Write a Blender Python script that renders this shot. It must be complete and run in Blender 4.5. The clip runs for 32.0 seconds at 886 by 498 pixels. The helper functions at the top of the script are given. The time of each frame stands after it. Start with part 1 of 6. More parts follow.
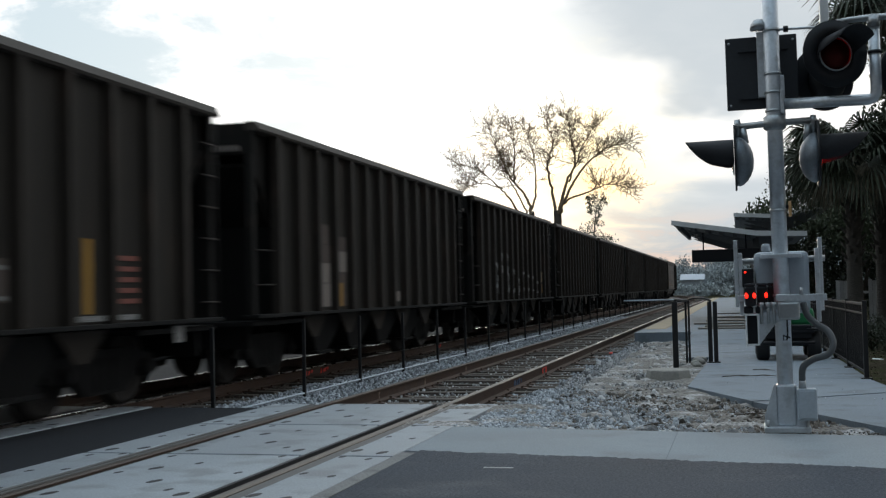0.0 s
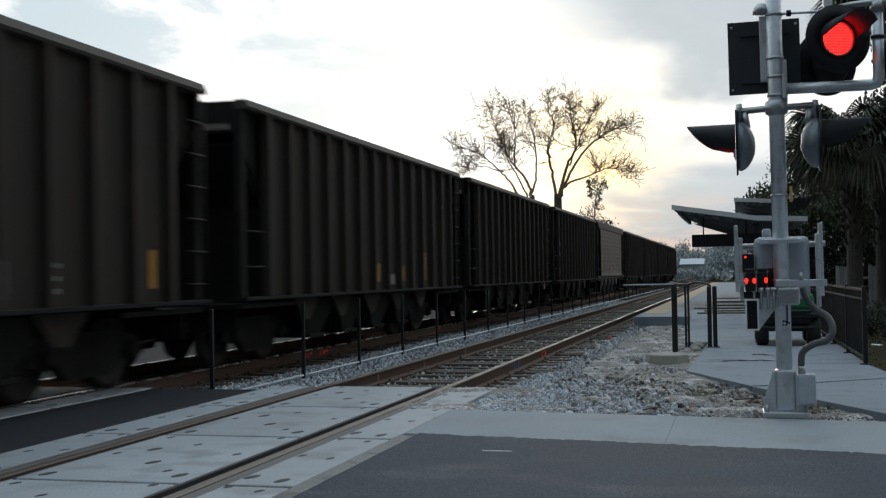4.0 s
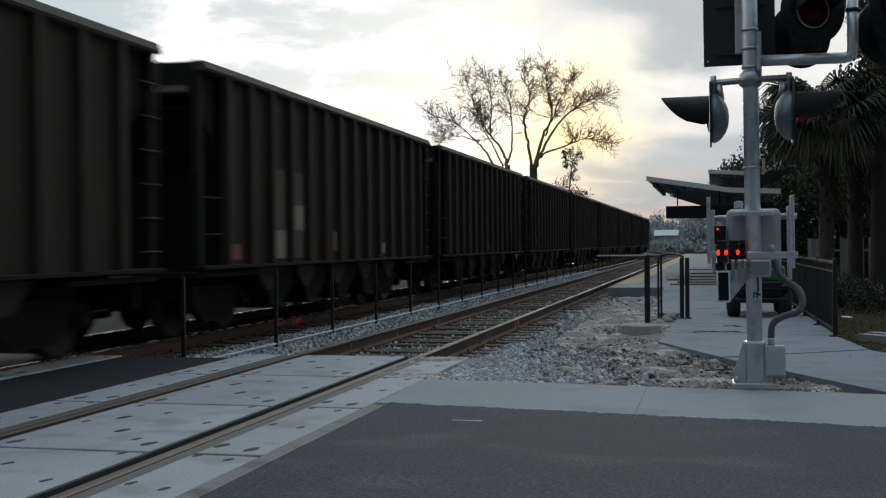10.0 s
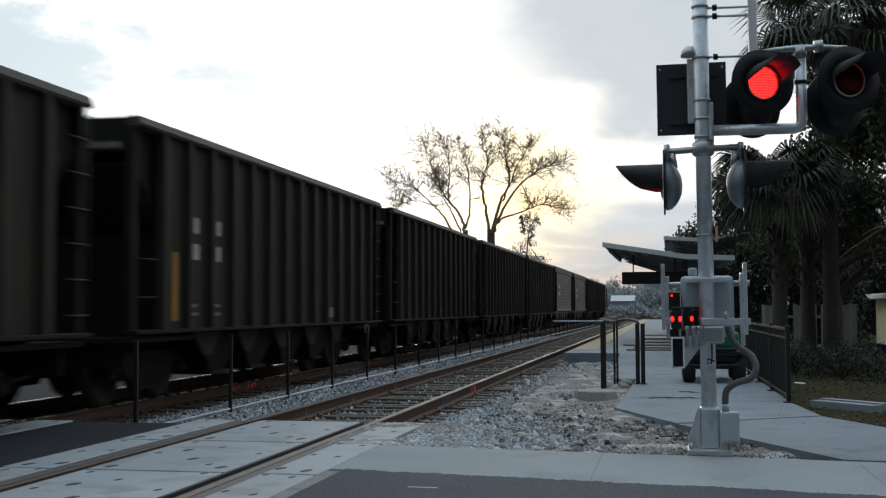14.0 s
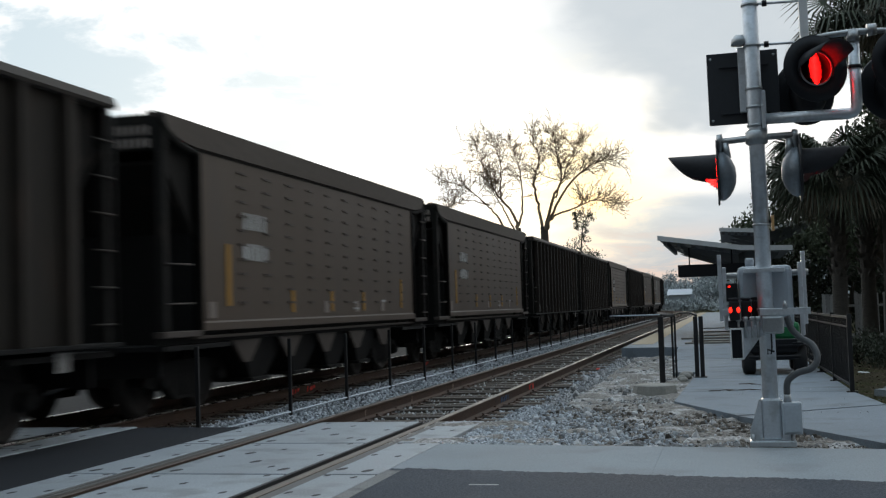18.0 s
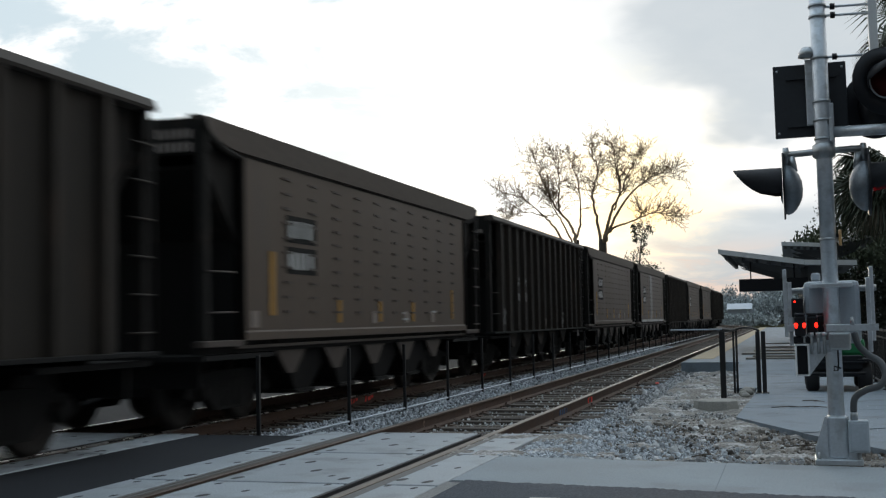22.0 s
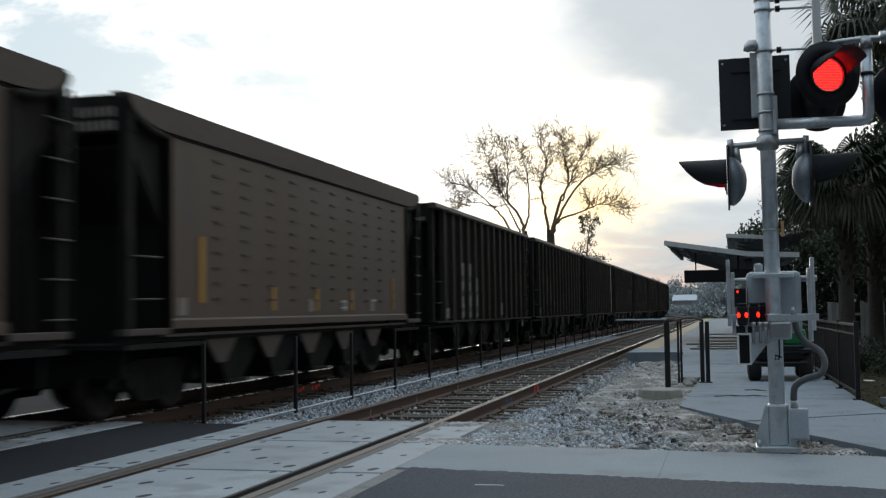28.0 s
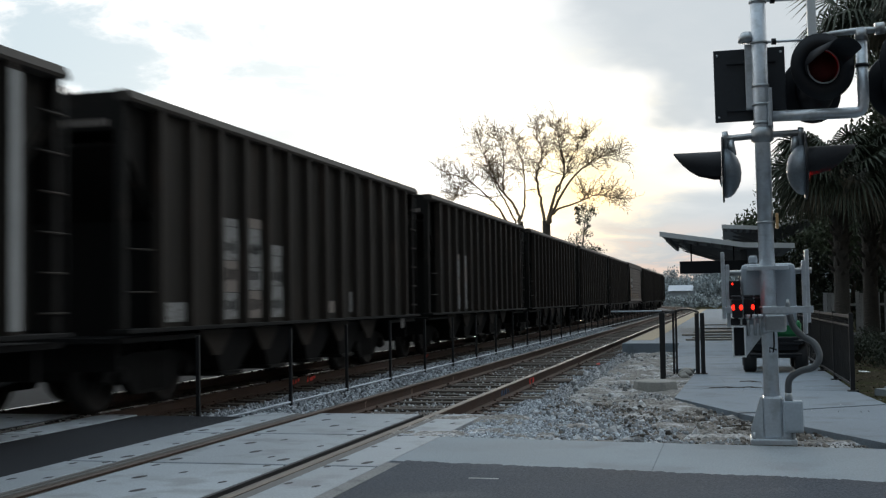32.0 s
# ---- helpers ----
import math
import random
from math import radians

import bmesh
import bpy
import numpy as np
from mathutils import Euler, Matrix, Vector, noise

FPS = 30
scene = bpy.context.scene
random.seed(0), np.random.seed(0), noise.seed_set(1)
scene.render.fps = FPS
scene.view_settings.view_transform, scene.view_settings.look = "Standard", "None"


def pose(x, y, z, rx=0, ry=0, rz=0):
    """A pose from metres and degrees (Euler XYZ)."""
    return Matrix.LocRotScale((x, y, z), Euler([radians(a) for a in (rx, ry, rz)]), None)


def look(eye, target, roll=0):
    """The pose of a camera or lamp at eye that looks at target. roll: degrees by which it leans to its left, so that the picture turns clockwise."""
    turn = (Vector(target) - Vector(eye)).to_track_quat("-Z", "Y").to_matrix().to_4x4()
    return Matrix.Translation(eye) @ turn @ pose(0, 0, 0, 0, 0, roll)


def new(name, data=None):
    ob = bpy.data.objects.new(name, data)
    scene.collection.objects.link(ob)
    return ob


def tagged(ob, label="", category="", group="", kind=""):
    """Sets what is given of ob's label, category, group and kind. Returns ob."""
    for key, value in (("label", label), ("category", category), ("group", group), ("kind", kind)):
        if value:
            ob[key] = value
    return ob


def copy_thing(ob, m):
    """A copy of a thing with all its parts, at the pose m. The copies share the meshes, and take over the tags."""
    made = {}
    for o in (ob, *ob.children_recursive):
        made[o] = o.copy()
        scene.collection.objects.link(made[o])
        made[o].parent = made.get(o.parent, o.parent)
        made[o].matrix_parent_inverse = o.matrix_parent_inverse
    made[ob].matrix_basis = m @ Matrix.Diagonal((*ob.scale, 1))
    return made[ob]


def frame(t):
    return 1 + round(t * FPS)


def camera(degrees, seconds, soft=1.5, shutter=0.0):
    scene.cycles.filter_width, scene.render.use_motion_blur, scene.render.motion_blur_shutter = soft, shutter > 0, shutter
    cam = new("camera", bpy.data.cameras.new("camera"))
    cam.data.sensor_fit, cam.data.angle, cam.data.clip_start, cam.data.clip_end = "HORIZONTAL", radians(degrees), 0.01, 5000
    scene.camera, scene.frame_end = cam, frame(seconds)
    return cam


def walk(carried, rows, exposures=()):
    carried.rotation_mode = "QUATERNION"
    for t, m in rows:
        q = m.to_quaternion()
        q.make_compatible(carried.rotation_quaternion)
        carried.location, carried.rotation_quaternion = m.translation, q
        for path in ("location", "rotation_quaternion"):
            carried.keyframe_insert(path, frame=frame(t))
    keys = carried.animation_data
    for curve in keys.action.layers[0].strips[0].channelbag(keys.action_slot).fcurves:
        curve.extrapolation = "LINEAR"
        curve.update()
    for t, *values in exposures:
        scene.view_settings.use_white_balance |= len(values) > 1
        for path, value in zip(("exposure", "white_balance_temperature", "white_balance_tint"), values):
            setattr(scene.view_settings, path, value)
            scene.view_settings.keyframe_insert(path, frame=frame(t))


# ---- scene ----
cam = camera(42.0, 32.0, soft=1.3, shutter=0.5)
PATH = [
    (0, (-0.071, 0.042, 1.298), (-0.567, 1.978, 1.373), -1.3),
    (0.5, (-0.077, 0.054, 1.313), (-0.57, 1.991, 1.384), -1.2),
    (1, (-0.081, 0.038, 1.312), (-0.568, 1.976, 1.386), -1.2),
    (1.5, (-0.073, 0.04, 1.312), (-0.564, 1.977, 1.384), -1.2),
    (2, (-0.076, 0.033, 1.308), (-0.573, 1.969, 1.373), -1.2),
    (2.5, (-0.084, 0.063, 1.308), (-0.586, 1.998, 1.367), -1.2),
    (3, (-0.088, 0.059, 1.302), (-0.589, 1.995, 1.356), -1.0),
    (3.5, (-0.079, 0.053, 1.3), (-0.575, 1.99, 1.355), -0.9),
    (5.5, (-0.072, 0.084, 1.304), (-0.598, 2.014, 1.299), -1.3),
    (6, (-0.052, 0.089, 1.313), (-0.603, 2.012, 1.331), -1.2),
    (6.5, (-0.046, 0.064, 1.314), (-0.584, 1.989, 1.354), -1.0),
    (7, (-0.033, 0.095, 1.316), (-0.555, 2.025, 1.356), -1.0),
    (7.5, (-0.045, 0.081, 1.304), (-0.559, 2.013, 1.338), -0.8),
    (8, (-0.043, 0.075, 1.306), (-0.536, 2.013, 1.329), -0.6),
    (8.5, (-0.037, 0.078, 1.31), (-0.505, 2.023, 1.327), -0.6),
    (9, (-0.006, 0.098, 1.25), (-0.463, 2.045, 1.263), -0.2),
    (9.5, (-0.059, 0.087, 1.296), (-0.509, 2.036, 1.293), -0.2),
    (10, (-0.06, 0.09, 1.301), (-0.516, 2.038, 1.293), -0.5),
    (10.5, (-0.067, 0.103, 1.306), (-0.489, 2.058, 1.33), -0.8),
    (11, (-0.056, 0.121, 1.291), (-0.452, 2.082, 1.319), -0.7),
    (11.5, (-0.035, 0.091, 1.293), (-0.365, 2.063, 1.354), -0.8),
    (12, (-0.044, 0.085, 1.303), (-0.384, 2.055, 1.377), -1.3),
    (12.5, (-0.038, 0.07, 1.306), (-0.387, 2.037, 1.406), -0.9),
    (13, (-0.044, 0.078, 1.294), (-0.404, 2.043, 1.403), -0.8),
    (13.5, (-0.052, 0.073, 1.311), (-0.429, 2.034, 1.418), -0.4),
    (14, (-0.046, 0.073, 1.307), (-0.429, 2.033, 1.41), -0.2),
    (14.5, (-0.051, 0.069, 1.3), (-0.439, 2.028, 1.408), -0.4),
    (16.5, (-0.035, 0.078, 1.296), (-0.49, 2.023, 1.394), -1.5),
    (17, (-0.038, 0.054, 1.293), (-0.491, 1.999, 1.404), -1.6),
    (17.5, (-0.043, 0.046, 1.292), (-0.501, 1.99, 1.402), -1.7),
    (18, (-0.042, 0.052, 1.295), (-0.516, 1.992, 1.399), -1.8),
    (18.5, (-0.047, 0.062, 1.298), (-0.529, 2.001, 1.394), -1.6),
    (19, (-0.065, 0.062, 1.286), (-0.569, 1.995, 1.373), -1.4),
    (19.5, (-0.075, 0.07, 1.285), (-0.613, 1.995, 1.37), -1.4),
    (20, (-0.072, 0.084, 1.293), (-0.624, 2.004, 1.385), -1.4),
    (20.5, (-0.075, 0.077, 1.293), (-0.629, 1.996, 1.393), -1.2),
    (21, (-0.084, 0.084, 1.298), (-0.648, 2.0, 1.409), -1.3),
    (21.5, (-0.091, 0.061, 1.295), (-0.662, 1.974, 1.415), -1.1),
    (22, (-0.084, 0.039, 1.298), (-0.652, 1.952, 1.424), -1.1),
    (22.5, (-0.077, 0.044, 1.297), (-0.637, 1.961, 1.413), -0.8),
    (23, (-0.078, 0.055, 1.293), (-0.63, 1.973, 1.409), -0.7),
    (23.5, (-0.069, 0.08, 1.295), (-0.607, 2.004, 1.396), -0.8),
    (24, (-0.078, 0.057, 1.298), (-0.616, 1.98, 1.413), -0.9),
    (24.5, (-0.07, 0.037, 1.28), (-0.59, 1.966, 1.385), -1.0),
    (25, (-0.062, 0.045, 1.29), (-0.557, 1.98, 1.4), -0.7),
    (25.5, (-0.071, 0.033, 1.281), (-0.56, 1.97, 1.378), -0.5),
    (27.5, (-0.077, 0.045, 1.28), (-0.568, 1.982, 1.373), -0.6),
    (28, (-0.073, 0.039, 1.281), (-0.556, 1.977, 1.388), -0.8),
    (28.5, (-0.063, 0.049, 1.292), (-0.542, 1.987, 1.415), -0.9),
    (29, (-0.068, 0.03, 1.293), (-0.547, 1.968, 1.416), -1.0),
    (29.5, (-0.071, 0.042, 1.287), (-0.551, 1.98, 1.39), -0.9),
    (30, (-0.079, 0.064, 1.283), (-0.558, 2.003, 1.38), -0.8),
    (30.5, (-0.069, 0.055, 1.285), (-0.548, 1.994, 1.383), -0.8),
    (31, (-0.07, 0.057, 1.28), (-0.547, 1.997, 1.382), -1.2),
    (31.5, (-0.067, 0.06, 1.282), (-0.536, 2.001, 1.378), -1.1),
    (32, (-0.062, 0.066, 1.3), (-0.539, 2.007, 1.391), -0.9),
]
walk(cam, [(t, look(eye, target, roll)) for t, eye, target, roll in PATH],
     [(0, 0.0), (3.5, -0.02), (5.2, -0.28), (8.0, -0.30), (10.8, -0.28), (11.9, -0.03), (14.5, 0.0), (32, 0.0)])
# ---- light ----
SUN = Vector((-0.114, 0.989, 0.105)).normalized()
sun_data = bpy.data.lights.new("sun", "SUN")
sun_data.energy, sun_data.angle, sun_data.color = 0.5, radians(14), (1.0, 0.88, 0.72)
sun = new("sun", sun_data)
sun.matrix_world = look(SUN * 50, (0, 0, 0))

world = bpy.data.worlds.new("evening_sky")
scene.world = world
world.use_nodes = True


def build_sky():
    nt = world.node_tree
    N, L = nt.nodes, nt.links
    N.clear()

    def node(kind, **kw):
        n = N.new(kind)
        for k, v in kw.items():
            n.inputs[k].default_value = v
        return n

    def math_(op, a, b=None, clamp=False):
        n = N.new("ShaderNodeMath")
        n.operation, n.use_clamp = op, clamp
        for i, v in enumerate((a, b)):
            if v is None:
                continue
            if isinstance(v, (int, float)):
                n.inputs[i].default_value = v
            else:
                L.new(v, n.inputs[i])
        return n.outputs[0]

    def mix(f, a, b, mode="MIX"):
        n = N.new("ShaderNodeMix")
        n.data_type, n.blend_type = "RGBA", mode
        for i, v in ((0, f), (6, a), (7, b)):
            if isinstance(v, (int, float)):
                n.inputs[i].default_value = v
            elif isinstance(v, tuple):
                n.inputs[i].default_value = (*v, 1)
            else:
                L.new(v, n.inputs[i])
        return n.outputs[2]

    def ramp(v, lo, hi):
        n = N.new("ShaderNodeMapRange")
        n.interpolation_type = "SMOOTHSTEP"
        n.inputs[1].default_value, n.inputs[2].default_value = lo, hi
        L.new(v, n.inputs[0])
        return n.outputs[0]

    co = N.new("ShaderNodeTexCoord").outputs["Generated"]
    sep = N.new("ShaderNodeSeparateXYZ")
    L.new(co, sep.inputs[0])
    dot = N.new("ShaderNodeVectorMath")
    dot.operation = "DOT_PRODUCT"
    L.new(co, dot.inputs[0])
    dot.inputs[1].default_value = SUN
    facing = math_("MAXIMUM", dot.outputs["Value"], 0.0)
    glow = math_("POWER", facing, 300.0)
    halo = math_("POWER", facing, 22.0)
    wide = math_("MULTIPLY_ADD", dot.outputs["Value"], 0.5)
    N[-1].inputs[2].default_value = 0.5
    # cloud sheet seen in perspective
    up = math_("MAXIMUM", sep.outputs[2], 0.0)
    flat = math_("ADD", up, 0.22)
    comb = N.new("ShaderNodeCombineXYZ")
    L.new(math_("DIVIDE", sep.outputs[0], flat), comb.inputs[0])
    L.new(math_("DIVIDE", sep.outputs[1], flat), comb.inputs[1])

    def clouds(scale, detail, shift, rough=0.55):
        m = N.new("ShaderNodeMapping")
        m.inputs["Location"].default_value = shift
        L.new(comb.outputs[0], m.inputs[0])
        n = node("ShaderNodeTexNoise", Scale=scale, Detail=detail, Roughness=rough, Distortion=0.3)
        L.new(m.outputs[0], n.inputs["Vector"])
        return n.outputs["Fac"]

    big = clouds(0.8, 3.0, (0.35, 0.1, 0.0))
    fine = clouds(3.2, 8.0, (1.7, 0.4, 0.0), 0.6)
    sky = N.new("ShaderNodeTexSky")
    sky.sky_type, sky.sun_disc = "NISHITA", False
    sky.sun_elevation, sky.sun_rotation = math.asin(SUN.z), math.atan2(SUN.x, SUN.y)
    sky.air_density, sky.dust_density = 1.0, 1.5
    clear = mix(1.0, sky.outputs[0], (0.11, 0.11, 0.11), "MULTIPLY")
    haze = mix(0.85, clear, (0.82, 0.98, 1.08))
    # thick grey-blue cloud to bright white cloud
    bright = mix(ramp(fine, 0.36, 0.58), (1.14, 1.18, 1.20), (1.50, 1.49, 1.46))
    puff = clouds(1.7, 4.0, (0.9, 2.3, 0.0), 0.5)
    grey = mix(math_("MULTIPLY", ramp(puff, 0.42, 0.57), ramp(up, 0.05, 0.13)), (0.69, 0.76, 0.81), (1.38, 1.36, 1.32))
    grey = mix(math_("MULTIPLY", ramp(fine, 0.35, 0.7), 0.35), grey, (0.84, 0.88, 0.91))
    # the cloud bank lies to the east of the sun's azimuth, the thin veil to the west
    low_edge = math_("MULTIPLY", math_("MAXIMUM", math_("SUBTRACT", 0.10, up), 0.0), 1.2)
    slant = math_("ADD", math_("ADD", sep.outputs[0], math_("MULTIPLY", up, 0.5)), low_edge)
    ragged = math_("ADD", math_("MULTIPLY", math_("SUBTRACT", big, 0.5), 0.26), math_("MULTIPLY", math_("SUBTRACT", fine, 0.5), 0.20))
    side = math_("ADD", slant, ragged)
    bank = ramp(side, -0.10, 0.05)
    veil = mix(ramp(fine, 0.40, 0.56), haze, bright)
    sheet = mix(bank, veil, grey)
    # fading away from the sun near the horizon, clearer and brighter overhead
    away = math_("MULTIPLY_ADD", ramp(wide, 0.0, 0.95), 0.90)
    N[-1].inputs[2].default_value = 0.10
    lift = math_("MULTIPLY", ramp(up, 0.35, 1.0), 0.49)
    shade_ = N.new("ShaderNodeCombineColor")
    L.new(math_("ADD", away, math_("MULTIPLY", lift, 0.62)), shade_.inputs[0])
    L.new(math_("ADD", away, lift), shade_.inputs[1])
    L.new(math_("ADD", away, math_("MULTIPLY", lift, 1.34)), shade_.inputs[2])
    day = mix(1.0, sheet, shade_.outputs[0], "MULTIPLY")
    low = ramp(up, 0.0, 0.08)
    dusk = mix(low, (0.84, 0.78, 0.75), (1.0, 1.0, 1.0))
    day = mix(1.0, day, dusk, "MULTIPLY")
    # small pink cloudlets low down beside the sun
    rosy = math_("MULTIPLY", math_("MULTIPLY", ramp(fine, 0.44, 0.58), math_("POWER", facing, 60.0)), math_("SUBTRACT", 1.0, ramp(up, 0.035, 0.075)))
    day = mix(math_("MULTIPLY", rosy, 0.75), day, (1.12, 0.80, 0.62))
    thick = math_("MULTIPLY_ADD", bank, -0.24)
    N[-1].inputs[2].default_value = 0.28
    clear_of_bank = math_("MULTIPLY_ADD", bank, -0.6)
    N[-1].inputs[2].default_value = 1.0
    warm = math_("MULTIPLY", math_("POWER", facing, 560.0), clear_of_bank)
    day = mix(math_("MULTIPLY", warm, 0.9), day, mix(1.0, day, (0.97, 0.80, 0.40), "MULTIPLY"))
    add = mix(math_("MULTIPLY", halo, thick), day, (1.0, 0.98, 0.92), "ADD")
    add = mix(math_("MULTIPLY", math_("MULTIPLY", glow, clear_of_bank), 0.25), add, (1.0, 0.72, 0.30), "ADD")
    bg = N.new("ShaderNodeBackground")
    L.new(add, bg.inputs[0])
    bg.inputs[1].default_value = 0.86
    out = N.new("ShaderNodeOutputWorld")
    L.new(bg.outputs[0], out.inputs[0])


build_sky()


# ---- materials ----
def mat(name, color, rough=0.7, metal=0.0, vary=0.25, scale=4.0, fine=40.0, bump=0.2, dist=0.01, second=None, patch=(0.45, 0.65),
        randomly=0.0, stretch=(1, 1, 1), island=False, spec=0.5, world_space=False, grain=None):
    m = bpy.data.materials.new(name)
    m.use_nodes = True
    N, L = m.node_tree.nodes, m.node_tree.links
    p = N["Principled BSDF"]
    p.inputs["Metallic"].default_value = metal
    p.inputs["Specular IOR Level"].default_value = spec
    tc = N.new("ShaderNodeTexCoord")
    mp = N.new("ShaderNodeMapping")
    mp.inputs["Scale"].default_value = stretch
    if world_space:
        geo = N.new("ShaderNodeNewGeometry")
        L.new(geo.outputs["Position"], mp.inputs[0])
    else:
        L.new(tc.outputs["Object"], mp.inputs[0])

    def noise_(s, d):
        n = N.new("ShaderNodeTexNoise")
        n.inputs["Scale"].default_value, n.inputs["Detail"].default_value = s, d
        L.new(mp.outputs[0], n.inputs["Vector"])
        return n.outputs["Fac"]

    def mixc(f, a, b, mode="MIX"):
        n = N.new("ShaderNodeMix")
        n.data_type, n.blend_type = "RGBA", mode
        for i, v in ((0, f), (6, a), (7, b)):
            if isinstance(v, (int, float)):
                n.inputs[i].default_value = v
            elif isinstance(v, tuple):
                n.inputs[i].default_value = (*v[:3], 1)
            else:
                L.new(v, n.inputs[i])
        return n.outputs[2]

    big, small = noise_(scale, 5.0), noise_(fine, 4.0)
    lo = tuple(c * (1 - vary) for c in color)
    hi = tuple(min(1, c * (1 + vary)) for c in color)
    c = mixc(big, lo, hi)
    n = N.new("ShaderNodeMapRange")
    n.inputs[3].default_value, n.inputs[4].default_value = 1 - vary, 1 + vary
    L.new(small, n.inputs[0])
    val = N.new("ShaderNodeCombineColor")
    for i in range(3):
        L.new(n.outputs[0], val.inputs[i])
    c = mixc(1.0, c, val.outputs[0], "MULTIPLY")
    if second:
        r = N.new("ShaderNodeMapRange")
        r.interpolation_type = "SMOOTHSTEP"
        r.inputs[1].default_value, r.inputs[2].default_value = patch
        L.new(noise_(scale * 1.7 + 0.3, 8.0), r.inputs[0])
        c = mixc(r.outputs[0], c, second)
    if grain:
        r = N.new("ShaderNodeMapRange")
        r.inputs[1].default_value, r.inputs[2].default_value = 0.36, 0.64
        r.inputs[3].default_value, r.inputs[4].default_value = 1 - grain[1], 1 + grain[1]
        L.new(noise_(grain[0], 2.0), r.inputs[0])
        val = N.new("ShaderNodeCombineColor")
        for i in range(3):
            L.new(r.outputs[0], val.inputs[i])
        c = mixc(1.0, c, val.outputs[0], "MULTIPLY")
    if randomly:
        if island:
            src = N.new("ShaderNodeNewGeometry").outputs["Random Per Island"]
        else:
            src = N.new("ShaderNodeObjectInfo").outputs["Random"]
        r = N.new("ShaderNodeMapRange")
        r.inputs[3].default_value, r.inputs[4].default_value = 1 - randomly, 1 + randomly
        L.new(src, r.inputs[0])
        val = N.new("ShaderNodeCombineColor")
        for i in range(3):
            L.new(r.outputs[0], val.inputs[i])
        c = mixc(1.0, c, val.outputs[0], "MULTIPLY")
    L.new(c, p.inputs["Base Color"])
    r = N.new("ShaderNodeMapRange")
    r.inputs[3].default_value, r.inputs[4].default_value = max(0.02, rough - 0.12), min(1, rough + 0.12)
    L.new(big, r.inputs[0])
    L.new(r.outputs[0], p.inputs["Roughness"])
    if bump:
        b = N.new("ShaderNodeBump")
        b.inputs["Strength"].default_value, b.inputs["Distance"].default_value = bump, dist
        L.new(small, b.inputs["Height"])
        L.new(b.outputs[0], p.inputs["Normal"])
    return m


def glowing(name, color, strength):
    m = mat(name, color, 0.5, bump=0, vary=0.1, spec=0.1)
    p = m.node_tree.nodes["Principled BSDF"]
    p.inputs["Emission Color"].default_value = (*color, 1)
    p.inputs["Emission Strength"].default_value = strength
    return m


ASPHALT = mat("asphalt", (0.049, 0.058, 0.072), 0.85, vary=0.38, scale=0.6, fine=70, bump=0.7, dist=0.006, second=(0.084, 0.094, 0.107), patch=(0.5, 0.78), world_space=True, spec=0.25, grain=(85, 0.42), stretch=(0.6, 1, 1))
NEWASPHALT = mat("fresh_asphalt", (0.022, 0.0245, 0.029), 0.85, vary=0.35, scale=0.8, fine=70, bump=0.7, dist=0.006, world_space=True, spec=0.2, grain=(85, 0.4))
CONCRETE = mat("concrete", (0.240, 0.270, 0.290), 0.85, vary=0.28, scale=0.7, fine=60, bump=0.25, dist=0.004, second=(0.20, 0.217, 0.23), patch=(0.5, 0.75), world_space=True, grain=(70, 0.10))
PATHCON = mat("footpath_concrete", (0.168, 0.202, 0.235), 0.85, vary=0.22, scale=0.9, fine=60, bump=0.25, dist=0.004, second=(0.125, 0.145, 0.165), patch=(0.5, 0.7), world_space=True, grain=(70, 0.12))
PANEL = mat("crossing_concrete", (0.315, 0.345, 0.37), 0.58, vary=0.22, scale=1.1, fine=50, bump=0.3, dist=0.004, second=(0.235, 0.25, 0.26), patch=(0.48, 0.68), randomly=0.12, world_space=True, grain=(60, 0.12))
EDGEBAND = mat("worn_mortar", (0.20, 0.20, 0.195), 0.9, vary=0.3, scale=1.5, fine=40, bump=0.5, dist=0.005, second=(0.12, 0.12, 0.12), patch=(0.5, 0.66), world_space=True, grain=(60, 0.2))
FOOTING = mat("beige_footing_concrete", (0.27, 0.26, 0.235), 0.9, vary=0.3, scale=5, fine=40, bump=0.4)
GREYRUBBER = mat("grey_worn_rubber", (0.115, 0.112, 0.106), 0.7, vary=0.3, scale=3, fine=40, bump=0.2, world_space=True)
RUBBER = mat("black_rubber", (0.025, 0.025, 0.026), 0.7, vary=0.3, bump=0.2)
BALLAST_BED = mat("ballast_bed", (0.16, 0.155, 0.15), 0.95, vary=0.5, scale=3, fine=28, bump=1.0, dist=0.03, second=(0.10, 0.092, 0.085), patch=(0.5, 0.7), world_space=True, spec=0.1)
STONE = mat("ballast_stone", (0.38, 0.405, 0.43), 0.9, vary=0.25, scale=8, fine=60, bump=0.3, randomly=0.6, island=True, spec=0.2)
EARTH = mat("brown_earth_crumb", (0.185, 0.165, 0.145), 0.95, vary=0.35, scale=1.2, fine=60, bump=0.3, randomly=0.8, island=True, spec=0.1, world_space=True)
CLOD = mat("sandy_clod", (0.36, 0.36, 0.36), 0.95, vary=0.35, scale=1.2, fine=60, bump=0.3, randomly=0.75, island=True, spec=0.1, world_space=True)
SAND = mat("sandy_soil", (0.225, 0.210, 0.192), 0.95, vary=0.32, scale=1.6, fine=30, bump=1.0, dist=0.03, second=(0.42, 0.41, 0.40), patch=(0.5, 0.64), grain=(45, 0.45), stretch=(0.7, 1, 1), world_space=True, spec=0.1)
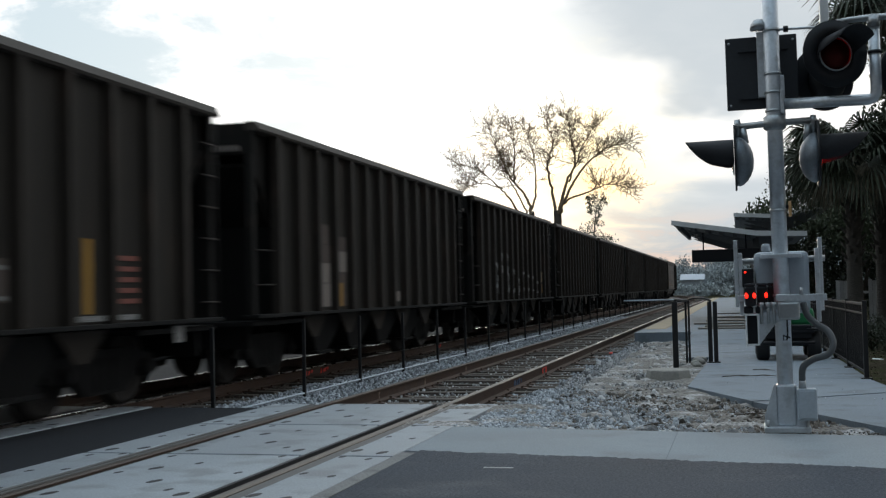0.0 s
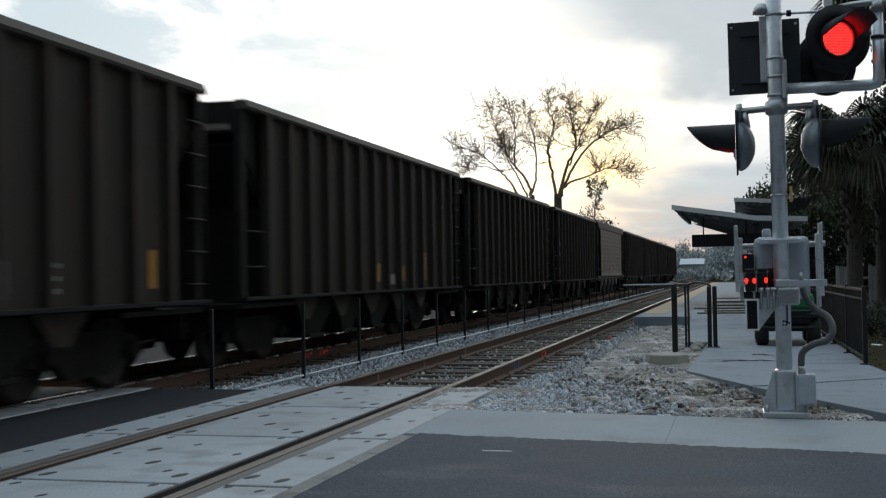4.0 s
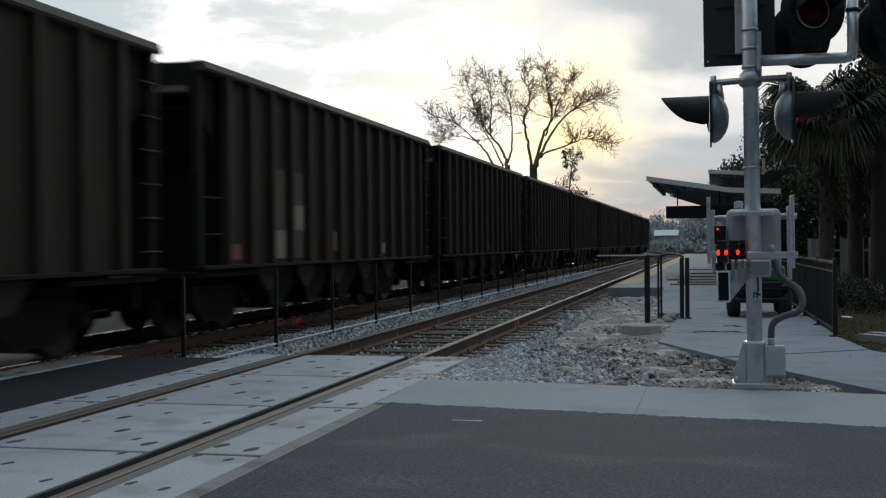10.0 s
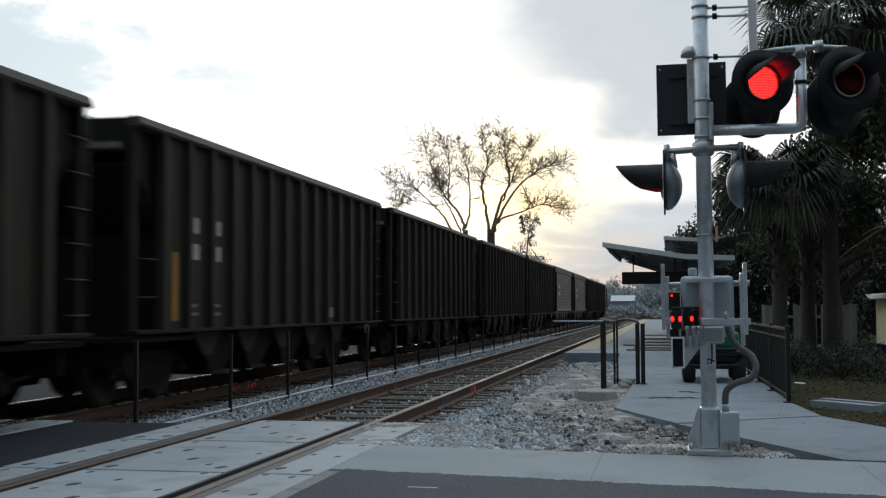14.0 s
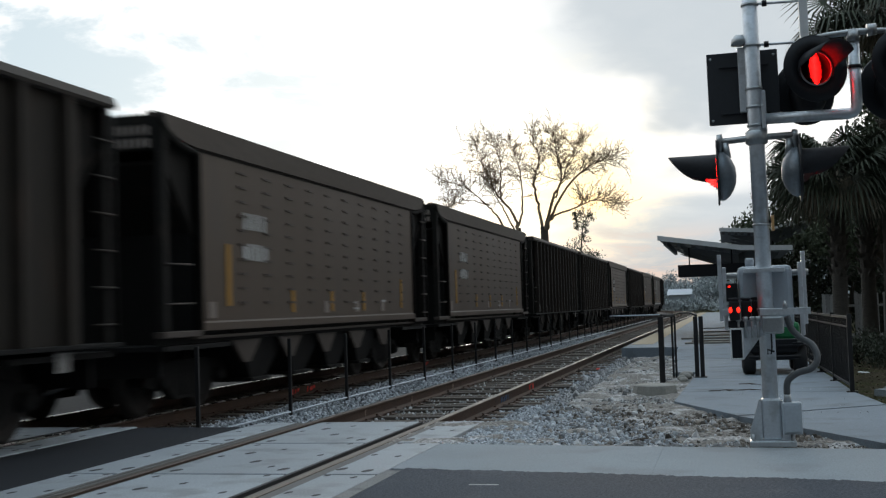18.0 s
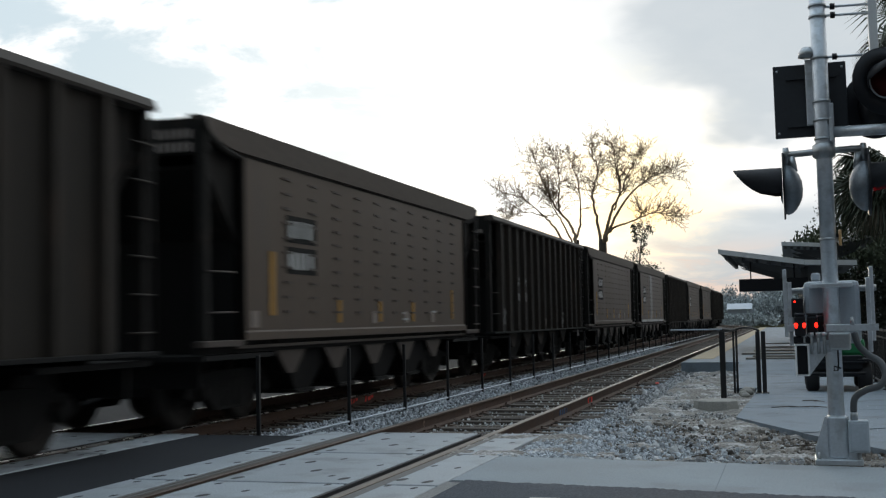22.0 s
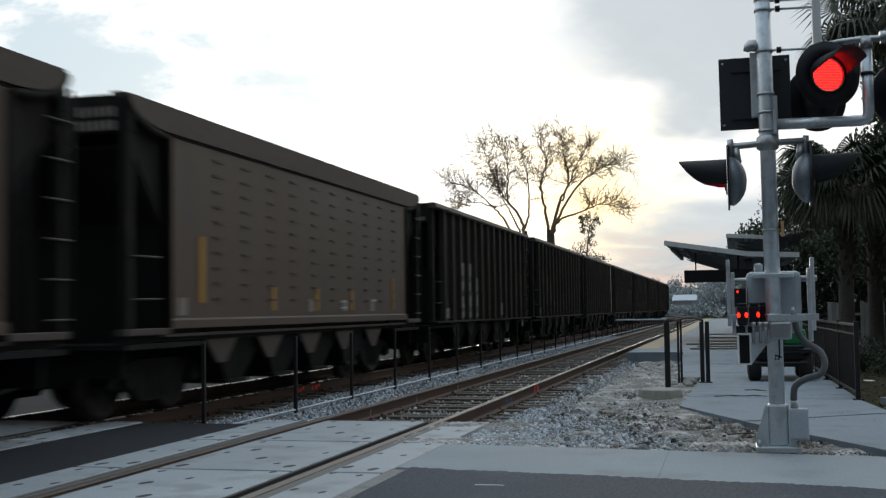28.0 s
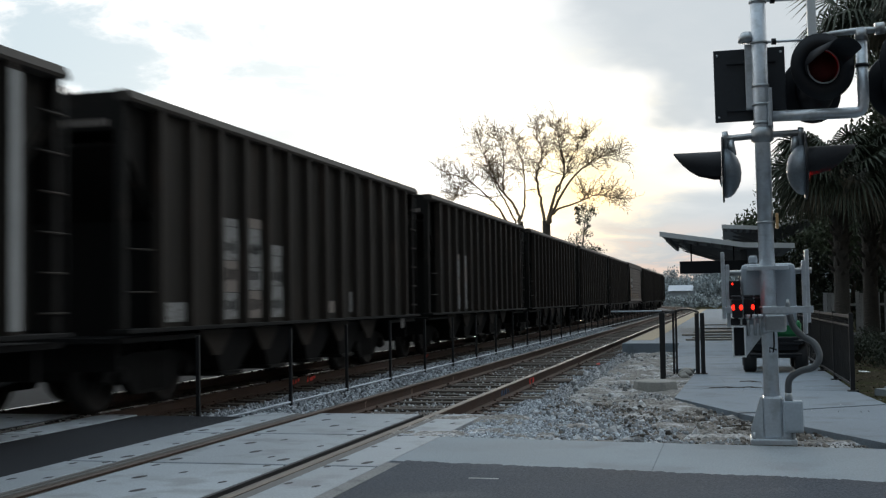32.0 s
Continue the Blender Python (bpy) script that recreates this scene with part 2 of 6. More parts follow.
DIRT = mat("dry_lawn", (0.046, 0.040, 0.028), 0.95, vary=0.35, scale=0.5, fine=18, bump=0.8, dist=0.04, second=(0.045, 0.048, 0.024), patch=(0.45, 0.62), world_space=True, spec=0.0)
TIE = mat("weathered_tie_wood", (0.085, 0.07, 0.058), 0.9, vary=0.35, scale=3, fine=30, bump=0.8, dist=0.01, randomly=0.35, stretch=(1, 6, 6))
RUST = mat("rusty_steel", (0.085, 0.052, 0.037), 0.75, metal=0.3, vary=0.3, scale=2.5, fine=50, bump=0.3, second=(0.07, 0.045, 0.035), patch=(0.5, 0.7), world_space=True)
RAILTOP = mat("worn_rail_head", (0.62, 0.60, 0.57), 0.28, metal=1.0, vary=0.12, scale=3, bump=0.05)
# Right near rail's sheen is put into a lighter copy of the dull head.
RAILMID = mat("half_polished_rail_head", (0.16, 0.145, 0.13), 0.5, metal=0.7, vary=0.2, scale=3, bump=0.05)
RAILDULL = mat("dull_rail_head", (0.085, 0.068, 0.057), 0.62, metal=0.4, vary=0.2, scale=3, bump=0.1)
HOPPER = mat("dark_weathered_car_paint", (0.0142, 0.0104, 0.0068), 0.72, vary=0.35, scale=0.9, fine=14, bump=0.15, second=(0.028, 0.0185, 0.012), patch=(0.5, 0.75), randomly=0.0, stretch=(1, 1, 0.35), spec=0.38)
RIBMAT = mat("worn_rib_paint", (0.0210, 0.0150, 0.0102), 0.70, vary=0.3, scale=1.2, fine=18, bump=0.15, second=(0.040, 0.025, 0.017), patch=(0.5, 0.75), stretch=(1, 1, 0.4), spec=0.38)
# Top chords get a lighter colour, standing in for sky light on them.
CHORD = mat("dusty_chord_paint", (0.058, 0.047, 0.038), 0.7, vary=0.25, scale=1.2, fine=14, bump=0.1, stretch=(1, 0.4, 1))
# Dark colour stands in for the dimness under and behind the train.
DIMSTONE = mat("black_cinder", (0.030, 0.030, 0.030), 0.95, vary=0.4, scale=1.2, fine=25, bump=0.8, dist=0.03, world_space=True, spec=0.1)
SMOOTH = mat("taupe_car_paint", (0.080, 0.055, 0.0385), 0.55, vary=0.14, scale=0.7, fine=9, bump=0.1, second=(0.070, 0.052, 0.042), patch=(0.5, 0.8), stretch=(1, 1, 0.3))
# The side's taupe made greyer: sky light on the band is in the colour.
BANDLIT = mat("taupe_band_paint", (0.074, 0.057, 0.045), 0.7, vary=0.2, scale=0.8, fine=12, bump=0.1, stretch=(1, 0.3, 1), spec=0.3)
SMOOTHCHORD = mat("taupe_chord_paint", (0.062, 0.047, 0.039), 0.6, vary=0.15, scale=1, fine=10, bump=0.1)
# Near-black puts the shade under the cars into the colour; coal load too.
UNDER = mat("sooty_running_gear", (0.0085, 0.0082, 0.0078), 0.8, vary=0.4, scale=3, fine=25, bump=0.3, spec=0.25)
# Dark car ends: shade of the open cages is put into this paint.
ENDSHADE = mat("sooty_end_paint", (0.011, 0.0095, 0.008), 0.8, vary=0.4, scale=1.5, fine=20, bump=0.3, second=(0.022, 0.017, 0.013), patch=(0.55, 0.75), spec=0.25)
WHEELM = mat("wheel_steel", (0.020, 0.017, 0.015), 0.65, metal=0.3, vary=0.3)
WHITEMARK = mat("faded_white_paint", (0.42, 0.42, 0.41), 0.7, vary=0.3, scale=6, fine=30, bump=0, second=(0.2, 0.19, 0.18), patch=(0.6, 0.8))
YELLOWMARK = mat("yellow_reflector", (0.36, 0.185, 0.022), 0.6, vary=0.3, scale=5, bump=0)
PALEMARK = mat("pale_patch_paint", (0.24, 0.20, 0.175), 0.7, vary=0.25, scale=4, bump=0)
REDMARK = mat("red_marking_paint", (0.85, 0.075, 0.055), 0.8, vary=0.3, scale=12, bump=0, second=(0.30, 0.06, 0.04), patch=(0.6, 0.75))
CHALK = mat("pale_chalk_mark", (0.30, 0.22, 0.18), 0.9, vary=0.3, scale=10, bump=0)
BLUEMARK = mat("blue_marking_paint", (0.06, 0.13, 0.26), 0.8, vary=0.3, scale=12, bump=0, second=(0.07, 0.06, 0.06), patch=(0.5, 0.62))
GALV = mat("galvanised_steel", (0.62, 0.66, 0.70), 0.38, metal=0.6, vary=0.16, scale=5, fine=40, bump=0.1, dist=0.002, second=(0.48, 0.51, 0.53), patch=(0.5, 0.7))
GREYBOX = mat("grey_enclosure_paint", (0.42, 0.47, 0.52), 0.5, metal=0.1, vary=0.12, scale=4, bump=0.05)
ALU = mat("cast_aluminium", (0.40, 0.42, 0.43), 0.38, metal=0.8, vary=0.2, scale=6, bump=0.1)
HOODBLACK = mat("matt_hood_black", (0.022, 0.023, 0.027), 0.6, vary=0.3, scale=5, bump=0.05, spec=0.3)
DULLCAST = mat("dull_cast_housing", (0.19, 0.215, 0.24), 0.42, metal=0.5, vary=0.25, scale=8, bump=0.1)
BLACK = mat("black_enamel", (0.010, 0.011, 0.014), 0.5, vary=0.3, scale=5, bump=0.05, spec=0.3)
FENCEBLACK = mat("black_powder_coat", (0.008, 0.008, 0.009), 0.55, vary=0.25, scale=6, bump=0.05)
SIGNBACK = mat("dark_sign_back", (0.022, 0.026, 0.032), 0.5, vary=0.25, scale=3, bump=0.05)
WHITE = mat("white_paint", (0.75, 0.76, 0.76), 0.5, vary=0.08, scale=4, bump=0.05)
HOSE = mat("grey_flexible_conduit", (0.085, 0.09, 0.095), 0.5, vary=0.2, fine=80, bump=0.4)
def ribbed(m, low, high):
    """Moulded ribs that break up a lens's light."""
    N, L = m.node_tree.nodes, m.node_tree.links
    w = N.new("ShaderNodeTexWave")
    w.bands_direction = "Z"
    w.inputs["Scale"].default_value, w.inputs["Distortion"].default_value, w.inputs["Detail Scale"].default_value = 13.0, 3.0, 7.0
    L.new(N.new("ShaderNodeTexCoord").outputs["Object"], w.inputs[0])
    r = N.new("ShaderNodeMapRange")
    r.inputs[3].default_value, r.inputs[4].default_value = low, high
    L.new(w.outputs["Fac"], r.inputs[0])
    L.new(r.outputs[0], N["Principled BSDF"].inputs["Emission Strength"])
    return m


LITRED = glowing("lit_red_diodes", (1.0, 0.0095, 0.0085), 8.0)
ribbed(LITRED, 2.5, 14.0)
# back of the turning boards, coloured as an unlit lens
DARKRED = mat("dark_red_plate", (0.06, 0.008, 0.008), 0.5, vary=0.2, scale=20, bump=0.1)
REDGLASS = mat("red_lens_glass", (1.0, 0.42, 0.40), 0.12, vary=0.05, scale=20, bump=0.1)
REDGLASS.node_tree.nodes["Principled BSDF"].inputs["Transmission Weight"].default_value = 1.0
REDGLASS.node_tree.nodes["Principled BSDF"].inputs["IOR"].default_value = 1.05
LEDRED = glowing("lit_red_lamp", (1.0, 0.02, 0.01), 2.6)
AMBER = mat("amber_reflector", (0.60, 0.36, 0.16), 0.5, vary=0.1, bump=0)
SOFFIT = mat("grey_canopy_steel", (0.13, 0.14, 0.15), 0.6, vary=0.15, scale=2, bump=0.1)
TACTILE = mat("yellow_tactile_paving", (0.30, 0.245, 0.16), 0.8, vary=0.2, scale=3, bump=0.3)
LUMBER = mat("weathered_lumber", (0.20, 0.18, 0.155), 0.85, vary=0.3, scale=3, fine=25, bump=0.3, stretch=(6, 1, 6), randomly=0.25)
GREEN = mat("green_plastic_body", (0.02, 0.20, 0.075), 0.4, vary=0.15, scale=5, bump=0.03)
TYRE = mat("tyre_rubber", (0.02, 0.02, 0.021), 0.8, vary=0.25, fine=50, bump=0.3)
BARK = mat("grey_bark", (0.095, 0.080, 0.064), 0.9, vary=0.4, scale=2, fine=14, bump=0.7, dist=0.03)
# Sunset glow on the bare twigs is put into this pale colour.
TWIG = mat("twig_bark", (0.27, 0.20, 0.13), 0.9, vary=0.3, scale=1, bump=0)
PALMBARK = mat("palm_trunk_bark", (0.06, 0.052, 0.043), 0.95, vary=0.4, scale=4, fine=18, bump=0.9, dist=0.04, stretch=(1, 1, 3))
LEAF = mat("oak_leaf", (0.052, 0.066, 0.034), 0.75, vary=0.35, scale=0.6, fine=6, bump=0, randomly=0.4, island=True)
BUSHLEAF = mat("shrub_leaf", (0.026, 0.034, 0.018), 0.75, vary=0.35, scale=0.6, fine=6, bump=0, randomly=0.5, island=True)
FROND = mat("palm_frond", (0.046, 0.058, 0.034), 0.65, vary=0.3, scale=1, fine=8, bump=0, randomly=0.35, island=True)
DEADFROND = mat("dry_palm_frond", (0.20, 0.175, 0.13), 0.8, vary=0.3, scale=1, fine=8, bump=0, randomly=0.3, island=True)
# Pale blue-grey puts the distance haze into the leaf colour.
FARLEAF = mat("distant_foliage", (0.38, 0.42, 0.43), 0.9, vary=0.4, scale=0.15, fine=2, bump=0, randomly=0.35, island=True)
# Seed clusters paled as well, with the backlight in their colour.
BUDS = mat("sparse_seed_clusters", (0.42, 0.30, 0.17), 0.8, vary=0.3, scale=1, bump=0, randomly=0.3, island=True)
LITTER = mat("dry_leaf", (0.075, 0.056, 0.036), 0.85, vary=0.4, scale=1, bump=0, randomly=0.5, island=True, spec=0.1)
HOUSE = mat("cream_stucco", (0.72, 0.63, 0.42), 0.85, vary=0.1, scale=1.5, bump=0.1)
BLUECAR = mat("dark_blue_car_paint", (0.012, 0.022, 0.06), 0.25, vary=0.1, bump=0)
GLASS = mat("dark_car_glass", (0.02, 0.024, 0.028), 0.08, vary=0.05, bump=0)
FENCEWOOD = mat("weathered_fence_boards", (0.500, 0.500, 0.500), 0.85, vary=0.25, scale=2, fine=20, bump=0.2, randomly=0.25)


# ---- mesh helpers ----
def part(name, bm, material, parent=None, label="", m=None):
    me = bpy.data.meshes.new(name)
    bm.to_mesh(me)
    bm.free()
    for one in (material if isinstance(material, tuple) else (material,)):
        me.materials.append(one)
    return place(name, me, parent, label, m)


def place(name, me, parent=None, label="", m=None):
    ob = new(name, me)
    if parent:
        ob.parent = parent
    if m is not None:
        ob.matrix_basis = m
    if label:
        ob["label"] = label
    return ob


def empty(name, x=0, y=0, z=0, rz=0):
    e = new(name)
    e.empty_display_size = 0.2
    e.matrix_basis = pose(x, y, z, 0, 0, rz)
    return e


def box(bm, x0, x1, y0, y1, z0, z1, bevel=0.0, mi=0):
    vs = [bm.verts.new(p) for p in ((x0, y0, z0), (x1, y0, z0), (x1, y1, z0), (x0, y1, z0), (x0, y0, z1), (x1, y0, z1), (x1, y1, z1), (x0, y1, z1))]
    fs = [bm.faces.new([vs[i] for i in q]) for q in ((3, 2, 1, 0), (4, 5, 6, 7), (0, 1, 5, 4), (1, 2, 6, 5), (2, 3, 7, 6), (3, 0, 4, 7))]
    for fc in fs:
        fc.material_index = mi
    if bevel:
        es = list({e for fc in fs for e in fc.edges})
        bmesh.ops.bevel(bm, geom=es, offset=bevel, segments=2, affect="EDGES", profile=0.5)
    return bm


def boxed(x0, x1, y0, y1, z0, z1, bevel=0.0):
    return box(bmesh.new(), x0, x1, y0, y1, z0, z1, bevel)


def tube(bm, pts, radii, seg=10, cap=True, smooth=True, mi=0):
    """A round tube through pts, with a radius at each."""
    pts = [Vector(p) for p in pts]
    if isinstance(radii, (int, float)):
        radii = [radii] * len(pts)
    rings, ref = [], None
    for i, p in enumerate(pts):
        d = (pts[min(i + 1, len(pts) - 1)] - pts[max(i - 1, 0)]).normalized()
        if ref is None:
            ref = Vector((0, 0, 1)) if abs(d.z) < 0.9 else Vector((1, 0, 0))
        a = d.cross(ref).normalized()
        ref = a.cross(d).normalized()
        rings.append([bm.verts.new(p + (a * math.cos(k * math.tau / seg) + ref * math.sin(k * math.tau / seg)) * radii[i]) for k in range(seg)])
    for r, s in zip(rings, rings[1:]):
        for k in range(seg):
            fc = bm.faces.new((r[k], r[(k + 1) % seg], s[(k + 1) % seg], s[k]))
            fc.smooth, fc.material_index = smooth, mi
    if cap:
        bm.faces.new(rings[0][::-1]).material_index = mi
        bm.faces.new(rings[-1]).material_index = mi
    return bm


def tubed(pts, radii, seg=10, cap=True):
    return tube(bmesh.new(), pts, radii, seg, cap)


def lathe(bm, profile, m=None, seg=24, smooth=True, mi=0):
    """Turns (radius, height) pairs about z, then places by m."""
    m = m or Matrix()
    rings = []
    for r, h in profile:
        if r < 1e-5:
            rings.append([bm.verts.new(m @ Vector((0, 0, h)))])
        else:
            rings.append([bm.verts.new(m @ Vector((r * math.cos(k * math.tau / seg), r * math.sin(k * math.tau / seg), h))) for k in range(seg)])
    for r, s in zip(rings, rings[1:]):
        for k in range(seg):
            q = [r[k % len(r)], r[(k + 1) % len(r)], s[(k + 1) % len(s)], s[k % len(s)]]
            q = list(dict.fromkeys(q))
            if len(q) > 2:
                fc = bm.faces.new(q)
                fc.smooth, fc.material_index = smooth, mi
    return bm


def prism(bm, poly, axis, lo, hi, mi=0):
    """A flat outline pushed from lo to hi along an axis. The outline lies in the two other axes."""
    def at(a, b, c):
        return {"x": (c, a, b), "y": (a, c, b), "z": (a, b, c)}[axis]
    r = [bm.verts.new(at(a, b, lo)) for a, b in poly]
    s = [bm.verts.new(at(a, b, hi)) for a, b in poly]
    n = len(poly)
    fs = [bm.faces.new(r[::-1]), bm.faces.new(s)]
    for k in range(n):
        fs.append(bm.faces.new((r[k], r[(k + 1) % n], s[(k + 1) % n], s[k])))
    for fc in fs:
        fc.material_index = mi
    bmesh.ops.recalc_face_normals(bm, faces=fs)
    return bm


def prismed(poly, axis, lo, hi):
    return prism(bmesh.new(), poly, axis, lo, hi)


def raw(name, verts, faces, material, parent=None):
    me = bpy.data.meshes.new(name)
    me.from_pydata(verts, [], faces)
    me.materials.append(material)
    return place(name, me, parent)


# ---- ground and road ----
def smooth01(v):
    v = max(0.0, min(1.0, v))
    return v * v * (3 - 2 * v)


def ground_z(x, y):
    z = -0.16
    z -= 0.65 * smooth01((x - 2.0) / 5.0) * smooth01((y - 14.0) / 32.0)
    z -= 0.25 * smooth01((-10.5 - x) / 3.0)
    if -12.5 < x < -1.0 and y > 9.0:
        z = -0.6
    return z


def build_ground():
    xs = sorted({*range(-40, 61, 2), -2000, -900, -400, -200, -100, -60, 80, 120, 200, 400, 900, 2000})
    ys = sorted({*range(-40, 121, 2), -2000, -900, -400, -150, -70, 150, 200, 300, 500, 900, 2000, 3000})
    vs = [(x, y, ground_z(x, y)) for y in ys for x in xs]
    n = len(xs)
    fs = [(j * n + i, j * n + i + 1, j * n + n + i + 1, j * n + n + i) for j in range(len(ys) - 1) for i in range(n - 1)]
    g = raw("ground", vs, fs, DIRT)
    tagged(g, "brown dry lawn and bare earth", "ground", kind="structure")


build_ground()

NEAR = -4.175
FAR = -8.36
BEND, RADIUS = 118.0, 330.0


def along(centre, s, offset=0.0):
    """Place and heading on a track, s metres up the line: straight, then a long bend to the west."""
    if s <= BEND:
        return centre + offset, s, 0.0
    a = (s - BEND) / RADIUS
    r = RADIUS + centre + 0.0 + offset
    return -RADIUS + r * math.cos(a), BEND + r * math.sin(a), math.degrees(a)


road = part("road", boxed(-2.795, 60, -30, 9.15, -0.5, -0.006), ASPHALT)
tagged(road, "dark grey asphalt road beside the railway crossing", "road", kind="structure")
between = part("road_between_tracks", boxed(-7.05, -5.60, -30, 12.75, -0.5, -0.015), NEWASPHALT)
tagged(between, "dark asphalt strip between the two tracks", "road", kind="structure")
beyond = part("road_beyond_tracks", boxed(-60, -9.95, -30, 12.4, -0.5, -0.02), NEWASPHALT)
tagged(beyond, "dark asphalt road on the far side of the tracks", "road", kind="structure")


def build_strip():
    """The pale concrete apron along the road edge, cast in bays."""
    strip = empty("pavement_strip", 0, 0, 0)
    tagged(strip, "pale concrete apron along the road edge", "pavement", kind="structure")
    x = -2.79
    for w in (2.14, 2.15, 2.0, 2.0, 2.0, 2.5, 2.5, 3.0):
        a, b = x, x + w - 0.003
        def front(v): return 9.24 - 0.16 * (v + 2.7)
        def back(v): return 10.92 - 0.115 * (v + 2.7)
        bm = prismed([(a, front(a)), (b, front(b)), (b, back(b)), (a, back(a))], "z", -0.4, -0.002)
        part("concrete_bay", bm, CONCRETE, strip)
        x += w
    # the asphalt's worn edge feathers out over the concrete
    rng = random.Random(19)
    vs, fs, x = [], [], -2.66
    while x < 12.0:
        edge = front(x) + 0.05 * noise.noise((x * 1.3, 0.3, 0.0)) + 0.06 * noise.noise((x * 6, 2.0, 0.0)) + rng.uniform(-0.03, 0.03)
        vs.extend(((x, front(x) - 3.2, -0.005), (x, edge, 0.0035), (x, edge + 0.004, -0.004)))
        x += 0.025
    for k in range(len(vs) // 3 - 1):
        a = 3 * k
        fs.extend(((a, a + 3, a + 4, a + 1), (a + 1, a + 4, a + 5, a + 2)))
    raw("worn_road_edge", vs, fs, ASPHALT, strip)
    part("crossing_edge_band", boxed(-2.792, -2.67, -5.0, 9.14, -0.2, -0.001), EDGEBAND, strip, "pale worn mortar band beside the crossing")
    part("road_edge_wedge", prismed([(-2.79, 9.145), (2.6, 9.145), (-2.79, 9.24)], "z", -0.4, -0.006), ASPHALT, strip)


def build_walk():
    walkway = empty("footpath", 0, 0, 0)
    tagged(walkway, "pale concrete footpath leading to the platform", "pavement", kind="structure")
    slabs = [
        [(-0.76, 15.3), (0.02, 13.35), (1.72, 14.55), (1.56, 16.5), (-0.72, 16.9)],
        [(0.03, 13.33), (1.40, 10.462), (2.9, 10.288), (2.45, 12.75), (1.73, 14.53)],
        [(2.91, 10.286), (9.0, 9.586), (9.0, 11.6), (3.6, 11.9), (2.47, 12.73)],
        [(-0.72, 16.92), (1.56, 16.52), (1.53, 19.6), (-0.65, 19.6)],
        [(-0.65, 19.62), (1.53, 19.62), (1.50, 21.48), (-0.65, 21.48)],
        [(-1.06, 21.5), (1.50, 21.5), (1.49, 23.0), (-1.08, 23.0)],
        [(-1.08, 23.02), (1.49, 23.02), (1.47, 26.2), (-1.15, 26.2), (-1.12, 24.6)],
    ]
    for k, s in enumerate(slabs):
        part("concrete_slab", prismed(s, "z", -0.3, (0.015, 0.009, 0.003)[k] if k < 3 else 0.015), PATHCON, walkway)
    part("concrete_ramp", prismed([(26.22, -0.3), (26.22, 0.015), (29.04, 0.19), (29.04, -0.3)], "x", -1.25, 1.48), PATHCON, walkway)


build_strip()
build_walk()


def build_soil():
    """Sandy gravel between the near track and the footpath, heaped and uneven."""
    vs, fs, nx, ny = [], [], 78, 180
    for j in range(ny + 1):
        for i in range(nx + 1):
            x, y = -3.35 + i * 0.06, 10.2 + j * 0.11
            z = -0.06 + 0.05 * noise.noise((x * 0.9, y * 0.9, 1.0)) + 0.045 * noise.noise((x * 2.2, y * 3.6, 4.0)) + 0.03 * (0.5 - abs(noise.noise((x * 5, y * 8, 9.0)))) + 0.02 * noise.noise((x * 13, y * 15, 2.0))
            z -= 0.30 * smooth01((-2.15 - x) / 0.6) * smooth01((y - 13.0) / 0.6)
            z += 0.035 * smooth01((13.6 - y) / 0.8) * smooth01((-1.9 - x) / 0.6)
            vs.append((x, y, min(z, -0.005 if x > -0.9 else 0.05)))
    for j in range(ny):
        for i in range(nx):
            a = j * (nx + 1) + i
            fs.append((a, a + 1, a + nx + 2, a + nx + 1))
    g = raw("soil_bed", vs, fs, SAND)
    for p in g.data.polygons:
        p.use_smooth = True
    tagged(g, "uneven sandy gravel bed beside the track", "gravel", kind="structure")
    return g


build_soil()


# ---- tracks ----
def rail_mesh(name, centre, offset, s0, s1, parent, top):
    prof = [(-0.075, -0.175), (0.075, -0.175), (0.075, -0.16), (0.012, -0.14), (0.010, -0.045), (0.036, -0.035), (0.036, -0.012), (0.024, 0.0), (-0.024, 0.0), (-0.036, -0.012), (-0.036, -0.035), (-0.010, -0.045), (-0.012, -0.14), (-0.075, -0.16)]
    ss = [s0, s1] if s1 <= BEND else [s0] + [BEND + k * 8.0 for k in range(int((s1 - BEND) / 8) + 1)]
    bm = bmesh.new()
    rings = []
    for s in ss:
        x, y, a = along(centre, s, offset)
        m = pose(x, y, 0, 0, 0, a)
        rings.append([bm.verts.new(m @ Vector((u, 0, w))) for u, w in prof])
    n = len(prof)
    for r, q in zip(rings, rings[1:]):
        for k in range(n):
            fc = bm.faces.new((r[k], r[(k + 1) % n], q[(k + 1) % n], q[k]))
            fc.material_index = 1 if k in (7, 6, 8) else 0
    bm.faces.new(rings[0][::-1])
    bmesh.ops.recalc_face_normals(bm, faces=bm.faces[:])
    return part(name, bm, (RUST, top), parent)


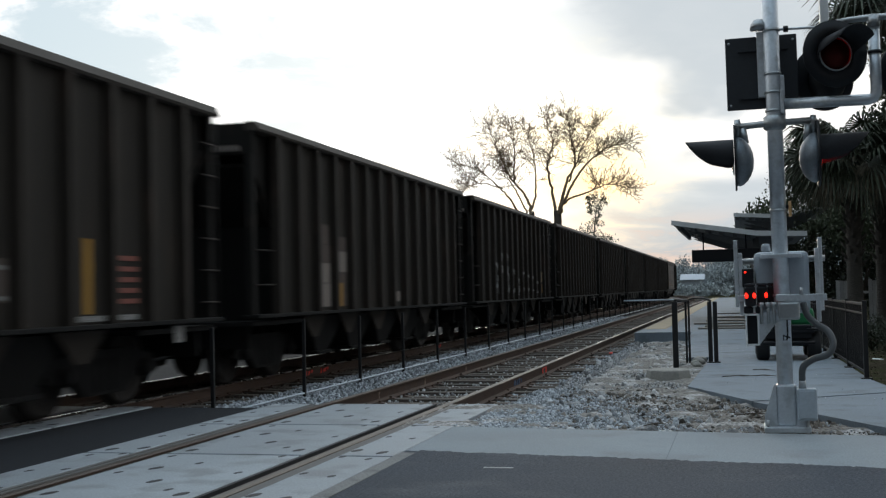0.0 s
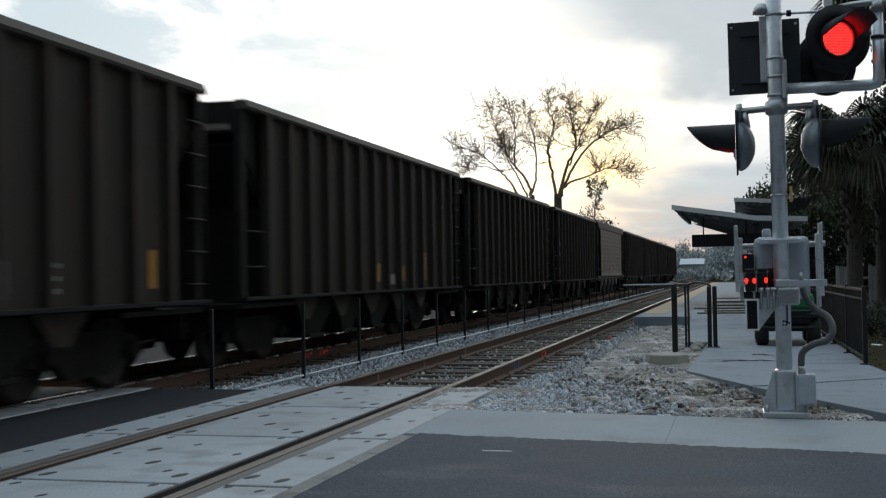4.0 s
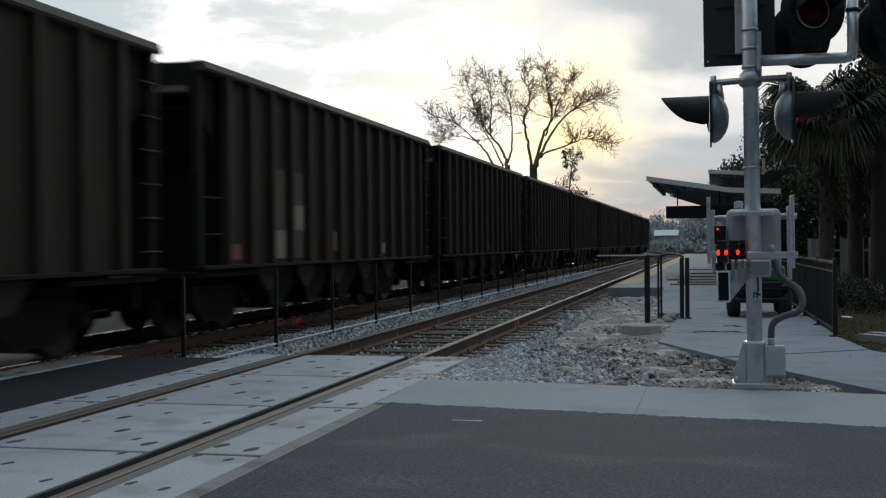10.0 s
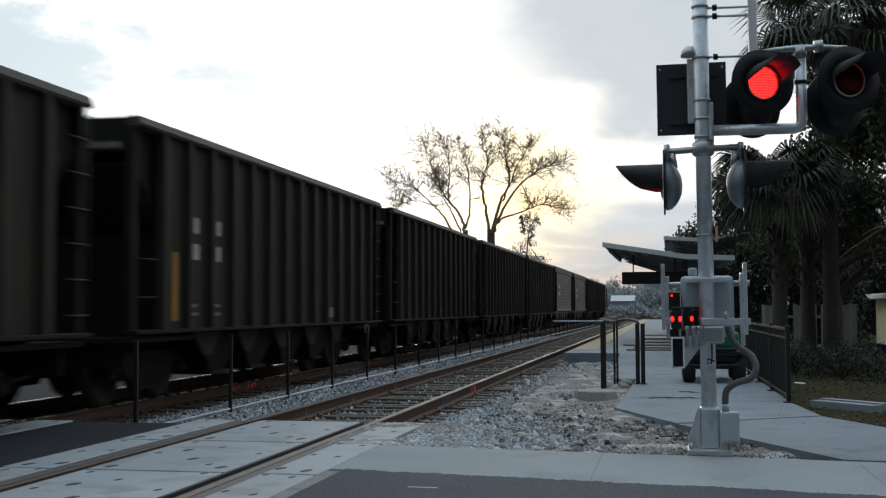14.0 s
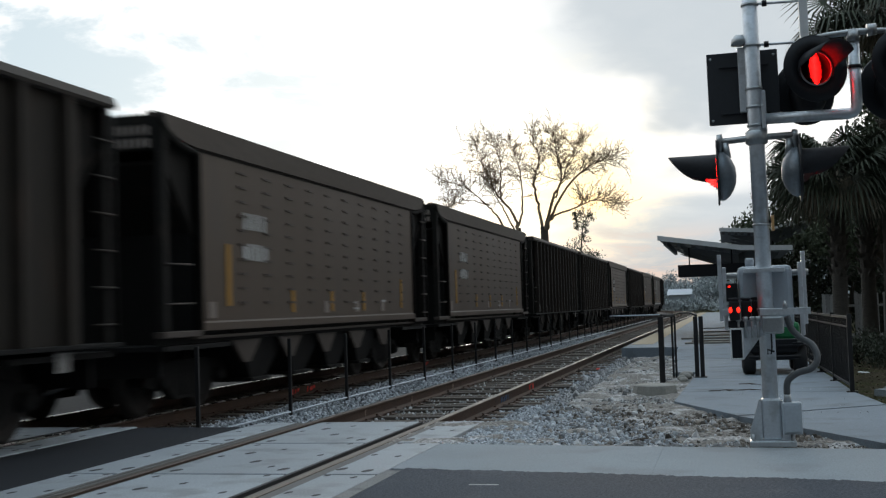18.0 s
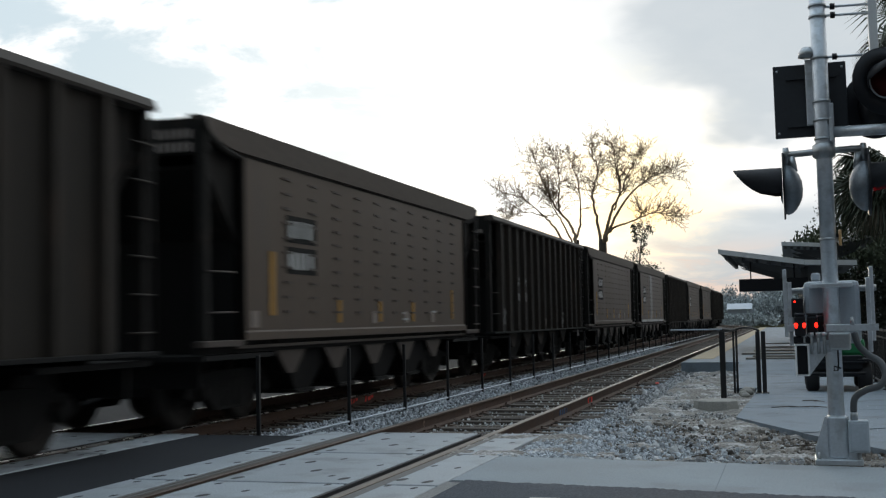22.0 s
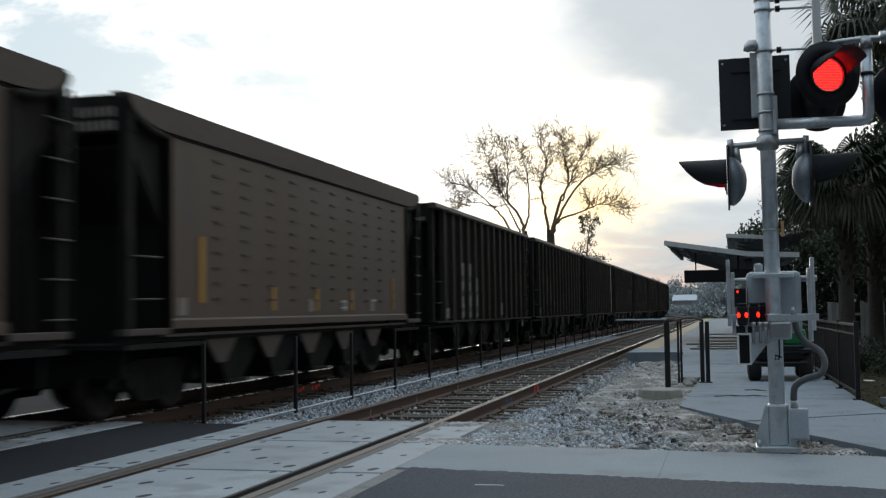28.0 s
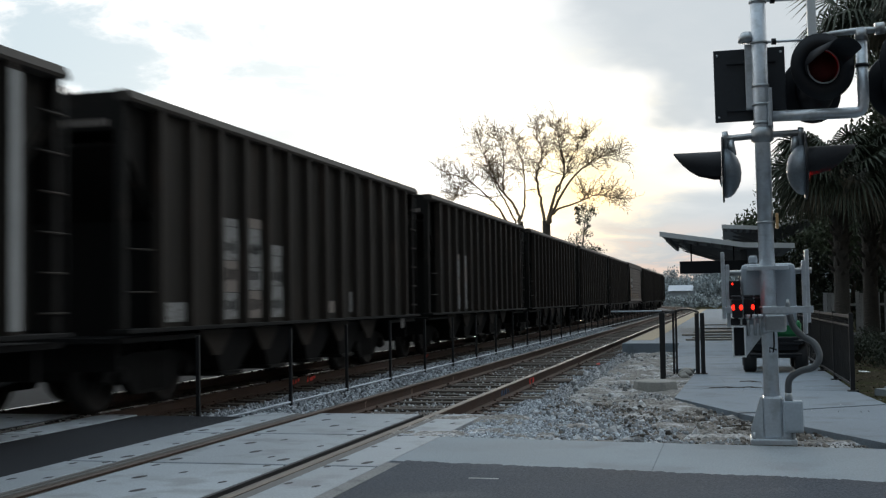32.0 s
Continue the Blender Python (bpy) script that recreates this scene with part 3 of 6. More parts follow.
def build_track(name, label, centre, first):
    track = empty(name, centre, 0, 0)
    track.matrix_basis = Matrix()
    tagged(track, label, "railway track", kind="structure")
    for off in (-0.755, 0.755):
        rail_mesh("rail", centre, off, -60, 300, track, RAILTOP if centre == FAR else RAILDULL if off < 0 else RAILMID)
    tie = boxed(-1.3, 1.3, -0.11, 0.11, -0.36, -0.17, 0.012)
    for sx in (-0.755, 0.755):
        box(tie, sx - 0.17, sx + 0.17, -0.09, 0.09, -0.172, -0.158, mi=1)
        for ux in (-0.1, 0.1):
            box(tie, sx + ux - 0.015, sx + ux + 0.015, -0.05, -0.02, -0.16, -0.135, mi=1)
    me = bpy.data.meshes.new("tie")
    tie.to_mesh(me)
    tie.free()
    me.materials.append(TIE)
    me.materials.append(RUST)
    rng = random.Random(7 + int(first))
    s = first
    while s < (165 if centre == NEAR else 100):
        x, y, a = along(centre, s)
        ob = place("tie", me, track, m=pose(x + rng.uniform(-0.14, 0.14), y, rng.uniform(-0.02, 0.006), 0, rng.uniform(-0.4, 0.4), a + rng.uniform(-2.2, 2.2)))
        s += 0.53 + rng.uniform(-0.03, 0.03)
    return track


near_track = build_track("near_track", "rusty railway track on weathered wooden ties", NEAR, 13.5)
far_track = build_track("far_track", "railway track beneath the passing freight train", FAR, 13.0)


def build_bed(name, label, centre, material):
    vs, fs = [], []
    prof = [(-2.9, -0.42), (-1.9, -0.24), (-1.0, -0.22), (0.0, -0.23), (1.0, -0.22), (1.9, -0.24), (2.9, -0.42)]
    ss = [13.0 + k * 3.0 for k in range(70)]
    for s in ss:
        for u, w in prof:
            x, y, a = along(centre, s, u)
            vs.append((x, y, w + 0.03 * noise.noise((x, y, 2.0))))
    n = len(prof)
    for j in range(len(ss) - 1):
        for i in range(n - 1):
            fs.append((j * n + i, j * n + i + 1, j * n + n + i + 1, j * n + n + i))
    tagged(raw(name, vs, fs, material), label, "ballast", kind="structure")


build_bed("near_ballast_bed", "grey crushed-stone bed of the near track", NEAR, BALLAST_BED)
build_bed("far_ballast_bed", "stone bed of the far track, the train's shade in its dark colour", FAR, DIMSTONE)


tagged(part("far_verge", boxed(-24, -10.9, 12.41, 116, -0.8, -0.31), DIMSTONE), "dark gravel verge beyond the train", "verge", kind="structure")


def build_stones():
    """Loose crushed stone: many small angular pieces of a few shapes, joined."""
    rng = random.Random(3)
    shapes = []
    for _ in range(10):
        b = bmesh.new()
        bmesh.ops.create_icosphere(b, subdivisions=1, radius=1)
        pts = [v.co * rng.uniform(0.65, 1.15) for v in b.verts]
        b.verts.index_update()
        shapes.append(([tuple(p) for p in pts], [tuple(v.index for v in fc.verts) for fc in b.faces]))
        b.free()

    def scatter(name, label, count, spot, size, m_=STONE):
        vs, fs = [], []
        for _ in range(count):
            x, y, z = spot()
            pts, tris = rng.choice(shapes)
            r = size() 
            m = Matrix.LocRotScale((x, y, z + r * 0.15), Euler((rng.uniform(0, 6), rng.uniform(0, 6), rng.uniform(0, 6))), (r * rng.uniform(0.8, 1.4), r, r * rng.uniform(0.6, 1.0)))
            base = len(vs)
            vs.extend((m @ Vector(p))[:] for p in pts)
            fs.extend((a + base, b + base, c + base) for a, b, c in tris)
        tagged(raw(name, vs, fs, m_), label, "gravel", kind="stuff")

    def spread(x0, x1, y0, y1, power=1.8):
        return rng.uniform(x0, x1), y0 + (y1 - y0) * rng.random() ** power

    def mid():
        x, y = spread(-7.4, -5.0, 12.85, 60)
        return x, y, -0.17 - 0.05 * abs(x + 6.2)

    def inner():
        x, y = spread(-4.85, -3.5, 13.2, 45)
        return x, y, rng.uniform(-0.26, -0.19)

    def outer():
        x, y = spread(-3.3, -2.0, 10.95, 45)
        if y < 13.2 and x < -2.76:
            x = rng.uniform(-2.76, -1.9)
        return x, y, (-0.12 - 0.09 * smooth01((-2.4 - x) / 0.5)) if y > 13.3 else -0.035

    def soil():
        x, y = spread(-2.6, -0.7, 10.95, 30)
        if y < 15 and rng.random() < 0.5:
            x = rng.uniform(-2.6, 0.0)
            if x > -0.75 + (15.3 - y) * 0.43:
                x = -1.5
        return x, y, -0.06
    scatter("ballast_between_tracks", "pale grey crushed stone between the tracks", 17000, mid, lambda: rng.uniform(0.014, 0.034))
    scatter("ballast_in_track", "grey crushed stone between the ties", 5200, inner, lambda: rng.uniform(0.012, 0.030), CLOD)
    scatter("ballast_shoulder", "pale crushed stone beside the near rail", 13000, outer, lambda: rng.uniform(0.009, 0.026))
    scatter("loose_gravel", "loose stones on the sandy bed", 12000, soil, lambda: rng.uniform(0.006, 0.020) if rng.random() < 0.975 else rng.uniform(0.03, 0.065), CLOD)
    def front():
        while True:
            x, y = rng.uniform(-2.74, 1.15), rng.uniform(10.95, 15.6)
            if x < -0.72 + (15.25 - y) * 0.435 - 0.03 and y > 10.95 - 0.11 * (x + 2.7):
                if x < -1.0 - 0.45 * (y - 12) + rng.uniform(-0.7, 0.7) or rng.random() < 0.06:
                    return x, y, -0.045
    scatter("front_gravel", "broken stone beside the crossing apron", 6500, front, lambda: rng.uniform(0.006, 0.019) if rng.random() < 0.985 else rng.uniform(0.02, 0.045))

    def clods():
        while True:
            x, y = rng.uniform(-2.3, 1.15), rng.uniform(10.95, 15.6)
            if x < -0.72 + (15.25 - y) * 0.435 - 0.03 and y > 10.95 - 0.11 * (x + 2.7):
                return x, y, -0.05
    scatter("sandy_clods", "sandy clods and grit around the signal base", 12000, clods, lambda: rng.uniform(0.003, 0.011) if rng.random() < 0.96 else rng.uniform(0.012, 0.04), EARTH)

    def crumbs():
        y = 13.5 + 14 * rng.random() ** 1.5
        return rng.uniform(-0.7, 1.4) if y > 15.5 else rng.uniform(0.4, 1.8), y, 0.017
    scatter("path_crumbs", "small stones and crumbs strewn on the footpath", 220, crumbs, lambda: rng.uniform(0.002, 0.007))
    # stone spilled below the train
    def under():
        x, y = spread(-9.8, -7.3, 12.9, 50)
        return x, y, -0.20
    scatter("ballast_under_train", "dark brown stone beneath the freight train", 3500, under, lambda: rng.uniform(0.018, 0.04), TIE)


build_stones()


def build_crossing(name, label, centre, last, count):
    """Concrete crossing panels: gauge panels between the rails and field panels outside them."""
    cr = empty(name)
    tagged(cr, label, "level crossing", kind="structure")
    pitch = 2.11

    def panel(x0, x1, spots):
        bm = boxed(x0, x1, -pitch / 2 + 0.028, pitch / 2 - 0.028, -0.2, 0.0, 0.010)
        for k, (u, v) in enumerate(spots):
            big = 1.0 if k % 3 == 0 else 0.62
            m = Matrix.Translation((u, v, 0.0015)) @ pose(0, 0, 0, 0, 0, -12) @ Matrix.Diagonal((1.0 * big, 2.2 * big, 1, 1))
            lathe(bm, [(0.0, 0.0), (0.036, 0.0), (0.042, -0.003)], m, 12, mi=1)
        me = bpy.data.meshes.new("crossing_panel")
        bm.to_mesh(me)
        bm.free()
        me.materials.append(PANEL)
        me.materials.append(RUBBER)
        return me
    rows = (-0.85, -0.45, 0.05, 0.5, 0.9)
    gauge = panel(-0.60, 0.60, [(u, v + d) for u, d in ((-0.47, 0.0), (0.47, 0.08)) for v in rows[::2]] + [(0.02, -0.3), (-0.05, 0.55), (0.30, -0.62), (-0.28, 0.28)])
    left = panel(-1.375, -0.925, [(-1.23, v) for v in rows[::2]] + [(-0.98, v + 0.1) for v in rows[::2]])
    right = panel(0.925, 1.375, [(1.23, v) for v in rows[::2]] + [(0.98, v + 0.1) for v in rows[::2]])
    for k in range(count):
        y = last - pitch * (k + 0.5)
        for me in (gauge, left, right):
            place("crossing_panel", me, cr, m=pose(centre, y, 0))
    for off in (-0.755, 0.755):
        s = 1 if off < 0 else -1
        lip = sorted((centre + off + s * 0.153, centre + off + s * 0.121))
        part("panel_rubber_lip", boxed(lip[0], lip[1], last - pitch * count, last - 0.012, -0.2, -0.006), RUBBER, cr)
        for a, b, z in ((off - s * 0.038, off - s * 0.078, -0.016), (off - s * 0.082, off - s * 0.122, -0.010), (off - s * 0.126, off - s * 0.166, -0.004)):
            part("field_rubber", boxed(centre + min(a, b), centre + max(a, b), last - pitch * count, last - 0.01, -0.2, z, 0.004), GREYRUBBER, cr)
        for a, b, z in ((off + s * 0.040, off + s * 0.120, -0.075),):
            part("flangeway_rubber", boxed(centre + min(a, b), centre + max(a, b), last - pitch * count, last - 0.01, -0.2, z), RUBBER if z < -0.05 else EDGEBAND, cr)
    return cr


build_crossing("near_crossing", "pale concrete crossing panels round the near rails", NEAR, 13.12, 8)
build_crossing("far_crossing", "pale concrete crossing panels under the train", FAR, 12.75, 8)


def paint(name, label, x0, x1, y0, y1, z0, z1, m):
    tagged(part(name, boxed(x0, x1, y0, y1, z0, z1), m), label, "paint mark")


def strokes(label, x, y, m, marks):
    """Hand-sprayed strokes on a rail's side, each (along, width, low, high)."""
    mark = empty("rail_paint_mark", x, y, -0.1)
    mark.matrix_basis = Matrix()
    tagged(mark, label, "paint mark")
    rng = random.Random(int(y * 10))
    for d, w, z0, z1 in marks:
        u = [rng.uniform(-0.02, 0.02) for _ in range(6)]
        poly = [(y + d + u[0], z0), (y + d + w + u[1], z0 + 0.01), (y + d + w + u[2] * 2, (z0 + z1) / 2), (y + d + w + u[3], z1), (y + d + u[4], z1 - 0.01), (y + d + u[5] * 2, (z0 + z1) / 2)]
        part("stroke", prismed(poly, "x", x, x + 0.006), m, mark)


strokes("red survey paint sprayed on the rail web", -3.409, 19.75, REDMARK, [(0, 0.12, -0.15, -0.04), (0.30, 0.12, -0.15, -0.04), (0.08, 0.28, -0.065, -0.035)])
strokes("faded blue survey paint on the rail web", -3.409, 17.2, BLUEMARK, [(0, 0.07, -0.14, -0.05), (0.18, 0.07, -0.14, -0.05), (0.36, 0.08, -0.14, -0.05), (0.55, 0.06, -0.13, -0.06)])
for y, sc in ((20.1, 1.0), (19.3, 0.6), (28.5, 1.0)):
    strokes("red survey paint sprayed on the far rail", -7.592, y, REDMARK, [(0, 0.09, -0.14, -0.03), (0.16, 0.13 * sc, -0.13, -0.05), (0.33, 0.10 * sc, -0.10, -0.025)])
for y in (15.2, 17.6, 20.4):
    strokes("pale chalk stroke on the rail web", -4.919, y, CHALK, [(0, 0.06, -0.14, -0.05)])
paint("road_scuff", "worn white paint scuff on the asphalt", -1.94, -1.94 + 0.22, 8.38, 8.38 + 0.03, -0.006, 0.0045, WHITEMARK)
paint("road_scuff", "worn white paint scuff on the asphalt", 1.45, 1.58, 7.55, 7.58, -0.006, 0.0045, WHITEMARK)
paint("rail_paint_mark", "red survey paint on the tie end", -3.0, -2.94, 26.5, 26.7, -0.19, -0.165, REDMARK)


# ---- fence between the tracks ----
def build_midfence():
    fence = empty("intertrack_fence", -6.2, 13.2, -0.2)
    tagged(fence, "thin black steel posts joined by a low pale rail", "fence")
    post = boxed(-0.023, 0.023, -0.023, 0.023, 0.0, 1.14, 0.005)
    me = bpy.data.meshes.new("post")
    post.to_mesh(me)
    post.free()
    me.materials.append(FENCEBLACK)
    for k in range(34):
        place("post", me, fence, m=pose(0, k * 2.53 - 0.45 * (k == 0) + 0.0, 0, random.Random(k).uniform(-0.6, 0.6), 0, 0))
    part("bottom_rail", tubed([(0, 0.2, 0.09), (0, 40, 0.09), (0, 84, 0.09)], 0.015, 8), GALV, fence, "pale galvanised bottom rail")


build_midfence()


# ---- freight cars ----
PITCH = 13.85
HALF = 6.3
SIDE = 1.62
DECK = 1.04


def shared(name, bm, *materials):
    me = bpy.data.meshes.new(name)
    bm.to_mesh(me)
    bm.free()
    for one in materials:
        me.materials.append(one)
    return me


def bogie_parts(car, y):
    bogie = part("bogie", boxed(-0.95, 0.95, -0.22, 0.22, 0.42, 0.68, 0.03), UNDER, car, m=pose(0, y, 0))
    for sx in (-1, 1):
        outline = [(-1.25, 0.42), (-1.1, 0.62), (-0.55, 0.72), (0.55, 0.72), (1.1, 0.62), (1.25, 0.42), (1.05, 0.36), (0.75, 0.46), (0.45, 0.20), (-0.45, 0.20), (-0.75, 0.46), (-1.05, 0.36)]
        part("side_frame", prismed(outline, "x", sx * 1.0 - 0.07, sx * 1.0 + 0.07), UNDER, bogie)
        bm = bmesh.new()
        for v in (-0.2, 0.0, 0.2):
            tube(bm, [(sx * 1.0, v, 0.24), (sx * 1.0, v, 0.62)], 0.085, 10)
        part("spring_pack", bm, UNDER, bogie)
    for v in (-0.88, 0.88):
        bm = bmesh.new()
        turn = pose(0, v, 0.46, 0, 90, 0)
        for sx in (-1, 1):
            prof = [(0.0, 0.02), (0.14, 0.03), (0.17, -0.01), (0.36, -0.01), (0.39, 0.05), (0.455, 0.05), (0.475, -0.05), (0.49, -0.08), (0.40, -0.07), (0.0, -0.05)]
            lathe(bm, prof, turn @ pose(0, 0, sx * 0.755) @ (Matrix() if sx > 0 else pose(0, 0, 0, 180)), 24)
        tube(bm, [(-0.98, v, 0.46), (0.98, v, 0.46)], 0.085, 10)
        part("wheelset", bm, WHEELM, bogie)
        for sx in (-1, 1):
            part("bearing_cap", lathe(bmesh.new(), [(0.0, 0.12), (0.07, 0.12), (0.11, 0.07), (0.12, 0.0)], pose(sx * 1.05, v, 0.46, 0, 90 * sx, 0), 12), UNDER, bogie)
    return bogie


def smooth_side(car, sx, TOP, base):
    """Side of a taupe car: pressed sheet with rounded ends, leaning top band, folded skirt."""
    cage, fold = 1.0, TOP - 0.33
    x0, x1 = sorted((sx * (SIDE - 0.035), sx * SIDE))
    edge = [(HALF - cage, base), (HALF - cage, fold), (-HALF + cage, fold), (-HALF + cage, base)]
    part("side_sheet", prismed(edge, "x", x0, x1), SMOOTH, car)
    # leaning band that thins out over the open ends
    bm = bmesh.new()
    rows, n = [], 44
    for k in range(n + 1):
        y = -HALF + 0.02 + (2 * HALF - 0.04) * k / n
        if k < 9:
            y = -HALF + 0.02 + 1.1 * k / 9
        elif k > n - 9:
            y = HALF - 0.02 - 1.1 * (n - k) / 9
        d = max(0.0, 1.0 - (HALF - abs(y)) / cage)
        drop = 0.05 + 0.28 * math.sqrt(max(0.0, 1.0 - d * d))
        xo = SIDE + 0.04
        rows.append([bm.verts.new(p) for p in ((sx * xo, y, TOP - drop), (sx * (SIDE + 0.015), y, TOP), (sx * (SIDE - 0.06), y, TOP), (sx * (xo - 0.07), y, TOP - drop - 0.01))])
    for a, b in zip(rows, rows[1:]):
        for i in range(4):
            f = bm.faces.new((a[i], a[(i + 1) % 4], b[(i + 1) % 4], b[i]))
    bmesh.ops.recalc_face_normals(bm, faces=bm.faces[:])
    part("top_band", bm, BANDLIT, car)
    part("band_seam", boxed(*sorted((sx * (SIDE - 0.02), sx * (SIDE + 0.012))), -HALF + cage, HALF - cage, fold - 0.035, fold - 0.012), ENDSHADE, car)
    part("top_lip", boxed(*sorted((sx * (SIDE - 0.07), sx * (SIDE - 0.20))), -HALF, HALF, TOP - 0.04, TOP + 0.02), BANDLIT, car)
    bm = bmesh.new()
    for c in range(10):
        y = -HALF + 2.40 + c * 0.925
        for r in range(10):
            z = base + 0.36 + r * 0.205
            box(bm, *sorted((sx * (SIDE - 0.002), sx * (SIDE + 0.020))), y - 0.12, y + 0.12, z - 0.017, z + 0.017)
    tagged(part("pressed_stud", bm, SMOOTHCHORD, car), kind="stuff")
    part("side_skirt", prismed([(sx * (SIDE - 0.02), base - 0.01), (sx * (SIDE + 0.035), base - 0.01), (sx * (SIDE + 0.035), base + 0.09), (sx * (SIDE + 0.002), base + 0.115), (sx * (SIDE - 0.02), base + 0.115)], "y", -HALF + cage - 0.02, HALF - cage + 0.02), SMOOTH, car)
    for e in (-1, 1):
        # dark rolled rim round the open end
        rim = [(e * (HALF - cage), base)] + [(e * (HALF - cage * (1 - math.sin(radians(a)))), TOP - 0.05 - 0.34 * math.cos(radians(a))) for a in range(0, 91, 10)]
        part("end_rim", tubed([(sx * (SIDE - 0.0), y, z) for y, z in rim], 0.05, 8), ENDSHADE, car)
        part("end_gusset", prismed([(e * (HALF - 2.1), base), (e * (HALF - 0.14), TOP - 0.70), (e * (HALF - 0.14), TOP - 0.20), (e * (HALF - 2.1), TOP - 0.20)], "x", *sorted((sx * (SIDE - 0.12), sx * (SIDE - 0.09)))), ENDSHADE, car)


def ribbed_side(car, sx, TOP):
    """Side of a ribbed car: flat sheet, upright ribs and a slanting top chord."""
    cage = 0.74
    x0, x1 = sorted((sx * (SIDE - 0.035), sx * SIDE))
    part("side_sheet", prismed([(-HALF + cage, DECK), (HALF - cage + 0.1, DECK), (HALF - cage + 0.1, TOP - 0.1), (-HALF + cage, TOP - 0.1)], "x", x0, x1), HOPPER, car)
    for e in (-1, 1):
        part("end_gusset", prismed([(e * (HALF - 2.1), DECK), (e * (HALF - 0.14), TOP - 0.70), (e * (HALF - 0.14), TOP - 0.12), (e * (HALF - 2.1), TOP - 0.12)], "x", *sorted((sx * (SIDE - 0.13), sx * (SIDE - 0.10)))), ENDSHADE, car)
    poly = [(sx * (SIDE + 0.07), TOP), (sx * (SIDE - 0.10), TOP), (sx * (SIDE - 0.10), TOP - 0.13), (sx * (SIDE + 0.10), TOP - 0.13), (sx * (SIDE + 0.12), TOP - 0.10)]
    part("top_chord", prism(bmesh.new(), poly, "y", -HALF, HALF), CHORD, car)
    for k in range(14):
        y = -HALF + 0.80 + k * 0.835
        poly = [(y - 0.075, sx * SIDE), (y - 0.05, sx * (SIDE + 0.11)), (y + 0.05, sx * (SIDE + 0.11)), (y + 0.075, sx * SIDE)]
        part("rib", prism(bmesh.new(), [(b, a) for a, b in poly], "z", DECK, TOP - 0.13), RIBMAT, car)


def build_car(name, label, smooth_sided):
    car = empty(name)
    tagged(car, label, "freight car", group="cars of the freight train")
    rib_ = SMOOTHCHORD if smooth_sided else RIBMAT
    TOP = 3.84 if smooth_sided else 3.79
    base = 1.12 if smooth_sided else DECK
    end_, frame_ = ENDSHADE, ENDSHADE
    slope = 1.75          # open cage at each end, measured along the car
    for sx in (-1, 1):
        if smooth_sided:
            smooth_side(car, sx, TOP, base)
            part("side_sill", boxed(*sorted((sx * (SIDE - 0.14), sx * (SIDE - 0.03))), -HALF + 0.9, HALF - 0.9, 1.005, 1.045, 0.006), SMOOTHCHORD, car)
            # recessed black strip stands in for the shadow gap below the skirt
            part("sill_web", boxed(*sorted((sx * (SIDE - 0.14), sx * (SIDE - 0.09))), -HALF - 0.05, HALF + 0.05, DECK - 0.09, base, 0.006), UNDER, car)
            for e in (-1, 1):
                part("corner_step", boxed(*sorted((sx * (SIDE - 0.14), sx * (SIDE + 0.03))), *sorted((e * (HALF - 1.0), e * (HALF + 0.05))), DECK, base, 0.01), SMOOTHCHORD, car)
        else:
            ribbed_side(car, sx, TOP)
            part("side_sill", boxed(*sorted((sx * (SIDE - 0.14), sx * (SIDE + 0.12))), -HALF - 0.05, HALF + 0.05, DECK - 0.05, DECK, 0.008), UNDER, car)
        for e in (-1, 1):
            part("corner_post", boxed(*sorted((sx * (SIDE - 0.10), sx * (SIDE + 0.01))), *sorted((e * (HALF - 0.14), e * HALF)), DECK, TOP - 0.10, 0.012), frame_, car)
            if e == sx:
                for k in range(6):
                    z = DECK + 0.20 + k * 0.41
                    part("rung", tubed([(sx * (SIDE + 0.035), e * (HALF + 0.06), z), (sx * (SIDE + 0.035), e * (HALF - 0.42), z)], 0.014, 6), rib_, car)
                part("ladder_rail", tubed([(sx * (SIDE + 0.03), e * (HALF + 0.05), DECK), (sx * (SIDE + 0.03), e * (HALF + 0.05), TOP - 0.2)], 0.022, 6), end_, car)
            else:
                for z in (DECK + 0.42, DECK + 0.92):
                    part("grab_rail", tubed([(sx * (SIDE + 0.02), e * (HALF - 0.06), z), (sx * (SIDE + 0.02), e * (HALF - 0.76), z + 0.01)], 0.014, 6), rib_, car)
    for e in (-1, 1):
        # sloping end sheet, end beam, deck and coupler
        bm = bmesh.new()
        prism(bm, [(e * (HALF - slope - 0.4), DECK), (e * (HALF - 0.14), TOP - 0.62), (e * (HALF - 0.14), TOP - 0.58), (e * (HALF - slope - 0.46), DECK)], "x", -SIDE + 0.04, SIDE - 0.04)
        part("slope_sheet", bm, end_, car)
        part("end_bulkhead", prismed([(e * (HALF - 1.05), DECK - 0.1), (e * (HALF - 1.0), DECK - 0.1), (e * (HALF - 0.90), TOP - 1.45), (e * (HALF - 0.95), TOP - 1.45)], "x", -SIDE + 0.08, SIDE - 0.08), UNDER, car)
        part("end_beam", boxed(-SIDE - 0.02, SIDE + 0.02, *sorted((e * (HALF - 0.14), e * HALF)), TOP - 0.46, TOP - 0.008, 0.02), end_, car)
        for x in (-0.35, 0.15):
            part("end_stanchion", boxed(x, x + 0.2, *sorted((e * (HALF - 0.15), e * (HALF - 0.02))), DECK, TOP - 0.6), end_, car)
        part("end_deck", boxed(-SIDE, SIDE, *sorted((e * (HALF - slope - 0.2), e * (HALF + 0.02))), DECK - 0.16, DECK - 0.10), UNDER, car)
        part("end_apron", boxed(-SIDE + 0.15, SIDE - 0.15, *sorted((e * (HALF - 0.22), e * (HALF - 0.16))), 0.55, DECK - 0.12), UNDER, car)
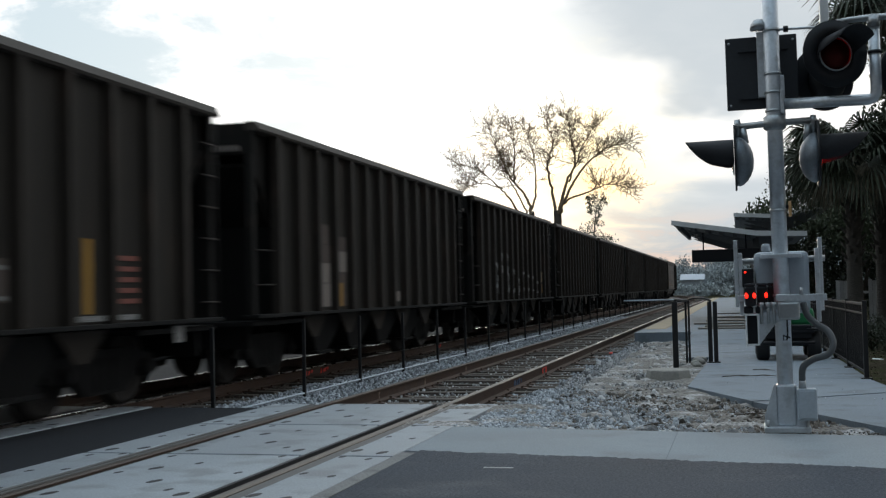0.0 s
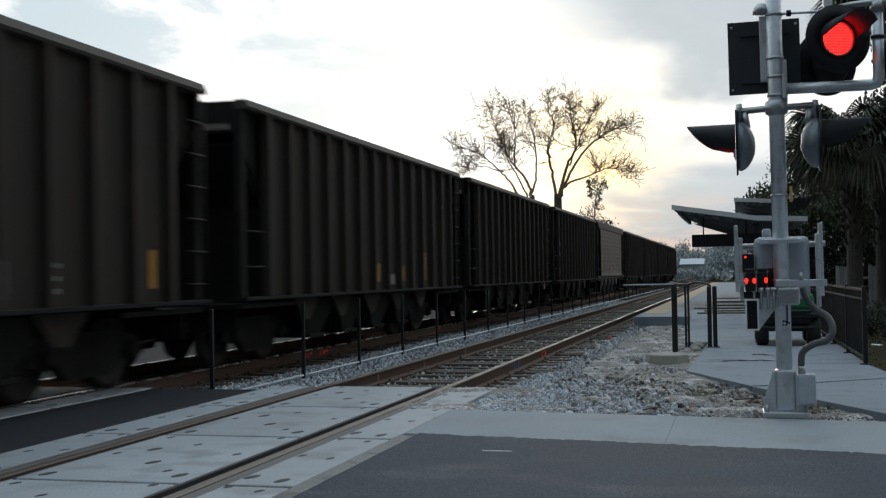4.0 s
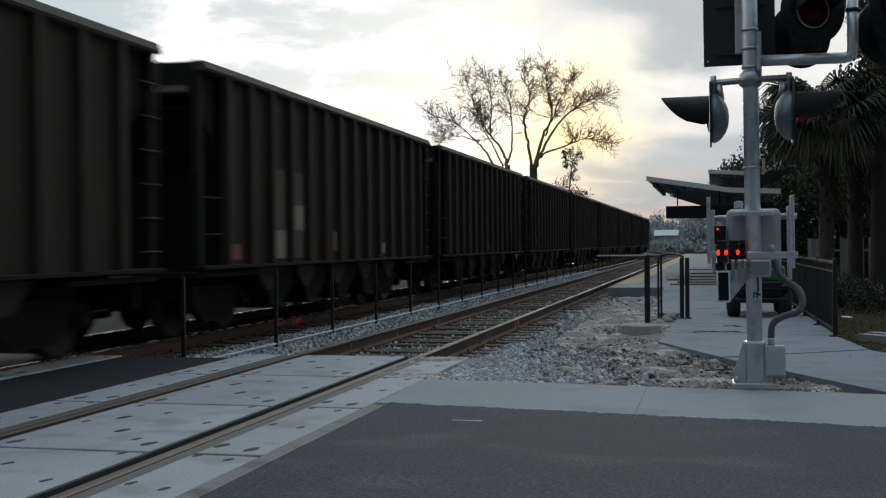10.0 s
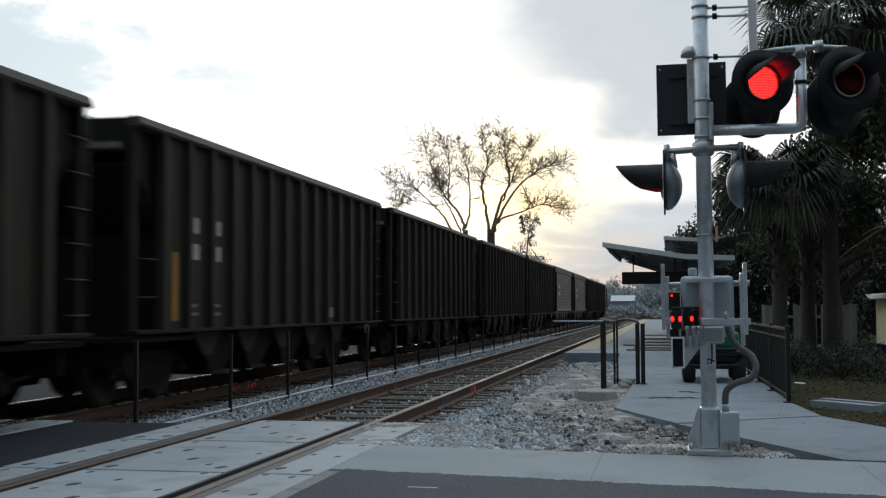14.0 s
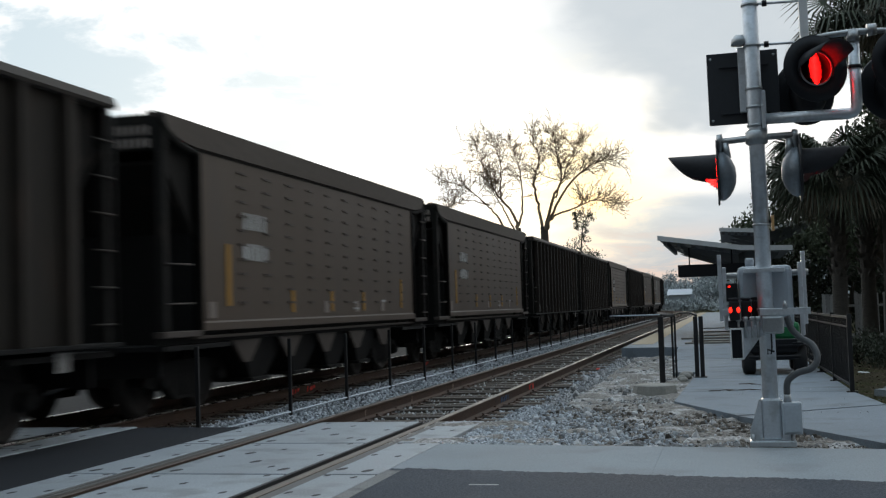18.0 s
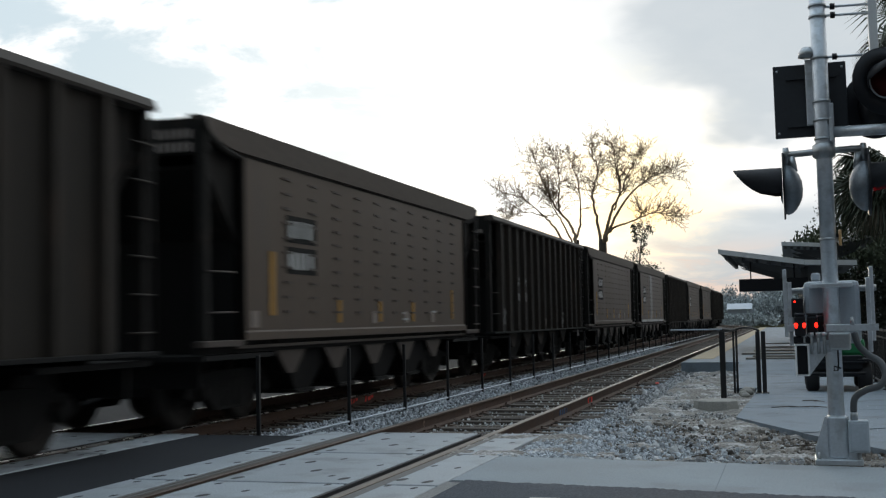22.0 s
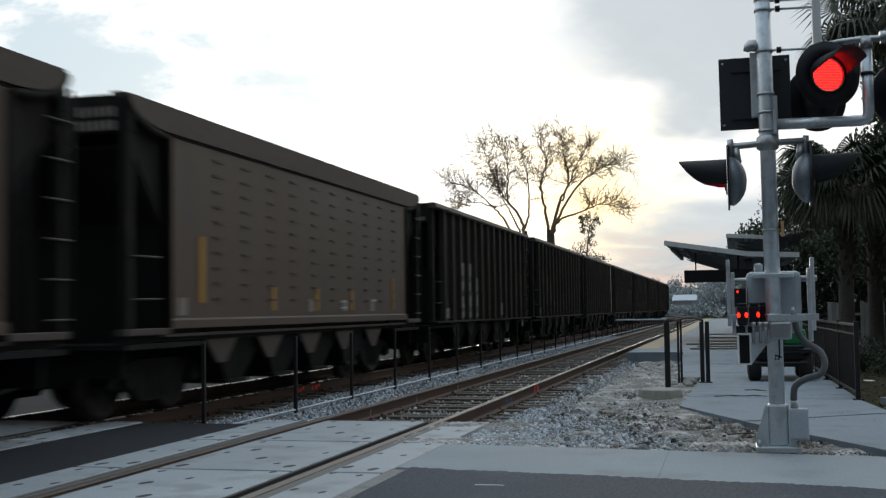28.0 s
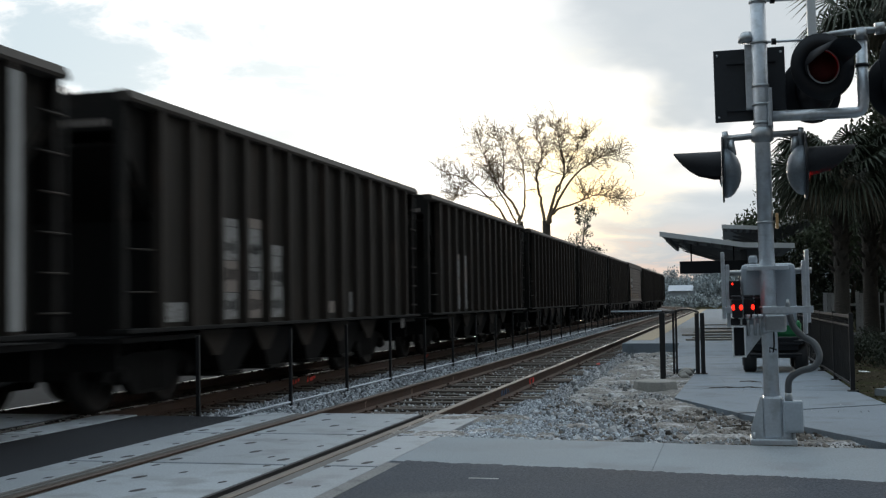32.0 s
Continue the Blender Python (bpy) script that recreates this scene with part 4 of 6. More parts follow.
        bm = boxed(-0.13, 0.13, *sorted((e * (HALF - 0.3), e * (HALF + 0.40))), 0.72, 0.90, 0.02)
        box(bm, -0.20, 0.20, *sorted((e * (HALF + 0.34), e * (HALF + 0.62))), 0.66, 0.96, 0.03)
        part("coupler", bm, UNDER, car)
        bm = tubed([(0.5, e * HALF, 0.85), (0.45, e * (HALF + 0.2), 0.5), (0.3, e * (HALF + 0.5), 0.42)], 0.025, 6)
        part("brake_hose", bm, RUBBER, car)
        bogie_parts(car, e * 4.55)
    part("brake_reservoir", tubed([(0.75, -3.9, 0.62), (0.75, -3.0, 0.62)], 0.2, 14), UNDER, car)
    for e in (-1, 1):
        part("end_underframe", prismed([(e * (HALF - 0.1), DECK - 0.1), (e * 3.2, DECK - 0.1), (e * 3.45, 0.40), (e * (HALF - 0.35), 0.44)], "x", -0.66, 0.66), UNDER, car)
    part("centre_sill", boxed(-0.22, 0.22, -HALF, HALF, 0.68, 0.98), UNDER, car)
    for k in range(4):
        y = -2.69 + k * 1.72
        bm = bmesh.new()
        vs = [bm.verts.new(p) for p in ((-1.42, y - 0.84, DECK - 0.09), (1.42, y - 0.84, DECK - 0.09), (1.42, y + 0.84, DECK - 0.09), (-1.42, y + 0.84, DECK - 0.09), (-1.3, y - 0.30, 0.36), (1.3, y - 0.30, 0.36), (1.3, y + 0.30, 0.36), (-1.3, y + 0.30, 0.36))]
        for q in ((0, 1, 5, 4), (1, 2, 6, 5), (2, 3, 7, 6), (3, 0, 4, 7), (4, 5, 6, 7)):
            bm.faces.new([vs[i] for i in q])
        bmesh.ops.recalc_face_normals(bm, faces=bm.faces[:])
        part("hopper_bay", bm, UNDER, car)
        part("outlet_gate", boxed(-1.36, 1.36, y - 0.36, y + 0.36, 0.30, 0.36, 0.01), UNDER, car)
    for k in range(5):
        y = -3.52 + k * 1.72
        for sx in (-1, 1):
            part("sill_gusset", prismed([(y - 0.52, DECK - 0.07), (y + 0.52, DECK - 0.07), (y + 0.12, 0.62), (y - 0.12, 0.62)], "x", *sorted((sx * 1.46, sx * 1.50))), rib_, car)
    # heaped load just below the rim
    bm = bmesh.new()
    nx, ny = 8, 36
    grid = [[bm.verts.new((-1.45 + 2.9 * i / nx, -5.6 + 11.2 * j / ny, TOP - 0.38 + 0.22 * math.cos((i / nx - 0.5) * 2.6) * (0.5 + 0.5 * math.sin(j * 0.9)) * 0.6 + 0.03 * noise.noise((i, j, 0.5)))) for i in range(nx + 1)] for j in range(ny + 1)]
    for j in range(ny):
        for i in range(nx):
            bm.faces.new((grid[j][i], grid[j][i + 1], grid[j + 1][i + 1], grid[j + 1][i]))
    part("load", bm, UNDER, car, "dark heaped coal load")
    return car


hopper = build_car("hopper_car", "dark weathered ribbed coal hopper car of the moving train", False)
gondola = build_car("hopper_car", "taupe smooth-sided coal hopper car of the moving train", True)

BAR = shared("lettering_bar", boxed(0, 0.008, -0.5, 0.5, -0.5, 0.5), WHITEMARK)
YBAR = shared("reflector_stripe", boxed(0, 0.008, -0.5, 0.5, -0.5, 0.5), YELLOWMARK)
PBAR = shared("paint_patch", boxed(0, 0.008, -0.5, 0.5, -0.5, 0.5), PALEMARK)
DBAR = shared("lettering_panel", boxed(0, 0.003, -0.5, 0.5, -0.5, 0.5), UNDER)
GBAR = shared("paint_block", boxed(0, 0.008, -0.5, 0.5, -0.5, 0.5), mat("greyed_white_paint", (0.27, 0.265, 0.255), 0.75, vary=0.35, scale=3, fine=20, bump=0, second=(0.12, 0.10, 0.09), patch=(0.5, 0.7)))
FAINTBAR = shared("faded_patch", boxed(0, 0.006, -0.5, 0.5, -0.5, 0.5), mat("faded_rust_patch", (0.085, 0.062, 0.052), 0.75, vary=0.3, scale=3, fine=20, bump=0))
CREAMBAR = shared("cream_plate", boxed(0, 0.010, -0.5, 0.5, -0.5, 0.5), mat("cream_plate_paint", (0.44, 0.33, 0.16), 0.7, vary=0.2, scale=5, bump=0))
RBAR = shared("red_stencil", boxed(0, 0.008, -0.5, 0.5, -0.5, 0.5), mat("faded_red_stencil", (0.22, 0.07, 0.05), 0.7, bump=0))


def bar(car, me, y, z, w, h, on_rib=False, tilt=0.0):
    """A plain painted bar on the near side of a car. y runs from the leading end."""
    x = SIDE + (0.112 if on_rib else 0.004) + 0.0005 * random.random()
    ob = place(me.name, me, car)
    ob.matrix_basis = pose(x, -HALF + y, z, tilt) @ Matrix.Diagonal((1, w, h, 1))
    return ob


def bay(n):
    """Middle of the n-th panel between ribs, from the leading end."""
    return 0.80 + 0.835 * (n - 0.5)


def lettered_end(rows, x0, x1, size, m):
    """Small faded lettering across the end beam, one mesh shared by all cars of a kind."""
    bm = bmesh.new()
    for z in rows:
        x = x0
        while x < x1:
            box(bm, x, x + size * 0.5, -HALF - 0.012, -HALF - 0.003, z - size / 2, z + size / 2)
            x += size * 0.78
    return shared("end_lettering", bm, m)


TAUPE_END = lettered_end((3.63, 3.47), 0.98, 1.45, 0.11, PALEMARK)
RIBBED_END = lettered_end((3.42,), 0.60, 1.45, 0.08, PALEMARK)


def column(car, n, z0, z1, rng, shades, lined=False):
    """A faded painted column filling one panel, blocked in patches, with dark lettering lines."""
    z = z0
    while z < z1 - 0.05:
        h = min(rng.uniform(0.25, 0.5), z1 - z)
        bar(car, rng.choice(shades), bay(n) + rng.uniform(-0.02, 0.02), z + h / 2, 0.56 + rng.uniform(-0.05, 0.03), h - 0.01)
        z += h
    if lined:
        for z in (z0 + 0.2, z0 + 0.62, z0 + 1.0):
            if z < z1 - 0.2:
                for d in (-0.18, -0.06, 0.06, 0.18):
                    ob = bar(car, DBAR, bay(n) + d, z, 0.07, rng.uniform(0.10, 0.18))
                    ob.matrix_basis.translation.x += 0.009


def stripe(car, n, z0, z1, w=0.14):
    bar(car, YBAR, bay(n), (z0 + z1) / 2, w, z1 - z0)


TAUPE = {8, 19, 20, 23, 25, 26, 28, 29, 38, 43}
# reporting marks: middle of each column from the leading end, height of each row
LETTERED = {2: (3.72, 4.56, 2.30, 1.92), 3: (1.88, 2.72, 2.47, 2.07), 4: (3.72, 4.56, 2.30, 1.90), 6: (1.88, 2.72, 2.45, 2.06), 7: (1.38, 2.12, 2.45, 2.06), 10: (1.33, 2.08, 2.46, 2.08),
            15: (1.90, 2.74, 2.52, 2.13), 18: (1.94, 2.74, 2.50, 2.09), 24: (2.81, 3.66, 2.30, 1.91), 32: (2.77, 3.65, 2.38, 1.97), 36: (2.80, 3.65, 2.35, 1.95), 40: (1.88, 2.72, 2.45, 2.06)}
# painted columns: panels and their upper edges
COLUMNS = {1: ((3, 2.5), (4, 2.3)), 4: ((6, 2.55),), 11: ((3, 2.55), (4, 2.5)), 13: ((2, 2.8), (3, 2.95), (4, 2.9)), 14: ((3, 2.35), (4, 2.4)), 21: ((3, 2.4), (4, 2.4)),
           22: ((3, 2.25), (4, 2.2), (5, 2.0)), 27: ((3, 2.5), (4, 2.6), (5, 2.3)), 30: ((3, 2.5), (4, 2.5), (5, 2.15)), 31: ((3, 2.45), (4, 2.4), (5, 2.1)),
           32: ((3, 2.5), (4, 2.5), (5, 2.2)), 33: ((3, 2.5), (4, 2.55), (5, 2.2)), 34: ((3, 2.5), (4, 2.5))}
FAINT = {1, 11, 14, 22, 32}
# yellow stripes: panel, lower and upper edge
STRIPES = {0: ((11, 1.15, 1.95),), 1: ((4, 1.1, 1.5),), 4: ((3.4, 1.15, 1.5), (7, 1.15, 1.4), (13.1, 1.2, 1.65)), 7: ((3.2, 1.25, 1.65), (7.2, 1.25, 1.5), (10.1, 1.15, 1.6), (13.2, 1.1, 1.85)),
           6: ((10, 1.15, 1.7), (12, 1.15, 1.9)), 9: ((6, 1.25, 1.6), (8, 1.25, 1.6)), 10: ((4.6, 1.2, 1.5), (7.1, 1.2, 1.45), (9.7, 1.2, 1.4)), 11: ((6.3, 1.2, 1.55), (8.6, 1.2, 1.5), (12.8, 1.25, 1.8)),
           13: ((1.1, 1.15, 2.0), (6.1, 1.15, 1.45), (8.5, 1.15, 1.45)), 14: ((1, 1.2, 1.9), (5, 1.2, 1.5), (7, 1.2, 1.5), (10, 1.2, 1.6)), 15: ((1.1, 1.15, 2.1),),
           17: ((6, 1.2, 1.55), (8, 1.2, 1.5), (10, 1.2, 1.5)), 18: ((1.1, 1.2, 2.15), (3.8, 1.2, 1.6), (6.1, 1.2, 1.55), (8.3, 1.2, 1.55)), 21: ((3, 1.15, 1.75), (6.1, 1.15, 1.45), (8.8, 1.15, 1.4), (11.7, 1.2, 1.9)),
           22: ((6, 1.15, 1.5), (8, 1.15, 1.5), (10, 1.15, 1.55)), 30: ((12.5, 1.15, 1.75),), 31: ((12.5, 1.15, 1.7),), 32: ((6.4, 1.15, 1.5), (7.2, 1.15, 1.5), (9.5, 1.15, 1.55)), 33: ((12.5, 1.2, 1.7),)}
CARS = []


def mark_car(k, car):
    """Faded lettering blocks, reflector stripes and patches, as each car bears them."""
    rng = random.Random(100 + k)
    if k in TAUPE:
        place("end_lettering", TAUPE_END, car)
        bare = k in (8, 29)
        for z in () if bare else (2.64, 2.20):
            if k not in (19, 20):
                bar(car, DBAR, 2.90, z, 1.06, 0.38)
            for y in (2.50, 2.72, 2.96, 3.20) if z > 2.4 else (2.48, 2.66, 2.84, 3.02, 3.24):
                bar(car, BAR, y, z + rng.uniform(-0.01, 0.01), rng.uniform(0.11, 0.16), 0.24)
        bar(car, YBAR, 1.90, 1.86, 0.15, 0.86)
        for y in (4.33, 6.2, 8.0):
            bar(car, YBAR, y, 1.50, 0.13, 0.36)
        bar(car, YBAR, 10.6, 1.65, 0.12, 0.6)
        for y in (5.9, 7.6, 9.2):
            bar(car, PBAR, y, 1.40, 0.24, 0.20)
        for y, z in ((7.55, 1.47), (7.55, 1.36), (9.3, 1.5)):
            bar(car, BAR, y, z, 0.30, 0.035)
        bar(car, PBAR, 1.35, 1.38, 0.22, 0.22)
        if k == 26:
            bar(car, GBAR, 5.68, 2.34, 1.1, 2.2)
            for y in (2.4, 4.9, 7.2, 9.7):
                ob = bar(car, BAR, y, 1.165, 2.3, 0.10)
                ob.matrix_basis.translation.x += 0.036
        return
    place("end_lettering", RIBBED_END, car)
    if k == 2:
        # looping sprayed strokes
        for n, z, r in ((3, 1.75, 0.38), (3.7, 1.5, 0.28), (5, 1.55, 0.30), (6.1, 1.6, 0.32), (7, 1.42, 0.24), (8.4, 1.6, 0.30), (9.2, 1.55, 0.26), (10.4, 1.5, 0.24), (11.3, 1.4, 0.16)):
            y = bay(n)
            turn = rng.uniform(0.9, 1.25)
            for a in range(16):
                t = a * 0.40 + y
                u, v = r * math.cos(t), r * turn * math.sin(t) + 0.05 * math.sin(3 * t)
                bar(car, BAR if a % 4 else GBAR, y + u, z + v, 0.045, r * 0.46, False, math.degrees(t) + rng.uniform(-12, 12))
        bar(car, CREAMBAR, bay(12.7), 1.75, 0.62, 0.36)
        stripe(car, 12.4, 1.2, 1.5, 0.1)
    if k in LETTERED:
        y1, y2, upper, lower = LETTERED[k]
        for y, z, spots in ((y1, upper, (-0.13, 0.12)), (y2, upper, (-0.12, 0.13)), (y1, lower, (-0.16, 0.0, 0.16)), (y2, lower, (-0.12, 0.12))):
            for d in spots:
                bar(car, BAR, y + d, z + rng.uniform(-0.01, 0.01), rng.uniform(0.10, 0.15), rng.uniform(0.19, 0.23))
        for z in (1.36, 1.24):
            for y in (y1, y2):
                bar(car, GBAR, y, z, 0.30, 0.045)
    for n, top in COLUMNS.get(k, ()):
        column(car, n, 1.10, top, rng, (PBAR, FAINTBAR) if k in FAINT else (GBAR, GBAR, PBAR), k in (13, 21, 30, 31, 33))
    for n, z0, z1 in STRIPES.get(k, ((5 + k % 3, 1.2, 1.55), (8 + k % 2, 1.2, 1.5), (11, 1.2, 1.8))):
        stripe(car, n, z0, z1)
    if k in (4, 21, 30, 31, 33):
        bar(car, GBAR, bay(1.1), 1.22, 0.55, 0.24)
        bar(car, GBAR, bay(9.5), 1.32, 0.40, 0.36)
        for z in (1.2, 1.33, 1.46):
            bar(car, BAR, bay(10.6), z, 0.30, 0.05)
    if k in (0, 7, 13, 14):
        # stencilled panel between the last ribs
        for z in (1.28, 1.40, 1.52, 1.64, 1.76):
            bar(car, RBAR if k in (0, 13) else FAINTBAR, bay(12), z, 0.42, 0.055)
        bar(car, FAINTBAR, bay(9), 1.5, 0.50, 0.42)
        for z in (1.33, 1.62):
            bar(car, GBAR, bay(9), z + 0.002, 0.46, 0.04).matrix_basis.translation.x += 0.01
        bar(car, GBAR, bay(11.5), 1.10, 1.2, 0.06)
    if k == 24:
        for n in (1, 8, 10.5):
            for a in range(7):
                bar(car, GBAR, bay(n) + rng.uniform(-0.25, 0.25), 1.32 + rng.uniform(-0.2, 0.2), 0.05, rng.uniform(0.12, 0.34), False, rng.uniform(-60, 60))
    if k in (9, 11, 18, 22):
        bar(car, RBAR, bay(1), 1.22, 0.3, 0.22)
    if k == 32:
        bar(car, BAR, 11.655, 2.33, 0.15, 2.5, True)
        for z in (1.3, 1.4, 1.5, 1.6, 1.7):
            bar(car, YBAR, bay(12.4), z, 0.36, 0.07)
    bar(car, PBAR, bay(7 + k % 4), 1.24, 0.4, 0.2)
    # pale data plate by the bogie
    if k % 3 == 0:
        bar(car, GBAR, 11.6, 0.86, 0.24, 0.2)


def build_train():
    for k in range(-1, 43):
        src = gondola if k in TAUPE else hopper
        car = copy_thing(src, Matrix())
        mark_car(k, car)
        CARS.append((k, car))
    for src in (hopper, gondola):
        for ob in (*src.children_recursive, src):
            bpy.data.objects.remove(ob)


build_train()

# how far the train has rolled, second by second: about one car length, with a slow change of pace
DRIFT = [(0, 0.12), (1, 0.26), (2, 0.44), (3, 0.47), (6, 0.50), (9, 0.82), (12, 1.24), (15, 1.80), (19, 2.50), (23, 3.02), (28, 3.40), (32, 3.38)]


BEAT = 1.097


def rolled(t):
    return PITCH * t + float(np.interp(t, [a for a, _ in DRIFT], [b for _, b in DRIFT]))


def motions():
    for k, car in CARS:
        rows = []
        for i in range(33):
            s = 14.06 - HALF + k * PITCH - rolled(i)
            x, y, a = along(FAR, s)
            rows.append((float(i), pose(x, y, 0, 0, 0, a)))
        walk(car, rows)
    # the flashers beat in turn: added boards turn a lit or dark face out, imitating the switching
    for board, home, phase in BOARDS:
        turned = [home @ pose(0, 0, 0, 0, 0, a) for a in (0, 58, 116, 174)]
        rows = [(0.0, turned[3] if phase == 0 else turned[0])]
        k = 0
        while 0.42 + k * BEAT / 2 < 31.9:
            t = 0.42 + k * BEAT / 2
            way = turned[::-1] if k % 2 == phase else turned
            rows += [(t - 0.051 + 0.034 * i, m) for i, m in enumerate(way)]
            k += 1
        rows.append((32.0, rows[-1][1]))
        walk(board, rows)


# ---- crossing signal ----
PX, PY = 0.277, 10.95
# the mast stands slightly out of plumb
LEANING = pose(0, 0, 3.5) @ pose(0, 0, 0, 0, -0.45, 0) @ pose(0, 0, -3.5)


BOARDS = []


def lamp_unit(mast, x, y, z, turn, phase=None, shell=None, name="flasher", reach=0.41, visor=False):
    """A flashing-light unit facing local -y: round backing with a well, red lens, hood, housing behind.
    phase: half of the beat in which its added turning board imitates the lit lamp; None for a dark unit."""
    m = pose(x, y, z, 0, 0, turn)
    face = m @ pose(0, 0, 0, 90, 0, 0)          # local +z now points to -y
    egg = shell is DULLCAST
    well = [(0.148, 0.006), (0.148, -0.05), (0.12, -0.11), (0.0, -0.135)] if egg else [(0.148, 0.006), (0.148, -0.07), (0.142, -0.16), (0.10, -0.235), (0.0, -0.245)]
    ring = [(0.166, -0.012), (0.295, -0.012), (0.303, -0.004), (0.303, 0.006), (0.148, 0.006)]
    unit = part(name, lathe(bmesh.new(), ring + well[1:], face, 40), BLACK, mast, "round black flasher backing")
    part("lens", lathe(bmesh.new(), [(0.143, 0.012), (0.135, 0.024), (0.09, 0.034), (0.0, 0.040)], face, 28), REDGLASS, unit, "dark red glass lens")
    # turning board added to imitate the lamp going on and off
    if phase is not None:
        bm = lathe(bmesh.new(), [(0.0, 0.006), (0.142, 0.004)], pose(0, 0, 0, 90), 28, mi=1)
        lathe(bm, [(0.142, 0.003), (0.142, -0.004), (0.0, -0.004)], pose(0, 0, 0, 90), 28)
        board = part("light_board", bm, (DARKRED, LITRED), unit, "added turning board with a lit red face, imitating the blink")
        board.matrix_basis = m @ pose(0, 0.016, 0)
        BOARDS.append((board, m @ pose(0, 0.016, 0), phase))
    part("lens_ring", lathe(bmesh.new(), [(0.143, 0.008), (0.146, 0.020), (0.154, 0.020), (0.158, 0.008)], face, 28), ALU, unit)
    bm = bmesh.new()
    n = 18
    inner, outer = [], []
    for k in range(n + 1):
        a = math.radians(-25 + 230 * k / n)
        far = 0.03 + reach * (smooth01((math.sin(a) + 0.02) / 0.5) if visor else max(0.0, (math.sin(a) + 0.43) / 1.43) ** 0.42)
        for ring, r in ((outer, 0.172), (inner, 0.166)):
            ring.append([bm.verts.new(face @ Vector((r * math.cos(a), r * math.sin(a), h))) for h in (0.008, far)])
    for k in range(n):
        for ring, fl in ((outer, False), (inner, True)):
            q = [ring[k][0], ring[k + 1][0], ring[k + 1][1], ring[k][1]]
            bm.faces.new(q[::-1] if fl else q).smooth = True
        bm.faces.new((outer[k][1], outer[k + 1][1], inner[k + 1][1], inner[k][1]))
    part("hood", bm, HOODBLACK, unit, "black hood over the lens")
    shape = [(0.205, -0.012), (0.212, -0.035), (0.200, -0.07), (0.170, -0.105), (0.125, -0.137), (0.07, -0.16), (0.0, -0.168)] if egg else [(0.166, -0.012), (0.172, -0.06), (0.160, -0.15), (0.12, -0.235), (0.0, -0.26)]
    part("housing", lathe(bmesh.new(), shape, face @ pose(0, -0.035, 0) @ Matrix.Diagonal((1, 1.08, 1, 1) if egg else (0.93, 1.16, 0.95, 1)), 28), shell or ALU, unit, "domed lamp housing")
    part("terminal_spout", tubed([m @ Vector((0, 0.09, 0.13)), m @ Vector((0, 0.08, 0.27))], [0.04, 0.03], 12), ALU, unit)
    return unit


